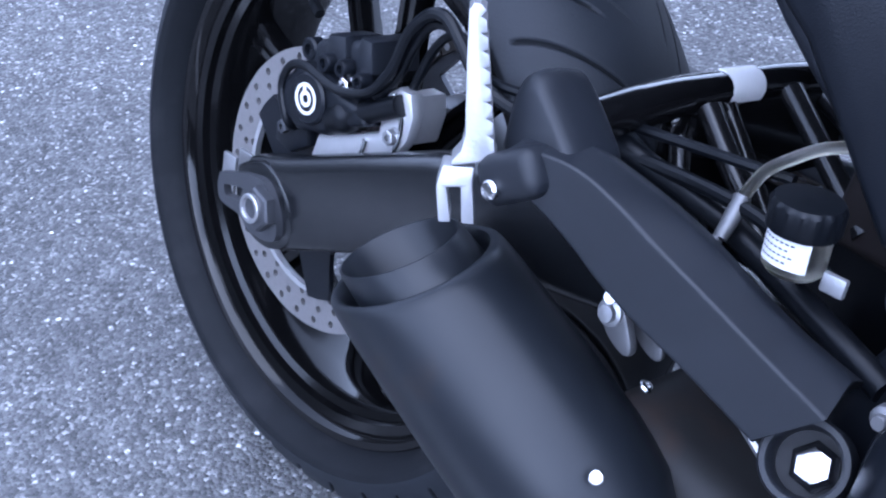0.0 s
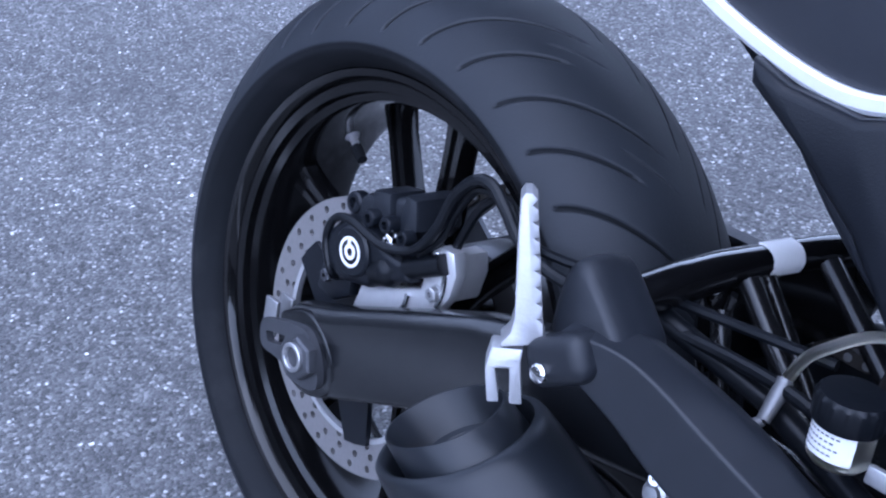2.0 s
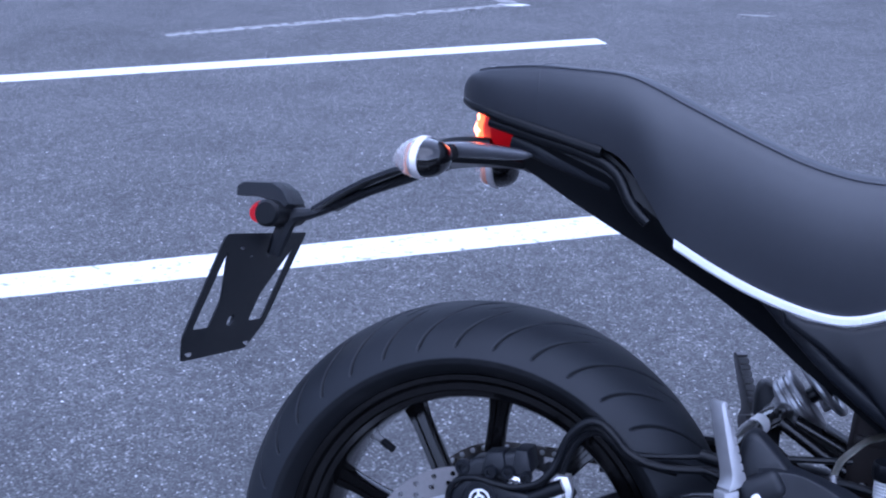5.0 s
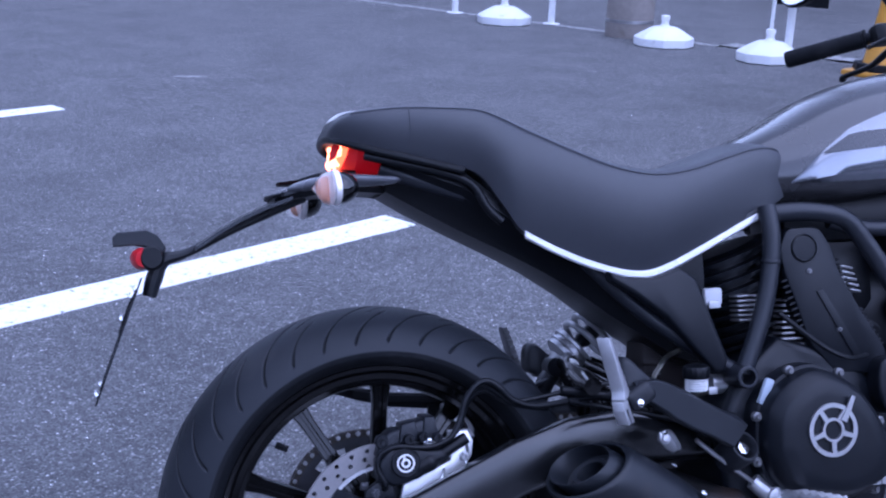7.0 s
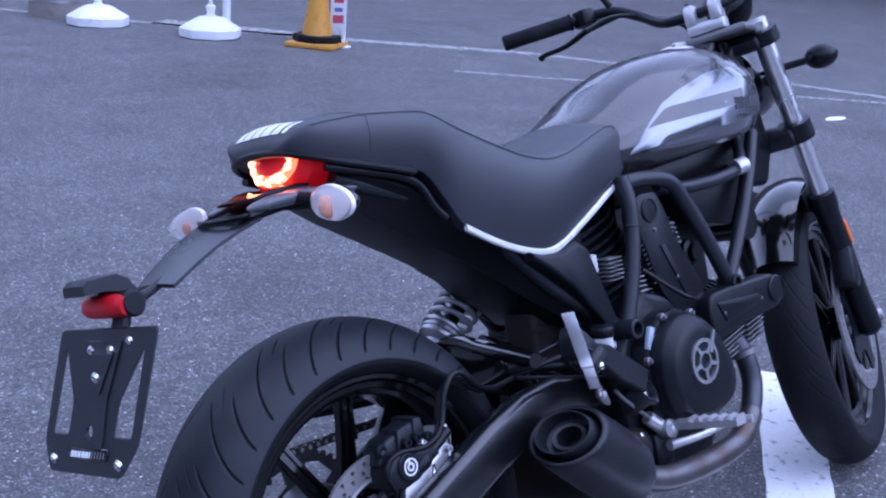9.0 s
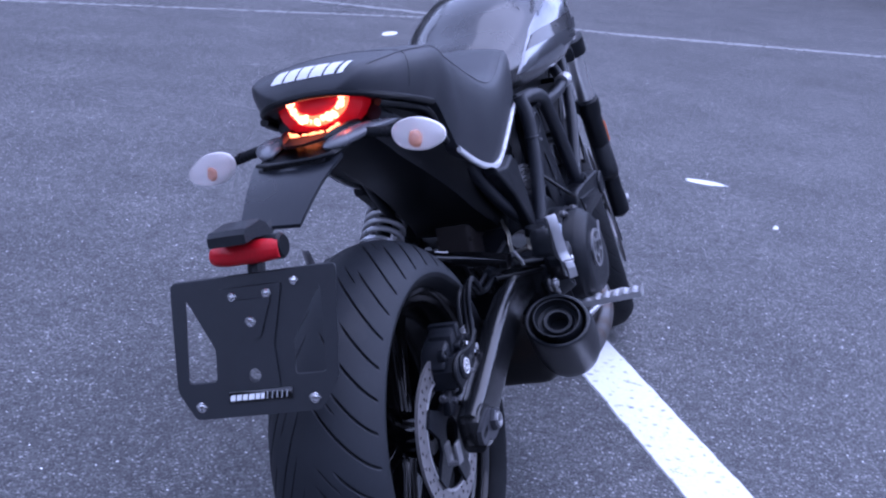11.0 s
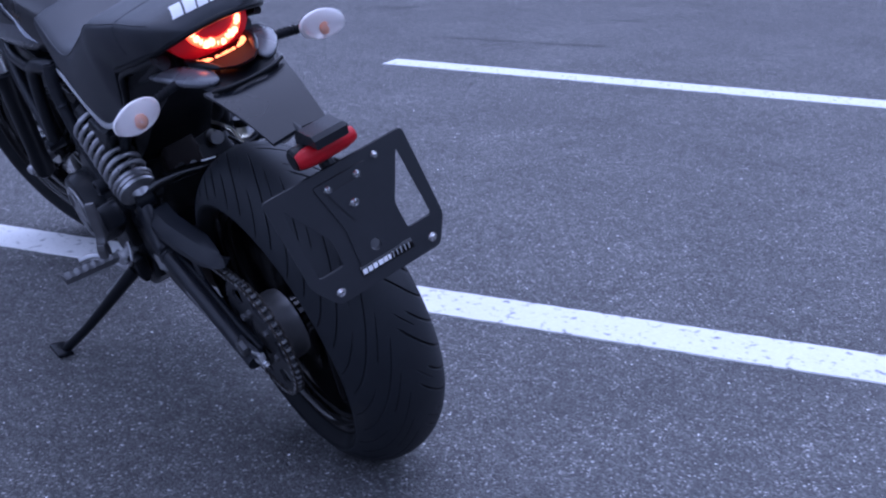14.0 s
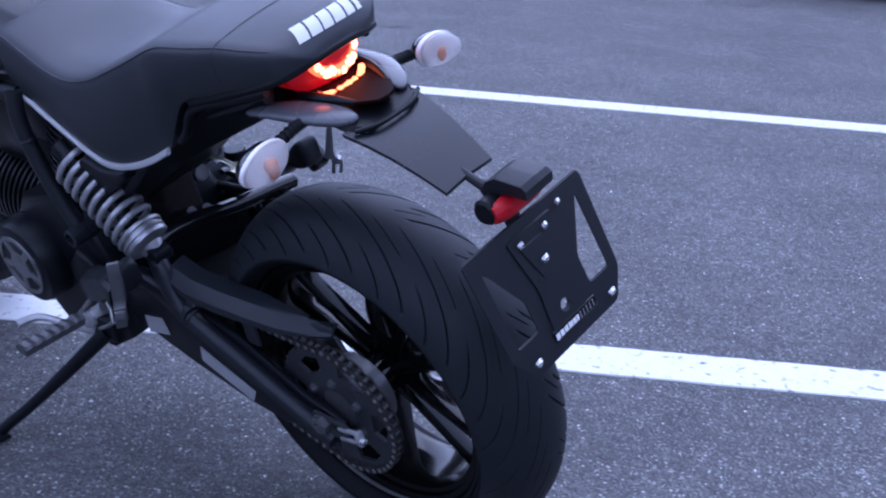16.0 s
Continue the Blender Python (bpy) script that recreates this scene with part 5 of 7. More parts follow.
for a in (-0.011, -0.018, -0.025, -0.032, -0.039):
    plate(bm, [(a + 0.0022, -0.005), (a + 0.001, 0.0045), (a - 0.0005, 0.0045), (a + 0.0007, -0.005)], 0.0006, lambda p, q, h: on_plate(p - 0.006, q * 0.85 + 0.0105, 0.0058 + h))
part("badge_thin_marking", bm, STEEL, badge, smooth=False)
# red reflector and plate lamp
bm = B()
tube(bm, [(-0.31, 0.047, 0.398), (-0.314, 0.025, 0.399), (-0.314, -0.025, 0.399), (-0.31, -0.047, 0.398)], [0.012, 0.0155, 0.0155, 0.012], 14, 5)
part("rear_reflector", bm, REDREFL, bike, "red rear reflector above the plate holder")
bm = B()
tube(bm, [(-0.3, 0.05, 0.399), (-0.3, 0.046, 0.399), (-0.3, -0.046, 0.399), (-0.3, -0.05, 0.399)], [0.014, 0.0175, 0.0175, 0.014], 14, 1)
part("reflector_backing", bm, PLASTIC, bike, "black reflector housing")
bm = B()
rings = []
for y, k in ((0.027, 0.9), (0.024, 1.0), (0.004, 1.0), (0.0, 1.06), (-0.004, 1.0), (-0.024, 1.0), (-0.027, 0.9)):
    rings.append([Vector((x, y, 0.425 + (z - 0.425) * k)) for x, z in ((-0.352, 0.418), (-0.352, 0.431), (-0.345, 0.437), (-0.305, 0.439), (-0.29, 0.430), (-0.28, 0.412), (-0.285, 0.405), (-0.30, 0.414), (-0.325, 0.419))])
loft(bm, rings)
part("plate_lamp", bm, MATTE, bike, "black plate lamp housing", 30)

# ---- indicators ----
for s in (-1, 1):
    c = Vector((-0.060, s * 0.167, 0.477))
    bm = B()
    tube(bm, [(-0.05, s * 0.078, 0.492), (-0.05, s * 0.1, 0.49), (-0.048, s * 0.128, 0.484), (-0.045, s * 0.142, 0.482)], [0.009, 0.0075, 0.0065, 0.008], 12, 4)
    for q in range(4):
        lathe(bm, [(0.0085, 0), (0.0085, 0.003)], Vector((-0.049, s * (0.1 + 0.008 * q), 0.4895 - 0.0014 * q)), (0, s, 0), 12)
    stalk = part("indicator", bm, RUBBER, bike, "clear indicator on a ribbed black stalk")
    def leaf(a, k, dx):
        """A point on the lamp's outline, blunt towards the stalk and narrower outwards."""
        e = math.cos(a)
        hh = 0.0228 * (1 - 0.2 * max(0.0, e) ** 1.5)
        return c + Vector((dx, s * (0.002 + e * 0.0375 * k), 0.001 + math.copysign(abs(math.sin(a)) ** 0.85, math.sin(a)) * hh * k - 0.004 * e * k))

    turn = np.linspace(0, 2 * math.pi, 33)[:-1]
    bm = B()
    loft(bm, [[leaf(a, math.sqrt(max(0.02, 1 - t * t)), 0.002 + 0.03 * t) for a in turn] for t in np.linspace(0, 1, 8)])
    part("indicator_body", bm, GLOSS, stalk, "black indicator shell")
    bm = B()
    loft(bm, [[leaf(a, 1.02 * math.sqrt(max(0.01, 1 - t ** 2.6)), -0.026 * t - 0.006 * t * math.cos(a)) for a in turn] for t in np.linspace(0, 1, 9)])
    part("indicator_lens", bm, CLEAR_LENS, stalk, "clear plastic lens")
    # pale ring: the sky's highlight on the lens edge, built as a shape
    bm = B()
    loft(bm, [[leaf(a, 1.0 + q, d) for a in turn] for q, d in ((0.0, 0.004), (0.05, 0.003), (0.07, 0.0), (0.05, -0.0035), (0.0, -0.004))])
    part("lens_edge_glint", bm, BOWL, stalk, "pale ring standing in for the sky's highlight on the lens edge")
    bm = B()
    rings = []
    for q in np.linspace(1.0, 0.12, 12):
        rings.append([leaf(a, 0.95 * q, -0.006 + 0.007 * (1 - q * q) + 0.0011 * math.cos(q * 40)) for a in turn])
    loft(bm, rings)
    part("indicator_bowl", bm, BOWL, stalk, "ribbed silver reflector")
    bm = B()
    lathe(bm, [(0.005, 0.0), (0.0085, -0.002), (0.0098, -0.006), (0.007, -0.01), (0.001, -0.012)], c + Vector((-0.003, 0.0, -0.003)), (1, 0, 0), 20)
    part("indicator_bulb", bm, AMBER, stalk, "amber bulb")

# ---- tank ----
def tank_ring(x, top, bot, w, wt):
    half = [(w * 0.62, bot), (w * 0.9, bot + 0.012), (w, bot + 0.04), (w * 1.0, bot + (top - bot) * 0.42), (w * 0.95, bot + (top - bot) * 0.62), (wt + (w - wt) * 0.45, bot + (top - bot) * 0.8), (wt, bot + (top - bot) * 0.915), (wt * 0.6, bot + (top - bot) * 0.975), (wt * 0.25, top)]
    return [Vector((x, -y, z)) for y, z in half] + [Vector((x, y, z)) for y, z in reversed(half)]


TANK_ROWS = [(0.585, 0.525, 0.445, 0.085, 0.06), (0.605, 0.54, 0.432, 0.105, 0.07), (0.66, 0.566, 0.428, 0.125, 0.08), (0.73, 0.602, 0.43, 0.143, 0.085), (0.80, 0.628, 0.436, 0.157, 0.09), (0.88, 0.644, 0.444, 0.166, 0.095), (0.96, 0.65, 0.452, 0.166, 0.095), (1.03, 0.642, 0.464, 0.152, 0.088), (1.075, 0.618, 0.486, 0.124, 0.075), (1.095, 0.59, 0.51, 0.092, 0.06)]
bm = B()
loft(bm, [tank_ring(*r) for r in curve_pts_nd(TANK_ROWS, 5)])
tank = part("fuel_tank", bm, TANKBLACK, bike, "black teardrop fuel tank with pale side panels", 60)
for s in (-1, 1):
    bm = B()
    grid = []
    us = np.linspace(0, 1, 22)
    for u_ in us:
        x = 0.645 + 0.391 * u_
        row = np.array([np.interp(x, [r[0] for r in TANK_ROWS], [r[k] for r in TANK_ROWS]) for k in range(5)])
        ring = tank_ring(*row)
        lo_z = float(np.interp(x, (0.645, 0.76, 0.916, 1.0, 1.036), (0.463, 0.463, 0.468, 0.484, 0.512)))
        hi_z = float(np.interp(x, (0.645, 0.69, 0.735, 0.79, 0.8875, 0.96, 1.01, 1.036), (0.466, 0.508, 0.542, 0.564, 0.59, 0.593, 0.565, 0.53)))
        col = []
        zs, ys = [v.z for v in ring[:9]], [-v.y for v in ring[:9]]
        for q in np.linspace(0, 1, 7):
            z = lo_z + (hi_z - lo_z) * q
            col.append(Vector((x, s * (float(np.interp(z, zs, ys)) + (0.0065 if 0 < q < 1 and 0 < u_ < 1 else 0.002)), z)))
        grid.append([bm.verts.new(v) for v in col])
    for i in range(len(us) - 1):
        for j in range(6):
            bm.faces.new((grid[i][j], grid[i + 1][j], grid[i + 1][j + 1], grid[i][j + 1]))
    ret = bmesh.ops.extrude_face_region(bm, geom=bm.faces[:])
    for v in ret["geom"]:
        if isinstance(v, bmesh.types.BMVert):
            v.co.y -= s * 0.004
    pan = part("tank_panel", bm, TANKPANEL, tank, "brushed silver-grey tank panel")
    bm = B()
    for x0, x1 in ((0.69, 0.95),):
        q0 = []
        for x in np.linspace(x0, x1, 14):
            row = np.array([np.interp(x, [r[0] for r in TANK_ROWS], [r[k] for r in TANK_ROWS]) for k in range(5)])
            ring = tank_ring(*row)
            zs, ys = [v.z for v in ring[:9]], [-v.y for v in ring[:9]]
            band = (float(np.interp(x, (0.69, 0.783, 0.95), (0.506, 0.513, 0.522))), float(np.interp(x, (0.69, 0.735, 0.95), (0.507, 0.536, 0.55))))
            q0.append([bm.verts.new((x, s * (float(np.interp(z, zs, ys)) + 0.0078), z)) for z in band])
        for a, b in zip(q0, q0[1:]):
            bm.faces.new((a[0], b[0], b[1], a[1]))
    part("panel_band", bm, TANKBLACK, pan, "dark grey band on the panel")
    bm = B()
    for k in range(9):
        u_ = 0.66 + 0.027 * k
        x = 0.645 + 0.41 * u_
        row = np.array([np.interp(x, [r[0] for r in TANK_ROWS], [r[k2] for r in TANK_ROWS]) for k2 in range(5)])
        ring = tank_ring(*row)
        zs, ys = [v.z for v in ring[:9]], [-v.y for v in ring[:9]]
        for z0, z1, w0 in ((0.512, 0.534, 0.0085), (0.496, 0.503, 0.005)):
            vs = [bm.verts.new((xx, s * (float(np.interp(z, zs, ys)) + 0.0086), z)) for xx, z in ((x, z0), (x + w0, z0), (x + w0, z1), (x, z1))]
            bm.faces.new(vs)
    part("panel_marking", bm, HEATBLUE, pan, "dark lettering-sized blocks", smooth=False)
bm = B()
lathe(bm, [(0.032, -0.01), (0.032, 0.004), (0.028, 0.009), (0.018, 0.012), (0.001, 0.012)], (1.022, 0, 0.642), (0.15, 0, 1), 32)
rbox(bm, (1.024, 0, 0.659), (0.04, 0.012, 0.01), 0.004)
part("filler_cap", bm, ALU, tank, "aluminium filler cap")

# ---- trellis frame ----
for s in (-1, 1):
    for name, pts, rad in (("main_tube", [(0.594, s * 0.13, 0.43), (0.595, s * 0.138, 0.39), (0.59, s * 0.14, 0.342), (0.571, s * 0.14, 0.268), (0.537, s * 0.138, 0.185)], 0.0138),
                           ("bent_tube", [(0.60, s * 0.12, 0.418), (0.655, s * 0.132, 0.42), (0.715, s * 0.138, 0.408), (0.75, s * 0.14, 0.37), (0.80, s * 0.142, 0.29), (0.85, s * 0.142, 0.203)], 0.0142),
                           ("front_tube", [(1.075, s * 0.10, 0.462), (1.012, s * 0.12, 0.394), (0.936, s * 0.136, 0.308), (0.85, s * 0.142, 0.202)], 0.0128),
                           ("upper_tube", [(0.70, s * 0.125, 0.405), (0.78, s * 0.13, 0.389), (0.975, s * 0.12, 0.402), (1.09, s * 0.05, 0.47)], 0.0125),
                           ("rear_tube", [(0.59, s * 0.11, 0.42), (0.42, s * 0.095, 0.40), (0.2, s * 0.09, 0.45), (0.02, s * 0.075, 0.51)], 0.012),
                           ("lower_rear_tube", [(0.53, s * 0.12, 0.19), (0.40, s * 0.105, 0.28), (0.28, s * 0.095, 0.40)], 0.012)):
        bm = B()
        tube(bm, pts, rad, 14, 6)
        part(name, bm, FRAME, bike, "black steel frame tube")
    bm = B()
    lathe(bm, [(0.0136, -0.003), (0.0152, -0.0015), (0.0152, 0.0015), (0.0136, 0.003)], (0.5905, s * 0.14, 0.347), (0.1, 0, 1), 20)
    part("tube_weld", bm, FRAME, bike, "weld bead round the frame tube")
    bm = B()
    lathe(bm, [(0.0165, -0.02), (0.0165, 0.024), (0.0145, 0.026), (0.0115, 0.026), (0.0105, -0.005), (0.001, -0.005)], (0.53, s * 0.14, 0.182), (0, s, 0), 24)
    part("frame_lug", bm, FRAME, bike, "open tubular frame lug")
    bm = B()
    lathe(bm, [(0.0145, -0.02), (0.0145, 0.018), (0.0098, 0.018), (0.009, 0.0), (0.001, 0.0)], (0.849, s * 0.145, 0.2), (0, s, 0), 24)
    part("frame_lug", bm, FRAME, bike, "open tubular frame lug")
bm = B()
lathe(bm, [(0.016, 0), (0.016, 0.03), (0.012, 0.034), (0.001, 0.034)], (0.955, -0.125, 0.402), (0.98, -0.1, 0.1), 16)
part("tube_end_plug", bm, ALU, bike, "bright tube end plug")
bm = B()
tube(bm, [(1.045, 0, 0.5), (1.105, 0, 0.66)], 0.03, 20, 1)
tube(bm, [(1.13, 0, 0.45), (1.06, 0, 0.64)], 0.033, 20, 1)
part("steering_head", bm, TUBE, bike, "black steering head")
# cross rack by the tyre: the shock side loop with its sticker
bm = B()
tube(bm, [(0.3, -0.14, 0.184), (0.304, -0.1, 0.19), (0.308, -0.06, 0.195), (0.316, -0.012, 0.2), (0.332, 0.04, 0.206), (0.345, 0.09, 0.205), (0.35, 0.125, 0.195)], [0.013, 0.0145, 0.0135, 0.0115, 0.0125, 0.013, 0.014], 16, 6)
part("swingarm_crossbrace", bm, GLOSS, bike, "gloss black cross brace ahead of the tyre")
bm = B()
tube(bm, [(0.307, -0.03, 0.194), (0.308, -0.05, 0.191), (0.3085, -0.06, 0.176), (0.309, -0.06, 0.15), (0.312, -0.056, 0.125)], [0.008, 0.0095, 0.0085, 0.007, 0.006], 12, 5)
plate(bm, [(-0.058, 0.185), (-0.058, 0.128), (0.02, 0.132), (0.1, 0.14), (0.1, 0.2), (0.03, 0.2)], 0.006, lambda a, b, h: (0.318 + 0.2 * max(0, a) + h, a, b))
part("brace_web", bm, GLOSS, bike, "gloss black web of the cross brace")
bm = B()
rings = []
for p, q in ((Vector((0.3125, -0.026, 0.1988)), 0.0127), (Vector((0.3195, 0.0, 0.2015)), 0.0127)):
    arc_ = [p + Vector((math.cos(a), 0, math.sin(a))) * q for a in np.linspace(radians(-35), radians(105), 12)]
    rings.append(arc_ + [p + (v - p) * 0.93 for v in reversed(arc_)])
loft(bm, rings)
part("brace_sticker", bm, LABEL, bike, "white sticker on the front of the brace")
for a, b, r in (((0.325, -0.05, 0.192), (0.42, -0.08, 0.12), 0.0085), ((0.315, -0.02, 0.195), (0.4, -0.045, 0.12), 0.006), ((0.322, -0.07, 0.175), (0.345, -0.08, 0.12), 0.007), ((0.345, 0.01, 0.205), (0.44, -0.03, 0.15), 0.008), ((0.36, 0.03, 0.205), (0.5, 0.02, 0.14), 0.009), ((0.262, -0.11, 0.178), (0.395, -0.11, 0.153), 0.0075), ((0.395, -0.11, 0.153), (0.52, -0.135, 0.12), 0.0085), ((0.27, -0.118, 0.163), (0.5, -0.135, 0.108), 0.0035)):
    bm = B()
    tube(bm, [a, b], r, 12, 1)
    part("brace_tube", bm, PLASTIC if a[1] < -0.1 else TUBE, bike, "black brace tube")

# ---- rear brake fluid reservoir ----
rc = Vector((0.456, -0.146, 0.162))
bm = B()
lathe(bm, [(0.001, -0.002), (0.0145, 0.0), (0.0168, 0.003), (0.0168, 0.026), (0.016, 0.028)], rc, (0.0, -0.1, 1), 32)
res = part("fluid_reservoir", bm, RESERVOIR, bike, "translucent brake fluid reservoir with a black cap")
bm = B()
lathe(bm, [(0.0188, 0.024), (0.0195, 0.0255), (0.0195, 0.0385), (0.018, 0.041), (0.001, 0.0415)], rc, (0.0, -0.1, 1), 96)
for v in bm.verts:
    h = v.co - rc
    if 0.025 < h.z < 0.0395 and math.hypot(h.x, h.y + 0.1 * h.z) > 0.0185:
        k = 1.0 + 0.03 * math.cos(16 * math.atan2(h.y + 0.1 * h.z, h.x))
        v.co.x, v.co.y = rc.x + h.x * k, rc.y - 0.1 * h.z + (h.y + 0.1 * h.z) * k
part("reservoir_cap", bm, PLASTIC, res, "ribbed black cap")
bm = B()
rings = []
for k in range(15):
    a = radians(170 + 150 * k / 14)
    rings.append([rc + Vector((r * math.cos(a), r * math.sin(a) - 0.1 * z, z)) for r, z in ((0.0166, 0.005), (0.0172, 0.005), (0.0172, 0.0225), (0.0166, 0.0225))])
loft(bm, rings)
part("reservoir_label", bm, LABEL, res, "white printed label")
bm = B()
for row, z in enumerate((0.0185, 0.015, 0.0115, 0.008)):
    for k in range(9 - row % 2):
        a0 = 205 + k * 10
        vs = []
        for a, zz in ((a0, z), (a0 + 7, z), (a0 + 7, z + 0.0011), (a0, z + 0.0011)):
            vs.append(bm.verts.new(rc + Vector((0.0174 * math.cos(radians(a)), 0.0174 * math.sin(radians(a)) - 0.1 * zz, zz))))
        bm.faces.new(vs)
part("label_print", bm, INK, res, smooth=False)
bm = B()
tube(bm, [(0.402, -0.13, 0.152), (0.4015, -0.122, 0.164), (0.401, -0.116, 0.175)], [0.0042, 0.0052, 0.0052], 12, 3)
tube(bm, [(0.396, -0.134, 0.146), (0.402, -0.13, 0.152)], 0.0035, 10, 1)
part("hose_ferrule", bm, PEWTER, bike, "bright hose ferrule")
bm = B()
tube(bm, [(0.401, -0.116, 0.174), (0.407, -0.113, 0.191), (0.418, -0.11, 0.203), (0.434, -0.1, 0.215), (0.46, -0.088, 0.222)], 0.0036, 10, 6)
part("clear_hose", bm, RESERVOIR, bike, "translucent breather hose")
# bright crinkled piece of metal beside the reservoir
bm = B()
rbox(bm, (0.481, -0.147, 0.165), (0.014, 0.005, 0.011), 0.0015)
part("crinkled_clip", bm, PEGALU, bike, "small crinkled metal clip")

# ---- engine ----
bm = B()
prism(bm, [(0.50, 0.02), (0.49, 0.10), (0.535, 0.19), (0.60, 0.235), (0.72, 0.20), (0.78, 0.13), (0.79, 0.05), (0.76, -0.05), (0.72, -0.1), (0.6, -0.105), (0.53, -0.06)], -0.135, 0.135, 0.015, 3)
engine = part("engine", bm, SATIN, bike, "black air-cooled V-twin engine")
bm = B()
cx, cz = 0.632, 0.098
cover = curve_pts([(x, 0, z) for x, z in ((0.535, 0.074), (0.543, 0.14), (0.583, 0.18), (0.633, 0.192), (0.685, 0.165), (0.717, 0.128), (0.738, 0.085), (0.745, 0.045), (0.728, 0.012), (0.68, -0.004), (0.63, -0.003), (0.562, 0.018), (0.535, 0.074))], 4)[:-1]
mid = Vector((0.638, 0, 0.092))
rings = []
for y, k in ((-0.13, 1.03), (-0.168, 1.03), (-0.1695, 1.02), (-0.17, 0.975), (-0.19, 0.955), (-0.194, 0.94), (-0.2075, 0.83), (-0.2105, 0.79), (-0.212, 0.6), (-0.2125, 0.1)):
    rings.append([Vector((mid.x + (v.x - mid.x) * k, y, mid.z + (v.z - mid.z) * k)) for v in cover])
loft(bm, rings)
clutch = part("clutch_cover", bm, SATIN, engine, "rounded black clutch cover", 45)
bm = B()
wins = []
for k in range(5):
    a0 = 2 * math.pi * k / 5 + 0.3
    wins.append([(r * math.cos(a0 + q), r * math.sin(a0 + q)) for r, q in ((0.0175, -0.42), (0.0175, 0.0), (0.0175, 0.42), (0.0325, 0.53), (0.0325, 0.26), (0.0325, 0.0), (0.0325, -0.26), (0.0325, -0.53))])
plate(bm, circle2(0.0385, 48), 0.004, lambda a, b, h: (0.632 + a, -0.2125 - h, 0.103 + b), wins + [circle2(0.0135, 24)])
plate(bm, [(0.012, 0.014), (0.03, 0.048), (0.036, 0.045), (0.02, 0.01)], 0.003, lambda a, b, h: (0.632 + a, -0.2165 - h, 0.103 + b))
part("cover_emblem", bm, STEEL, engine, "silver spoked disc emblem on the cover")
for x, z in ((0.592, 0.188), (0.537, 0.125), (0.533, 0.06), (0.674, 0.179), (0.736, 0.103), (0.632, -0.006), (0.722, 0.003)):
    bm = B()
    lathe(bm, [(0.0072, 0), (0.0072, 0.008), (0.0055, 0.0095), (0.0042, 0.01), (0.0042, 0.013), (0.0036, 0.014), (0.001, 0.014)], (x, -0.165, z), (0, -1, 0), 14)
    part("cover_screw", bm, PEWTER, engine)
bm = B()
for k in range(5):
    plate(bm, [(0.674 + k * 0.0095, 0.017), (0.681 + k * 0.0095, 0.017), (0.682 + k * 0.0095, 0.028), (0.675 + k * 0.0095, 0.028)], 0.001, lambda a, b, h: (a, -0.2055 - h, b))
part("cover_marking", bm, STEEL, engine, "small grey blocks on the cover", smooth=False)


def finned_cylinder(name, base, top, r0, r1, n, label):
    bm = B()
    base, top = Vector(base), Vector(top)
    d = (top - base)
    prof = [(r0 * 0.7, 0)]
    L_ = d.length
    for k in range(n):
        h = L_ * (k + 0.2) / n
        r = r0 + (r1 - r0) * k / n
        prof += [(r * 0.78, h), (r, h + 0.0005), (r, h + L_ / n * 0.38), (r * 0.78, h + L_ / n * 0.42)]
    prof += [(r1 * 0.7, L_)]
    lathe(bm, prof, base, d, 32)
    return part(name, bm, SATIN, engine, label, 30)


finned_cylinder("upright_cylinder", (0.645, 0, 0.17), (0.575, 0, 0.37), 0.098, 0.088, 13, "finned black upright cylinder")
finned_cylinder("forward_cylinder", (0.77, 0, 0.09), (0.985, 0, 0.105), 0.098, 0.088, 13, "finned black forward cylinder")
bm = B()
prism(bm, rounded([(0.608, 0.365), (0.622, 0.396), (0.676, 0.396), (0.697, 0.362), (0.708, 0.323), (0.736, 0.274), (0.782, 0.199), (0.76, 0.17), (0.69, 0.176), (0.65, 0.222), (0.632, 0.279), (0.614, 0.33)], 0.012), -0.105, -0.137, 0.004)
part("belt_cover", bm, SATIN, engine, "black timing belt cover")
bm = B()
lathe(bm, [(0.0215, 0), (0.0215, 0.002), (0.0195, 0.004), (0.0185, 0.002), (0.001, 0.0025)], (0.648, -0.137, 0.365), (0, -1, 0), 32)
part("belt_cap", bm, SATIN, engine)
for (ax_, az_), (bx_, bz_), n_ in (((0.616, 0.318), (0.642, 0.24), 10), ((0.703, 0.342), (0.723, 0.292), 8), ((0.738, 0.266), (0.77, 0.212), 9)):
    for k in range(n_):
        t = k / (n_ - 1)
        bm = B()
        rbox(bm, (ax_ + (bx_ - ax_) * t, -0.124, az_ + (bz_ - az_) * t), (0.014, 0.022, 0.0034), 0.001, Euler((0, radians(-22), 0)).to_matrix(), 1)
        part("belt_cover_fin", bm, SATIN, engine)
bm = B()
prism(bm, [(0.664, 0.3), (0.676, 0.302), (0.735, 0.2), (0.722, 0.196)], -0.137, -0.1395, 0.001)
part("belt_cover_rib", bm, SATIN, engine)
bm = B()
prism(bm, rounded([(0.742, 0.15), (0.75, 0.195), (0.83, 0.197), (0.97, 0.195), (1.002, 0.163), (0.982, 0.13), (0.856, 0.124), (0.757, 0.106)], 0.018), -0.125, -0.165, 0.006, 3)
part("belt_cover", bm, SATIN, engine, "black timing belt cover")
bm = B()
prism(bm, rounded([(0.765, 0.177), (0.905, 0.168), (0.918, 0.158), (0.91, 0.148), (0.79, 0.137)], 0.006), -0.163, -0.168, 0.002)
part("belt_cover_rib", bm, SATIN, engine)
bm = B()
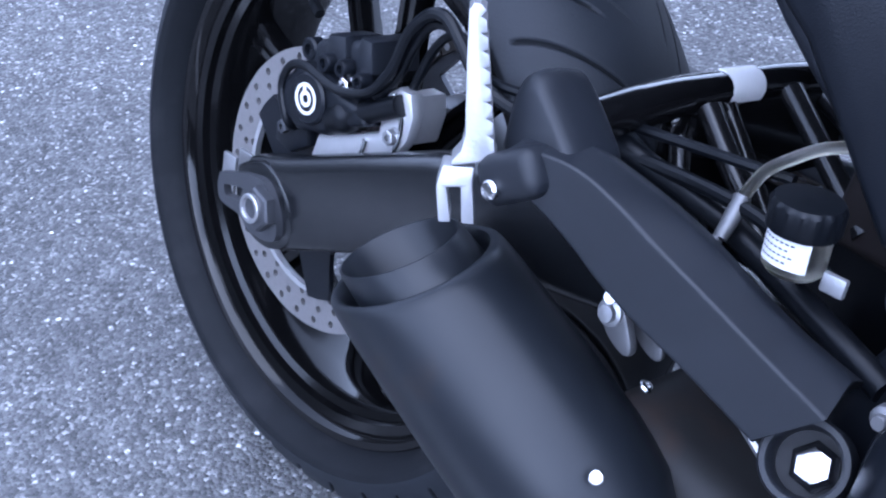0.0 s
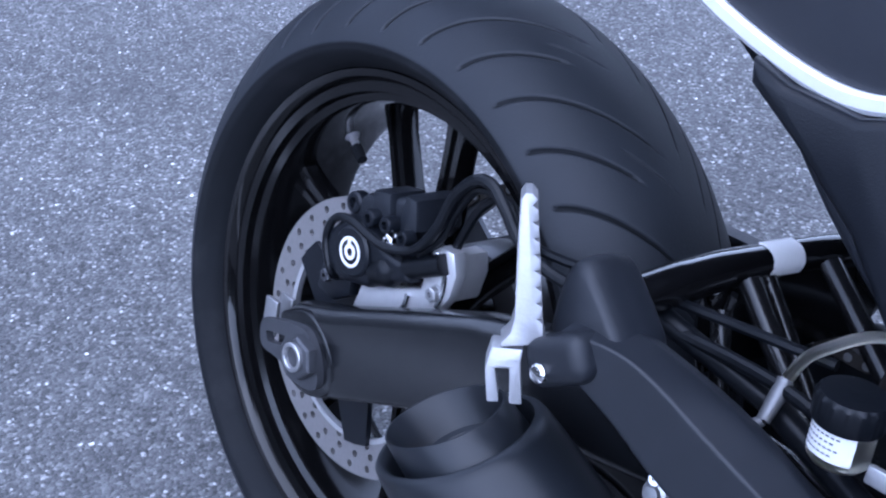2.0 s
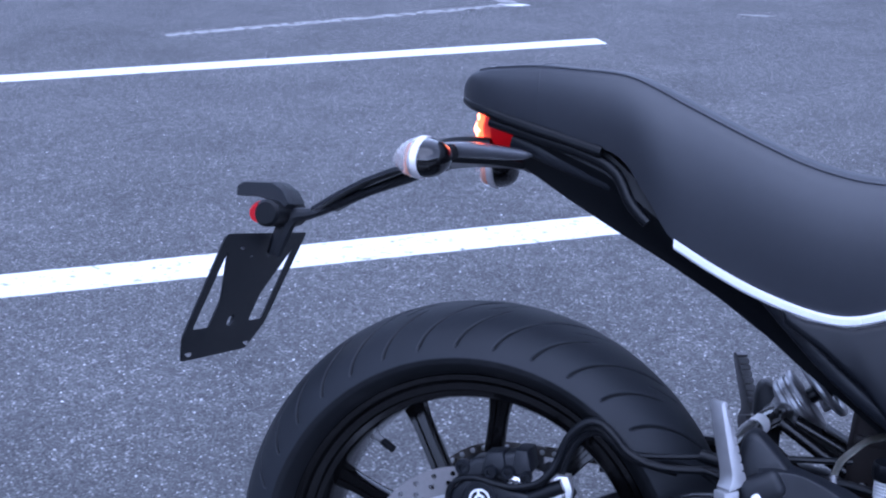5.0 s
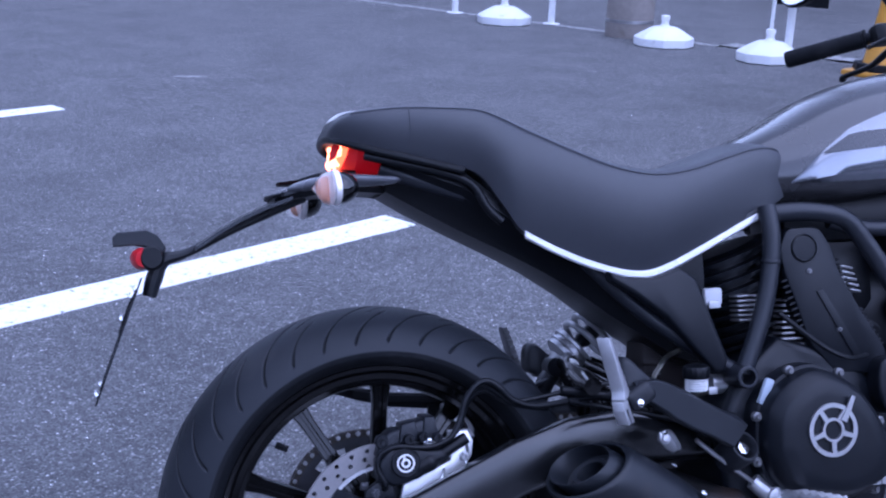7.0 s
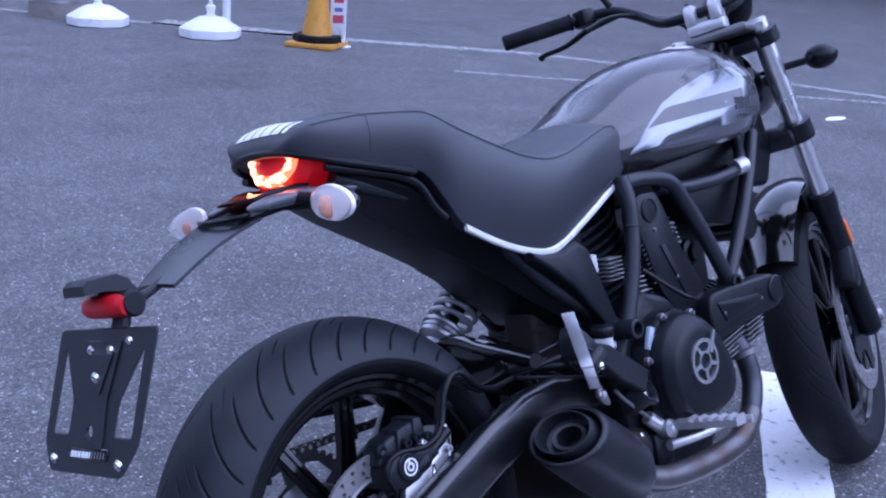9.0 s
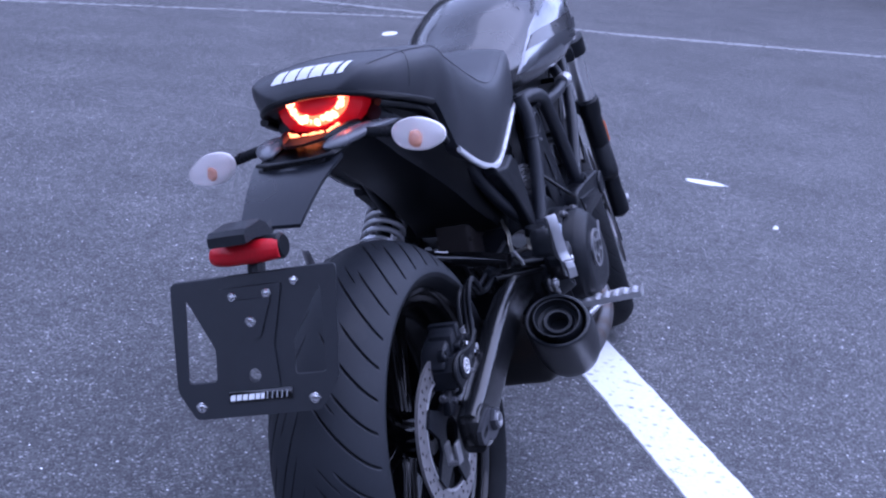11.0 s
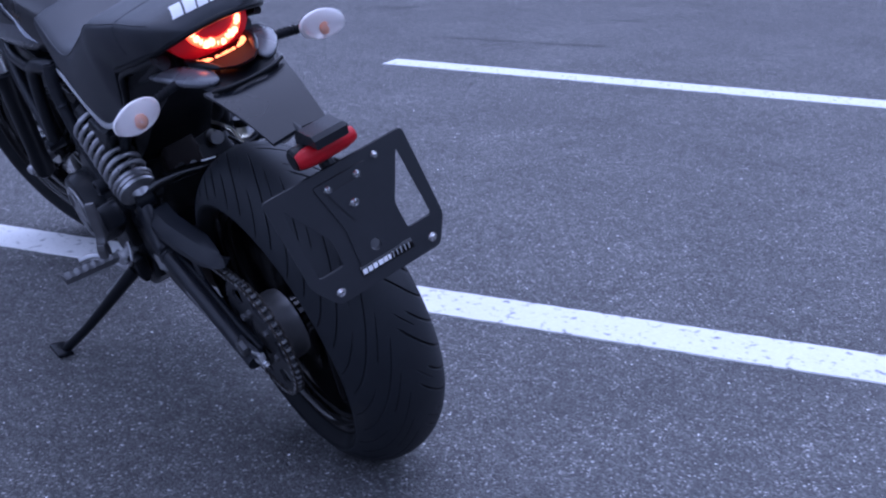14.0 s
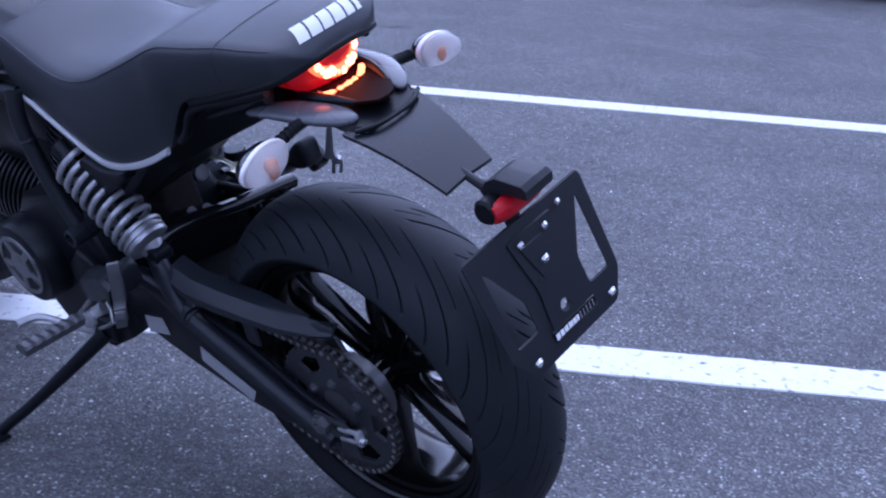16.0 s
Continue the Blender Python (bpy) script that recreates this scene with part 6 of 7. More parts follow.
lathe(bm, [(0.026, 0), (0.026, 0.003), (0.023, 0.005), (0.022, 0.003), (0.001, 0.0035)], (0.967, -0.165, 0.165), (0, -1, 0), 32)
part("belt_cap", bm, SATIN, engine)
for x, z in ((0.913, 0.157), (0.785, 0.155), (0.7, 0.24), (0.655, 0.33)):
    bm = B()
    bolt(bm, (x, -0.165 if x > 0.75 else -0.137, z), (0, -1, 0), 0.0035, 0.004, 10)
    part("belt_cover_screw", bm, PEWTER, engine)
for k in range(12):
    bm = B()
    rbox(bm, (0.638 - 0.0004 * k, -0.106, 0.196 + 0.0084 * k), (0.06 - 0.0028 * k, 0.03, 0.0034), 0.001, Euler((0, radians(1), 0)).to_matrix())
    part("cooling_fin", bm, FINEDGE, engine, "bare-edged cooling fin")
for k in range(6):
    bm = B()
    rbox(bm, (0.565, -0.1, 0.262 + 0.0072 * k), (0.036, 0.03, 0.003), 0.001)
    part("cooling_fin", bm, FINEDGE, engine, "bare-edged cooling fin")
for k in range(5):
    bm = B()
    rbox(bm, (0.735 - 0.003 * k, -0.112, 0.298 + 0.009 * k), (0.03, 0.024, 0.0035), 0.001, Euler((0, radians(14), 0)).to_matrix())
    part("cooling_fin", bm, FINEDGE, engine, "bare-edged cooling fin")
for x0, x1, n in ((0.82, 0.9, 6), (0.908, 0.972, 6)):
    for k in range(n):
        bm = B()
        rbox(bm, ((x0 + x1) / 2 + 0.002 * k, -0.108, 0.062 + 0.0092 * k + (0.012 if x0 > 0.9 else 0)), (x1 - x0, 0.034, 0.0034), 0.001, Euler((0, radians(-12), 0)).to_matrix())
        part("cooling_fin", bm, PEWTER, engine, "dull-edged cooling fin")
bm = B()
rbox(bm, (0.84, 0, 0.25), (0.24, 0.08, 0.17), 0.03)
for x, z in ((0.8, 0.22), (0.87, 0.26)):
    lathe(bm, [(0.022, 0.0), (0.026, 0.006), (0.026, 0.02), (0.018, 0.024), (0.018, 0.034), (0.001, 0.034)], (x, -0.038, z), (0, -1, 0), 20)
part("intake_housing", bm, PLASTIC, bike, "black intake housing between the cylinders")
bm = B()
prism(bm, rounded([(0.82, 0.385), (1.02, 0.4), (0.99, 0.345), (0.955, 0.295), (0.84, 0.318)], 0.012), -0.1, 0.1, 0.01, 3)
rbox(bm, (0.75, 0, 0.32), (0.16, 0.1, 0.14), 0.03)
part("airbox", bm, PLASTIC, bike, "black airbox and wiring between the frame tubes")
# added filler block, closes the see-through gap below the tank
bm = B()
rbox(bm, (0.88, 0, 0.415), (0.44, 0.12, 0.09), 0.02)
part("tank_gap_filler", bm, PLASTIC, bike, "black filler block added in the gap under the tank")
bm = B()
prism(bm, rounded([(1.08, 0.36), (1.105, 0.57), (1.13, 0.645), (1.165, 0.645), (1.195, 0.56), (1.235, 0.42), (1.2, 0.345)], 0.015), -0.05, 0.05, 0.012, 3)
part("headstock_cover", bm, PLASTIC, bike, "black plastic cover round the steering head")
for k in range(3):
    bm = B()
    y = -0.05 - 0.004 * (k % 2)
    tube(bm, [(1.12 + 0.012 * k, y + 0.02, 0.65), (1.115 + 0.014 * k, y, 0.57), (1.11 + 0.02 * k, y - 0.008, 0.47), (1.085 + 0.02 * k, y - 0.004, 0.38), (1.04 + 0.02 * k, y, 0.33)], 0.0035, 8, 5)
    part("wiring_cable", bm, PLASTIC, bike, "black cable beside the steering head")
bm = B()
tube(bm, [(1.03, -0.09, 0.29), (1.03, 0.09, 0.29)], 0.035, 16, 1)
part("horn", bm, PLASTIC, bike, "black horn")
bm = B()
rbox(bm, (1.02, 0, 0.34), (0.03, 0.2, 0.14), 0.008, Euler((0, radians(20), 0)).to_matrix())
part("oil_cooler", bm, SATIN, bike, "black oil cooler")
bm = B()
tube(bm, [(0.60, -0.14, 0.27), (0.65, -0.17, 0.22), (0.69, -0.175, 0.2), (0.73, -0.16, 0.2)], 0.004, 8, 6)
part("plug_lead", bm, PLASTIC, bike)
bm = B()
rbox(bm, (0.462, 0.0, 0.235), (0.075, 0.07, 0.2), 0.01, Euler((0, radians(6), 0)).to_matrix(), 3)
rbox(bm, (0.462, 0.0, 0.2), (0.079, 0.074, 0.012), 0.003, Euler((0, radians(6), 0)).to_matrix(), 2)
part("battery_box", bm, BROWNBOX, bike, "dusty brown-black battery box under the seat")
bm = B()
lathe(bm, [(0.015, 0), (0.015, 0.03), (0.001, 0.03)], (0.5, -0.1, 0.17), (1, 0, -0.1), 16)
part("pressure_switch", bm, ALU, bike, "bright cylindrical fitting")
bm = B()
rbox(bm, (0.556, -0.165, 0.158), (0.015, 0.01, 0.042), 0.003, Euler((0, radians(24), 0)).to_matrix())
part("wiring_connector", bm, BLUEPL, bike, "pale blue wiring connector")
bm = B()
rbox(bm, (0.511, -0.1, 0.3), (0.029, 0.018, 0.025), 0.004)
rbox(bm, (0.511, -0.106, 0.288), (0.02, 0.012, 0.012), 0.003)
part("wiring_connector", bm, OFFWHITE, bike, "white wiring connector")
# left engine side
bm = B()
lathe(bm, [(0.084, 0.13), (0.084, 0.165), (0.078, 0.177), (0.07, 0.18), (0.03, 0.18), (0.001, 0.18)], (0.72, 0, 0.078), (0, 1, 0), 40)
part("alternator_cover", bm, SATIN, engine, "black round alternator cover")
bm = B()
on_alt = lambda a, b, h: (0.72 + a, 0.1795 + h, 0.078 + b)
slots = []
for k in range(5):
    a0 = 2 * math.pi * k / 5 + 0.5
    slots.append([(r * math.cos(a0 + q), r * math.sin(a0 + q)) for r, q in ((0.028, -0.4), (0.028, 0.4), (0.054, 0.5), (0.054, 0.0), (0.054, -0.5))])
plate(bm, circle2(0.06, 40), 0.004, on_alt, slots)
part("cover_ring", bm, STEEL, engine, "dull metal spoked ring on the cover")
bm = B()
prism(bm, [(0.50, 0.04), (0.50, 0.12), (0.56, 0.14), (0.60, 0.1), (0.59, 0.03)], 0.12, 0.155, 0.01, 3)
part("sprocket_cover", bm, PLASTIC, engine, "black front sprocket cover")

# ---- rider footpegs and controls ----
for s in (-1, 1):
    bm = B()
    base, tip2 = Vector((0.575, s * 0.17, 0.008)), Vector((0.585, s * 0.298, 0.016))
    d = tip2 - base
    rings = []
    for k in range(29):
        t = k / 28
        hh = 0.0085 + (0.003 if k % 4 < 2 else 0)
        q = base + d * t
        rings.append([q + Vector((a, 0, b)) for a, b in ((-0.013, -0.007), (-0.014, hh * 0.5), (-0.01, hh), (0.01, hh), (0.014, hh * 0.5), (0.013, -0.007))])
    loft(bm, rings)
    # left peg again toned darker by its metal in place of weaker light
    peg = part("rider_peg", bm, ALU if s < 0 else PEWTER, bike, "ribbed aluminium rider footpeg")
    bm = B()
    tube(bm, [(0.535, s * 0.15, 0.03), (0.555, s * 0.158, 0.012), (0.575, s * 0.175, 0.0)], [0.012, 0.014, 0.015], 12, 4)
    lathe(bm, [(0.016, -0.01), (0.016, 0.012), (0.008, 0.014)], (0.562, s * 0.165, 0.006), (0, s, 0), 20)
    part("peg_mount", bm, ALU, peg, "cast aluminium peg mount")
    bm = B()
    rbox(bm, (0.56, s * 0.15, -0.03), (0.05, 0.02, 0.06), 0.008)
    part("control_plate", bm, SATIN, bike, "black control plate")
    bm = B()
    tube(bm, [(0.56, s * 0.168, -0.025), (0.64, s * 0.18, -0.028), (0.70, s * 0.2, -0.02), (0.715, s * 0.235, -0.018)], [0.009, 0.007, 0.007, 0.008], 10, 5)
    part("pedal", bm, ALU, bike, "foot control lever")
bm = B()
tube(bm, [(0.53, -0.16, 0.03), (0.47, -0.165, 0.075), (0.44, -0.17, 0.1)], 0.0035, 8, 2)
part("brake_rod", bm, STEEL, bike, "thin brake pushrod")
bm = B()
tube(bm, [(0.545, 0.17, -0.01), (0.48, 0.172, 0.03), (0.5, 0.16, 0.06)], 0.004, 8, 2)
part("shift_rod", bm, STEEL, bike, "thin shift rod")

# ---- side stand ----
bm = B()
tube(bm, [(0.53, 0.165, -0.015), (0.60, 0.235, -0.085), (0.66, 0.295, -0.143), (0.715, 0.35, -0.19)], [0.015, 0.0125, 0.0105, 0.0105], 12, 4)
stand = part("side_stand", bm, SATIN, bike, "black side stand, folded out")
bm = B()
inv = bike.matrix_world.to_3x3().inverted()
rbox(bm, (0.727, 0.357, -0.1905), (0.075, 0.034, 0.009), 0.003, inv)
part("stand_foot", bm, SATIN, stand, "flat stand foot")
bm = B()
tube(bm, [(0.55, 0.175, -0.02), (0.6, 0.228, -0.07)], 0.007, 10, 1)
part("stand_spring", bm, STEEL, stand, "coil return spring")
bm = B()
rbox(bm, (0.525, 0.155, -0.01), (0.05, 0.03, 0.05), 0.008)
part("stand_bracket", bm, SATIN, stand)
bm = B()
tube(bm, [(0.56, 0.13, 0.05), (0.62, 0.16, -0.02), (0.58, 0.16, -0.05)], 0.006, 10, 5)
part("shift_linkage", bm, STEEL, bike, "steel linkage by the stand")

# ---- front end, turned to the left ----
RAKE, STEER = 22.0, 18.0
sa = Vector((math.sin(radians(RAKE)), 0, -math.cos(radians(RAKE))))
head_pt = Vector((1.145, 0, 0.60))
F = Matrix.Translation(head_pt) @ Matrix.Rotation(radians(-STEER), 4, sa) @ Matrix.Translation(-head_pt)
foff = Vector((math.cos(radians(RAKE)), 0, math.sin(radians(RAKE))))
AXF = Vector((1.452, 0, -0.007))


def front(ob, m=None):
    """Turns a front-end part with the steering."""
    ob.matrix_local = F @ (m or Matrix.Identity(4))
    return ob


wheel_f = make_wheel("front_wheel", 0.316, 0.056, 0.238, 0.042, [36 * k for k in range(10)], 0.062, 16, "gloss black cast front wheel", -0.075, 0.16, 0.118, 0.02)
front(wheel_f, Matrix.Translation(AXF))
for s in (-1, 1):
    y = Vector((0, s * 0.1, 0))
    base = AXF - foff * 0.012
    bm = B()
    tube(bm, [base + y - sa * 0.30, base + y - sa * 0.74], 0.0205, 20, 1)
    front(part("fork_tube", bm, FORKSTEEL, bike, "bright chromed fork tube"))
    bm = B()
    lathe(bm, [(0.02, -0.03), (0.028, -0.02), (0.028, 0.02), (0.025, 0.05), (0.026, 0.28), (0.03, 0.30), (0.03, 0.33), (0.022, 0.335)], base + y, -sa, 24)
    front(part("fork_slider", bm, SATIN, bike, "black fork slider"))
bm = B()
rbox(bm, AXF - foff * 0.002 + Vector((0, -0.125, 0)) - sa * 0.22, (0.012, 0.008, 0.06), 0.004, Euler((0, radians(-RAKE), 0)).to_matrix())
front(part("side_reflector", bm, ORANGE, bike, "orange fork reflector"))
for d_, h_ in ((0.485, 0.04), (0.705, 0.03)):
    bm = B()
    c = AXF - foff * 0.02 - sa * d_
    for s in (-1, 1):
        lathe(bm, [(0.034, -h_ / 2), (0.034, h_ / 2), (0.022, h_ / 2 + 0.001)], c + Vector((0, s * 0.1, 0)) + foff * 0.008, -sa, 24)
    rbox(bm, c - foff * 0.015, (0.06, 0.2, h_), 0.01, Euler((0, radians(-RAKE), 0)).to_matrix())
    front(part("fork_clamp", bm, SATIN, bike, "black fork clamp"))
bm = B()
rings = []
for k in range(15):
    a = radians(55 + 92 * k / 14)
    r = 0.34
    c = lambda rr, y: AXF + Vector((math.cos(a) * rr, y, math.sin(a) * rr))
    ww = 0.062 * (0.75 + 0.25 * math.sin(math.pi * k / 14))
    rings.append([c(r - 0.03, -ww), c(r - 0.006, -ww * 0.92), c(r + 0.006, -ww * 0.5), c(r + 0.01, 0), c(r + 0.006, ww * 0.5), c(r - 0.006, ww * 0.92), c(r - 0.03, ww), c(r - 0.03, ww - 0.004), c(r + 0.003, 0), c(r - 0.03, -ww + 0.004)])
loft(bm, rings)
front(part("front_fender", bm, GLOSS, bike, "glossy black front fender"))
bm = B()
for s in (-1, 1):
    plate(bm, [(0.0, 0.26), (-0.16, 0.27), (-0.19, 0.31), (-0.02, 0.34), (0.05, 0.33)], 0.004, lambda a, b, h: AXF + Vector((a, s * 0.074 + h, b)))
front(part("fender_bracket", bm, SATIN, bike, "black fender bracket"))
bm = B()
rbox(bm, AXF + Vector((-0.09, -0.1, 0.13)), (0.06, 0.05, 0.1), 0.015, Euler((0, radians(20), 0)).to_matrix())
front(part("front_caliper", bm, SATIN, bike, "black front brake caliper"))
bm = B()
lathe(bm, [(0.012, -0.135), (0.014, -0.13), (0.014, 0.13), (0.012, 0.135)], AXF, (0, 1, 0), 16)
front(part("front_axle", bm, STEEL, bike))
# headlamp and meter
bm = B()
hl = AXF - sa * 0.6 + foff * 0.06
lathe(bm, [(0.02, -0.1), (0.06, -0.085), (0.082, -0.04), (0.087, 0.0), (0.087, 0.02), (0.08, 0.024), (0.001, 0.03)], hl, (1, 0, -0.05), 36)
front(part("headlamp", bm, GLOSS, bike, "round black headlamp"))
bm = B()
lathe(bm, [(0.04, 0.03), (0.052, 0.0), (0.052, -0.025), (0.03, -0.035), (0.001, -0.036)], hl + Vector((-0.02, -0.03, 0.16)), (0.7, 0, -0.7), 32)
front(part("speedometer", bm, PLASTIC, bike, "round black speedometer"))
# handlebar, clamps, grips, levers, mirrors
bc = Vector((1.083, 0, 0.714))
Fi = F.inverted()
bar = [Fi @ Vector(v) for v in ((0.962, 0.392, 0.744), (1.02, 0.338, 0.756), (1.077, 0.285, 0.766), (1.118, 0.22, 0.770), (1.118, 0.15, 0.745), (1.098, 0.09, 0.720), (1.088, 0.04, 0.714))]
bar = [v - bc for v in bar]
bm = B()
full = [bc + v for v in bar] + [bc + Vector((v.x, -v.y, v.z)) for v in reversed(bar)]
tube(bm, full, 0.0115, 14, 6)
hb = front(part("handlebar", bm, SATIN, bike, "wide black handlebar turned to the left"))
bm = B()
cc = bc + Fi.to_3x3() @ Vector((0.012, -0.018, 0.0))
for s in (-1, 1):
    rbox(bm, cc + Vector((0.0, s * 0.026, 0.0)), (0.042, 0.024, 0.04), 0.006)
    rbox(bm, cc + Vector((0.0, s * 0.026, 0.014)), (0.036, 0.022, 0.022), 0.007)
rbox(bm, cc + Vector((0.004, 0, -0.028)), (0.044, 0.078, 0.024), 0.006)
part("bar_clamp", bm, ALU, hb, "bright aluminium bar clamps")
bm = B()
rbox(bm, cc + Vector((0.03, 0, -0.05)), (0.1, 0.16, 0.018), 0.007)
part("top_bracket", bm, PEWTER, hb, "dull cast top bracket under the bar clamps")
for s in (-1, 1):
    for x in (-0.012, 0.012):
        bm = B()
        bolt(bm, cc + Vector((x, s * 0.026, 0.025)), (0, 0, 1), 0.004, 0.004, 8)
        part("clamp_bolt", bm, DARKSTEEL, hb)
for s in (-1, 1):
    flip = lambda v: bc + Vector((v[0], s * v[1], v[2]))
    bm = B()
    a, b = Vector(flip(bar[0] + (bar[0] - bar[1]) * 0.12)), Vector(flip(bar[1].lerp(bar[2], 0.75)))
    prof = []
    L_ = (b - a).length
    for k in range(25):
        prof.append((0.0165 + (0.0008 if k % 2 else 0), L_ * k / 24))
    lathe(bm, [(0.002, -0.002), (0.015, -0.002)] + prof + [(0.019, L_ + 0.001), (0.019, L_ + 0.006), (0.012, L_ + 0.006)], a, b - a, 20)
    part("grip", bm, RUBBER, hb, "black rubber grip")
    bm = B()
    rbox(bm, flip(bar[2].lerp(bar[3], 0.2)), (0.04, 0.045, 0.04), 0.01, Euler((0, 0, s * radians(-28))).to_matrix())
    part("switch_block", bm, PLASTIC, hb, "black switchgear")
    bm = B()
    lt = Fi @ Vector((1.086, 0.411, 0.704)) - bc
    tube(bm, [flip(bar[3] + Vector((0.025, 0, -0.005))), flip(bar[2] + Vector((0.05, 0.0, -0.02))), flip((bar[2] + Vector((0.05, 0.0, -0.02))).lerp(lt, 0.5) + Vector((0.008, 0, -0.004))), flip(lt.lerp(bar[2], 0.08)), flip(lt)], [0.011, 0.008, 0.006, 0.0055, 0.008], 10, 5)
    part("lever", bm, PLASTIC, hb, "black hand lever")
    bm = B()
    mo = Fi @ Vector((0.935, 0.293, 0.874)) - bc
    st = [Fi @ Vector(v) - bc for v in ((1.075, 0.19, 0.775), (1.051, 0.222, 0.84), (1.03, 0.255, 0.895), (0.985, 0.285, 0.912))]
    tube(bm, [flip(v) for v in st] + [flip(mo + Vector((0.012, 0.0, 0.02)))], [0.008, 0.006, 0.0055, 0.0055, 0.006], 10, 6)
    part("mirror_stem", bm, PLASTIC, hb, "black mirror stem")
    mc = Vector(flip(mo))
    bm = B()
    lathe(bm, [(0.052, -0.003), (0.054, 0.002), (0.048, 0.014), (0.025, 0.024), (0.001, 0.026)], mc, (0.92, 0.05 * s, -0.38), 36)
    mir = part("mirror_shell", bm, PLASTIC, hb, "round black mirror shell")
    bm = B()
    lathe(bm, [(0.05, 0.0), (0.05, -0.001), (0.001, -0.001)], mc + Vector((-0.003, 0, 0.001)), (0.92, 0.05 * s, -0.38), 36)
    part("mirror_face", bm, MIRROR, mir, "round mirror glass")
for run in (((0.0, 0.23, 0.045), (0.06, 0.17, 0.06), (0.09, 0.05, 0.0), (0.05, 0.0, -0.12)), ((0.0, -0.23, 0.045), (0.07, -0.17, 0.08), (0.11, -0.05, 0.02), (0.05, -0.02, -0.14))):
    bm = B()
    tube(bm, [bc + Vector(v) for v in run], 0.0045, 8, 6)
    front(part("control_cable", bm, PLASTIC, bike, "black control cable"))
for s in (-1, 1):
    c = hl + Vector((-0.035, s * 0.19, 0.0))
    bm = B()
    tube(bm, [hl + Vector((-0.04, s * 0.1, 0.0)), c], 0.008, 10, 2)
    rings = []
    for t in np.linspace(-1, 1, 11):
        k = math.sqrt(max(0.02, 1 - t * t))
        rings.append([c + Vector((0.04 * t, math.cos(a) * 0.034 * k, math.sin(a) * 0.026 * k)) for a in np.linspace(0, 2 * math.pi, 21)[:-1]])
    loft(bm, rings)
    front(part("front_indicator", bm, PLASTIC, bike, "black front indicator"))
# ---- roadside ----
def flag_base(at, stub):
    """A water-filled white foot for a banner pole."""
    bm = B()
    c = Vector((*at, 0))
    rings = []
    for r, z in ((0.225, 0.0), (0.24, 0.008), (0.243, 0.066), (0.232, 0.078), (0.115, 0.142), (0.095, 0.15), (0.06, 0.152)):
        ring = [c + Vector((r * math.cos(radians(22.5 + 45 * k)), r * 0.9 * math.sin(radians(22.5 + 45 * k)), z)) for k in range(8)]
        out = []
        for a, b in zip(ring, ring[1:] + ring[:1]):
            out += [a.lerp(b, 0.06), a.lerp(b, 0.5), a.lerp(b, 0.94)]
        rings.append(out)
    loft(bm, rings)
    foot = tagged(part("flag_base", bm, WHITEPL, None), "white water-filled plastic banner base on the asphalt", "flag base", "banner bases")
    bm = B()
    lathe(bm, [(0.045, 0.155), (0.03, 0.17), (0.028, 0.2), (0.035, 0.205), (0.035, 0.235), (0.02, 0.24), (0.001, 0.24)], c, (0, 0, 1), 20)
    part("neck", bm, WHITEPL, foot)
    if stub:
        bm = B()
        tube(bm, [c + Vector((0, 0, 0.2)), c + Vector((0, 0, 2.4))], 0.014, 10, 1)
        part("pole", bm, WHITEPL, foot, "white banner pole")
    return foot


flag_base((2.85, 8.56), True)
flag_base((3.75, 7.22), False)
banner = flag_base((4.22, 6.42), True)
bm = B()
rings = []
for k in range(9):
    z = 0.42 + 1.94 * k / 8
    rings.append([Vector((4.235 + t * 0.24, 6.40 - t * 0.3 + 0.02 * math.sin(7 * t + 2 * z), z)) + Vector((e, e, 0)) for t, e in ((0, -0.002), (0.33, -0.002), (0.66, -0.002), (1, -0.002), (1, 0.002), (0.66, 0.002), (0.33, 0.002), (0, 0.002))])
loft(bm, rings)
part("banner_cloth", bm, PLASTIC, banner, "black banner cloth with white print")
for k in range(4):
    bm = B()
    for u0, u1, z0, z1 in ((0.2, 0.3, 0.5, 0.68), (0.7, 0.8, 0.5, 0.68), (0.3, 0.7, 0.57, 0.61)):
        vs = [bm.verts.new((4.235 + t * 0.24 - 0.006, 6.40 - t * 0.3 - 0.03 + 0.02 * math.sin(7 * t + 2 * (z + 0.4 * k)), z + 0.4 * k)) for t, z in ((u0, z0), (u1, z0), (u1, z1), (u0, z1))]
        bm.faces.new(vs)
    part("banner_print", bm, WHITE, banner, "white print block", smooth=False)


def hoop(a, b, h, label):
    bm = B()
    a, b = Vector((*a, 0)), Vector((*b, 0))
    d = (b - a).normalized()
    up = Vector((0, 0, 1))
    r = 0.1
    pts = [a, a + up * (h - r)]
    pts += [a + d * (r - r * math.cos(q)) + up * (h - r + r * math.sin(q)) for q in np.linspace(0.3, 1.4, 5)]
    pts += [b - d * (r - r * math.cos(q)) + up * (h - r + r * math.sin(q)) for q in np.linspace(1.4, 0.3, 5)]
    pts += [b + up * (h - r), b]
    tube(bm, pts, 0.03, 14, 2)
    ob = tagged(part("hoop_barrier", bm, WHITEPL, None), label, "barrier", "hoop barriers")
    for p in (a, b):
        bm = B()
        lathe(bm, [(0.075, 0.0), (0.075, 0.008), (0.035, 0.012)], p, up, 20)
        part("foot_flange", bm, WHITEPL, ob)
    return ob


hoop((2.62, 9.35), (3.29, 8.57), 0.8, "white steel hoop barrier along the road edge")
hoop((4.42, 6.5), (4.9, 5.715), 0.72, "white steel hoop barrier beside the traffic cone")


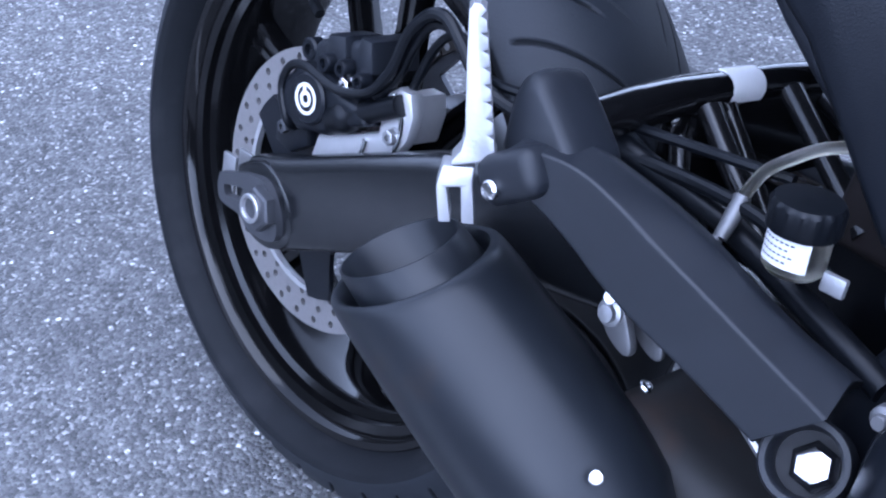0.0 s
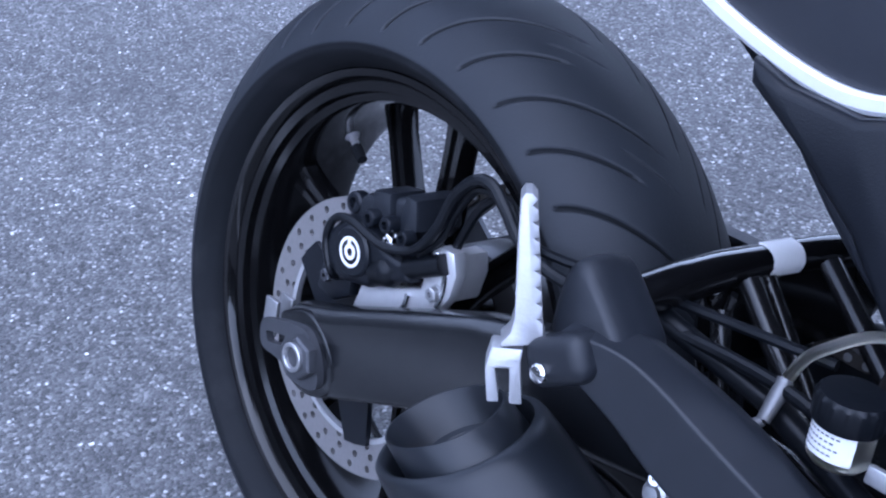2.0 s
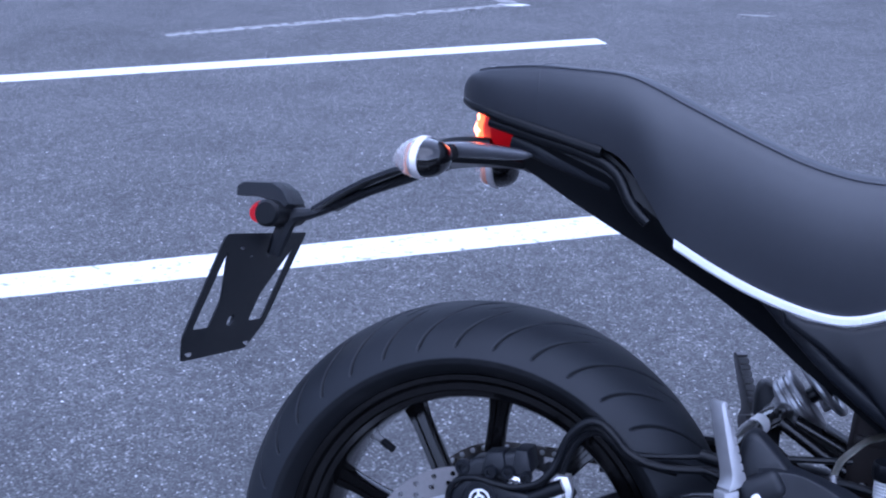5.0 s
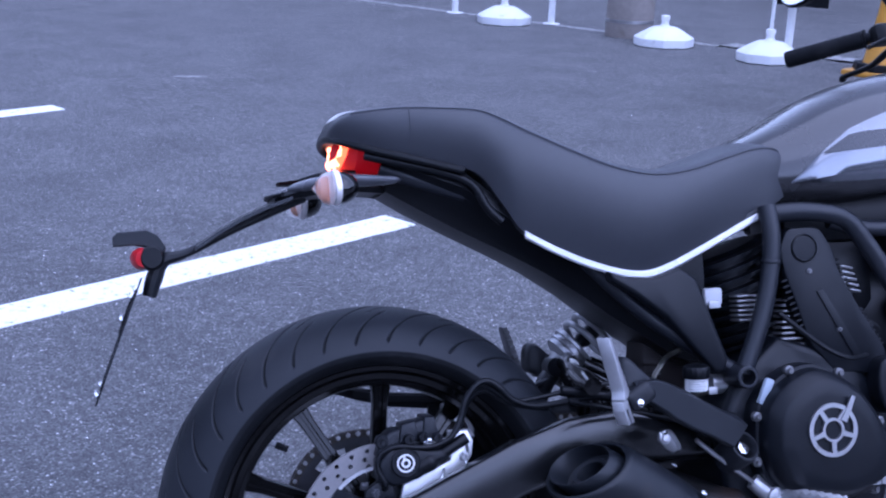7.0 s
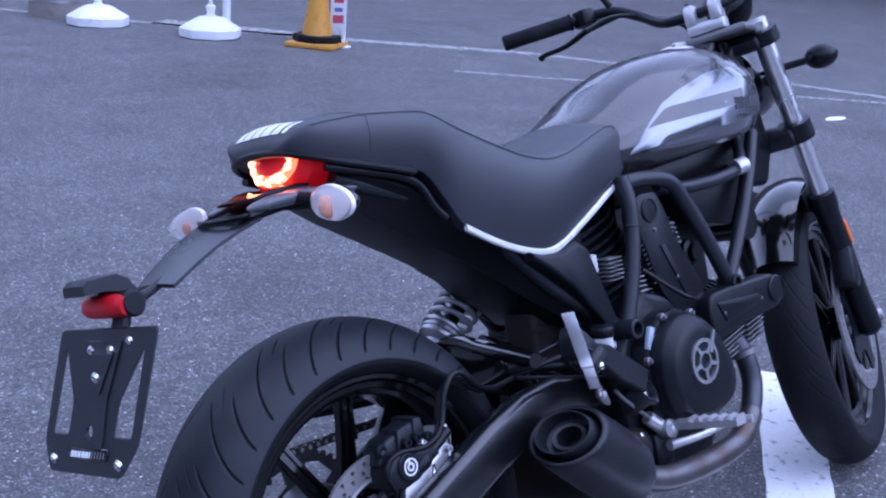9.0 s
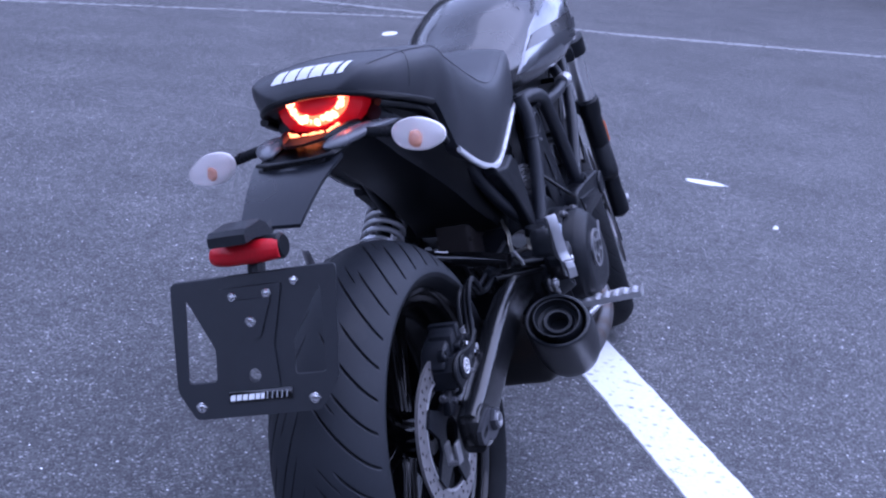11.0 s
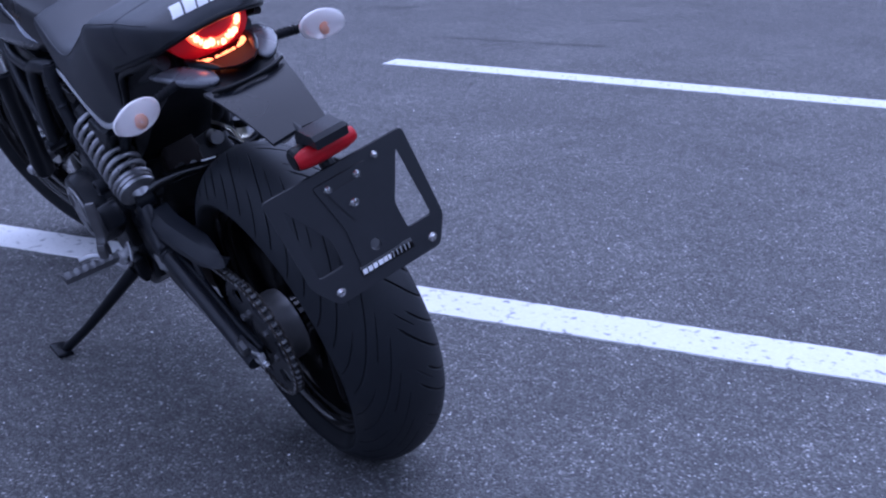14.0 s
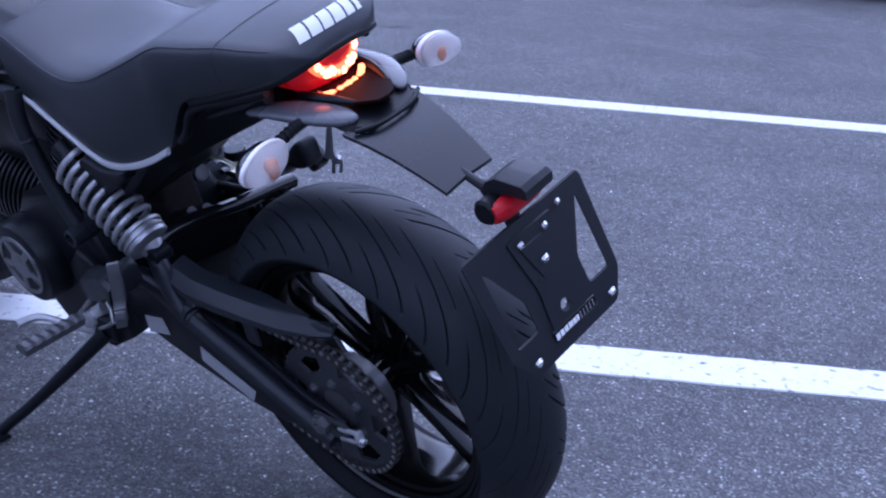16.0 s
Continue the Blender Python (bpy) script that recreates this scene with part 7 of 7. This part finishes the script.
def traffic_cone(at):
    c = Vector((*at, 0))
    bm = B()
    rbox(bm, c + Vector((0, 0, 0.02)), (0.37, 0.37, 0.04), 0.012, Euler((0, 0, 0.5)).to_matrix())
    cone = tagged(part("traffic_cone", bm, CONE_Y, None), "weathered yellow traffic cone with a white notice board", "traffic cone")
    bm = B()
    lathe(bm, [(0.125, 0.04), (0.12, 0.06), (0.085, 0.26), (0.06, 0.42), (0.045, 0.56), (0.036, 0.66), (0.03, 0.69), (0.001, 0.695)], c, (0, 0, 1), 32)
    part("cone_body", bm, CONE_Y, cone)
    bm = B()
    lathe(bm, [(0.13, 0.036), (0.178, 0.036), (0.182, 0.045), (0.178, 0.085), (0.168, 0.092), (0.122, 0.09)], c, (0, 0, 1), 8)
    part("weight_ring", bm, RUBBER, cone, "black rubber weight ring")
    m = Euler((radians(6), 0, radians(-33))).to_matrix()
    bm = B()
    rbox(bm, c + Vector((0.1, -0.115, 0.4)), (0.115, 0.012, 0.62), 0.004, m)
    board = part("notice_board", bm, WHITEPL, cone, "narrow white notice board")
    for z, h, w, ink in ((0.64, 0.05, 0.08, RED_INK), (0.53, 0.1, 0.08, SIGN_INK), (0.42, 0.05, 0.07, SIGN_INK), (0.35, 0.04, 0.07, RED_INK), (0.28, 0.03, 0.06, SIGN_INK), (0.21, 0.06, 0.08, RED_INK)):
        bm = B()
        rbox(bm, c + Vector((0.1, -0.115, 0.4)) + m @ Vector((0, 0, z - 0.4)) + m @ Vector((0, -0.007, 0)), (w, 0.003, h), 0.001, m, 1)
        part("notice_bar", bm, ink, board, "coloured bar on the notice")
    return cone


traffic_cone((4.72, 5.78))
stripe("road_edge_line_8", (4.33, 7.3), (5.0, 6.35), 0.34, "broad worn white stretch of the road edge line", 0.02, PAINT_OLD)
bm = B()
lathe(bm, [(0.15, 0.0), (0.15, 0.4), (0.145, 3.0), (0.12, 9.0), (0.001, 9.0)], (3.7, 7.8, 0), (0, 0, 1), 40)
pole_ = tagged(part("utility_pole", bm, CONCRETE, None), "round grey concrete utility pole on a stained sleeve", "utility pole")
bm = B()
lathe(bm, [(0.151, 0.0), (0.196, 0.0), (0.194, 0.39), (0.189, 0.4), (0.151, 0.4)], (3.7, 7.8, 0), (0, 0, 1), 40)
part("pole_sleeve", bm, SLEEVE, pole_, "brown-stained concrete sleeve")
bm = B()
lathe(bm, [(0.1955, 0.12), (0.1985, 0.12), (0.1985, 0.145), (0.1955, 0.145)], (3.7, 7.8, 0), (0, 0, 1), 40)
part("pole_band", bm, STEEL, pole_, "steel band")


def parked_car(m, paint, label):
    """A small hatchback, its nose at the origin and its length along +x."""
    car = new("parked_car")
    bm = B()
    prism(bm, rounded([(0.0, 0.2), (-0.02, 0.42), (0.06, 0.66), (0.9, 0.86), (3.7, 0.9), (4.05, 0.8), (4.12, 0.45), (4.08, 0.2)], 0.08), -0.84, 0.84, 0.09, 3)
    body = part("body", bm, paint, car)
    bm = B()
    rings = []
    for z, x0, x1, w in ((0.84, 0.85, 3.95, 0.78), (1.1, 1.25, 3.85, 0.72), (1.38, 1.75, 3.6, 0.62), (1.46, 2.1, 3.3, 0.5)):
        rings.append([Vector((x, y, z)) for x, y in ((x0, -w * 0.8), (x0 + 0.12, -w), (x1 - 0.12, -w), (x1, -w * 0.8), (x1, w * 0.8), (x1 - 0.12, w), (x0 + 0.12, w), (x0, w * 0.8))])
    loft(bm, rings)
    part("cabin", bm, CARGLASS, car, "dark glass cabin")
    bm = B()
    prism(bm, rounded([(-0.06, 0.2), (-0.07, 0.4), (-0.02, 0.46), (0.2, 0.46), (0.2, 0.18)], 0.03), -0.8, 0.8, 0.03, 2)
    part("bumper", bm, PLASTIC, car, "black plastic bumper")
    for y in (-0.6, 0.6):
        bm = B()
        rbox(bm, (0.03, y, 0.6), (0.1, 0.3, 0.13), 0.03)
        part("headlight", bm, CLEAR_LENS, car)
    for x in (0.75, 3.3):
        for y in (-0.76, 0.76):
            bm = B()
            lathe(bm, [(0.19, -0.09), (0.29, -0.09), (0.305, -0.06), (0.305, 0.06), (0.29, 0.09), (0.19, 0.09)], (x, y, 0.305), (0, 1, 0), 40, closed=True)
            wheel = part("wheel", bm, RUBBER, car, "black tyre")
            bm = B()
            lathe(bm, [(0.02, 0.05), (0.17, 0.06), (0.195, 0.085), (0.195, -0.06), (0.02, -0.06)], (x, y, 0.305), (0, math.copysign(1, y), 0), 30)
            part("rim", bm, PEWTER, wheel)
    car.matrix_world = m
    return tagged(car, label, "car", "parked cars")


parked_car(pose(5.85, -7.25, 0, 0, 0, -82), CARPAINT, "black hatchback parked in a far bay")
parked_car(pose(2.7, -7.65, 0, 0, 0, -74), CARPAINT, "dark hatchback parked in the next far bay")

# ---- walls: only wall_road is seen, the others are added to block low sky light ----
def boundary(name, a, b, h):
    a, b = Vector((*a, 0)), Vector((*b, 0))
    d_ = (b - a).normalized()
    s_ = Vector((-d_.y, d_.x, 0)) * 0.15
    bm = B()
    loft(bm, [[a - s_, a + s_, b + s_, b - s_], [a - s_ + Vector((0, 0, h)), a + s_ + Vector((0, 0, h)), b + s_ + Vector((0, 0, h)), b - s_ + Vector((0, 0, h))]])
    return tagged(part(name, bm, WALL, None, smooth=False), "plain dark wall; all but the road one unseen, added to block low sky", "wall", kind="structure")


boundary("wall_road", (6.75, 27.0), (19.25, 6.0), 6.0)
boundary("sky_block_front", (19.25, 6.0), (18.0, -16.0), 6.0)
boundary("sky_block_right", (18.0, -16.0), (-6.0, -20.0), 6.0)
boundary("sky_block_rear", (-6.0, -20.0), (-20.0, 4.0), 6.0)
boundary("sky_block_left", (-20.0, 4.0), (-14.0, 27.0), 6.0)
boundary("sky_block_far_left", (-14.0, 27.0), (6.75, 27.0), 6.0)
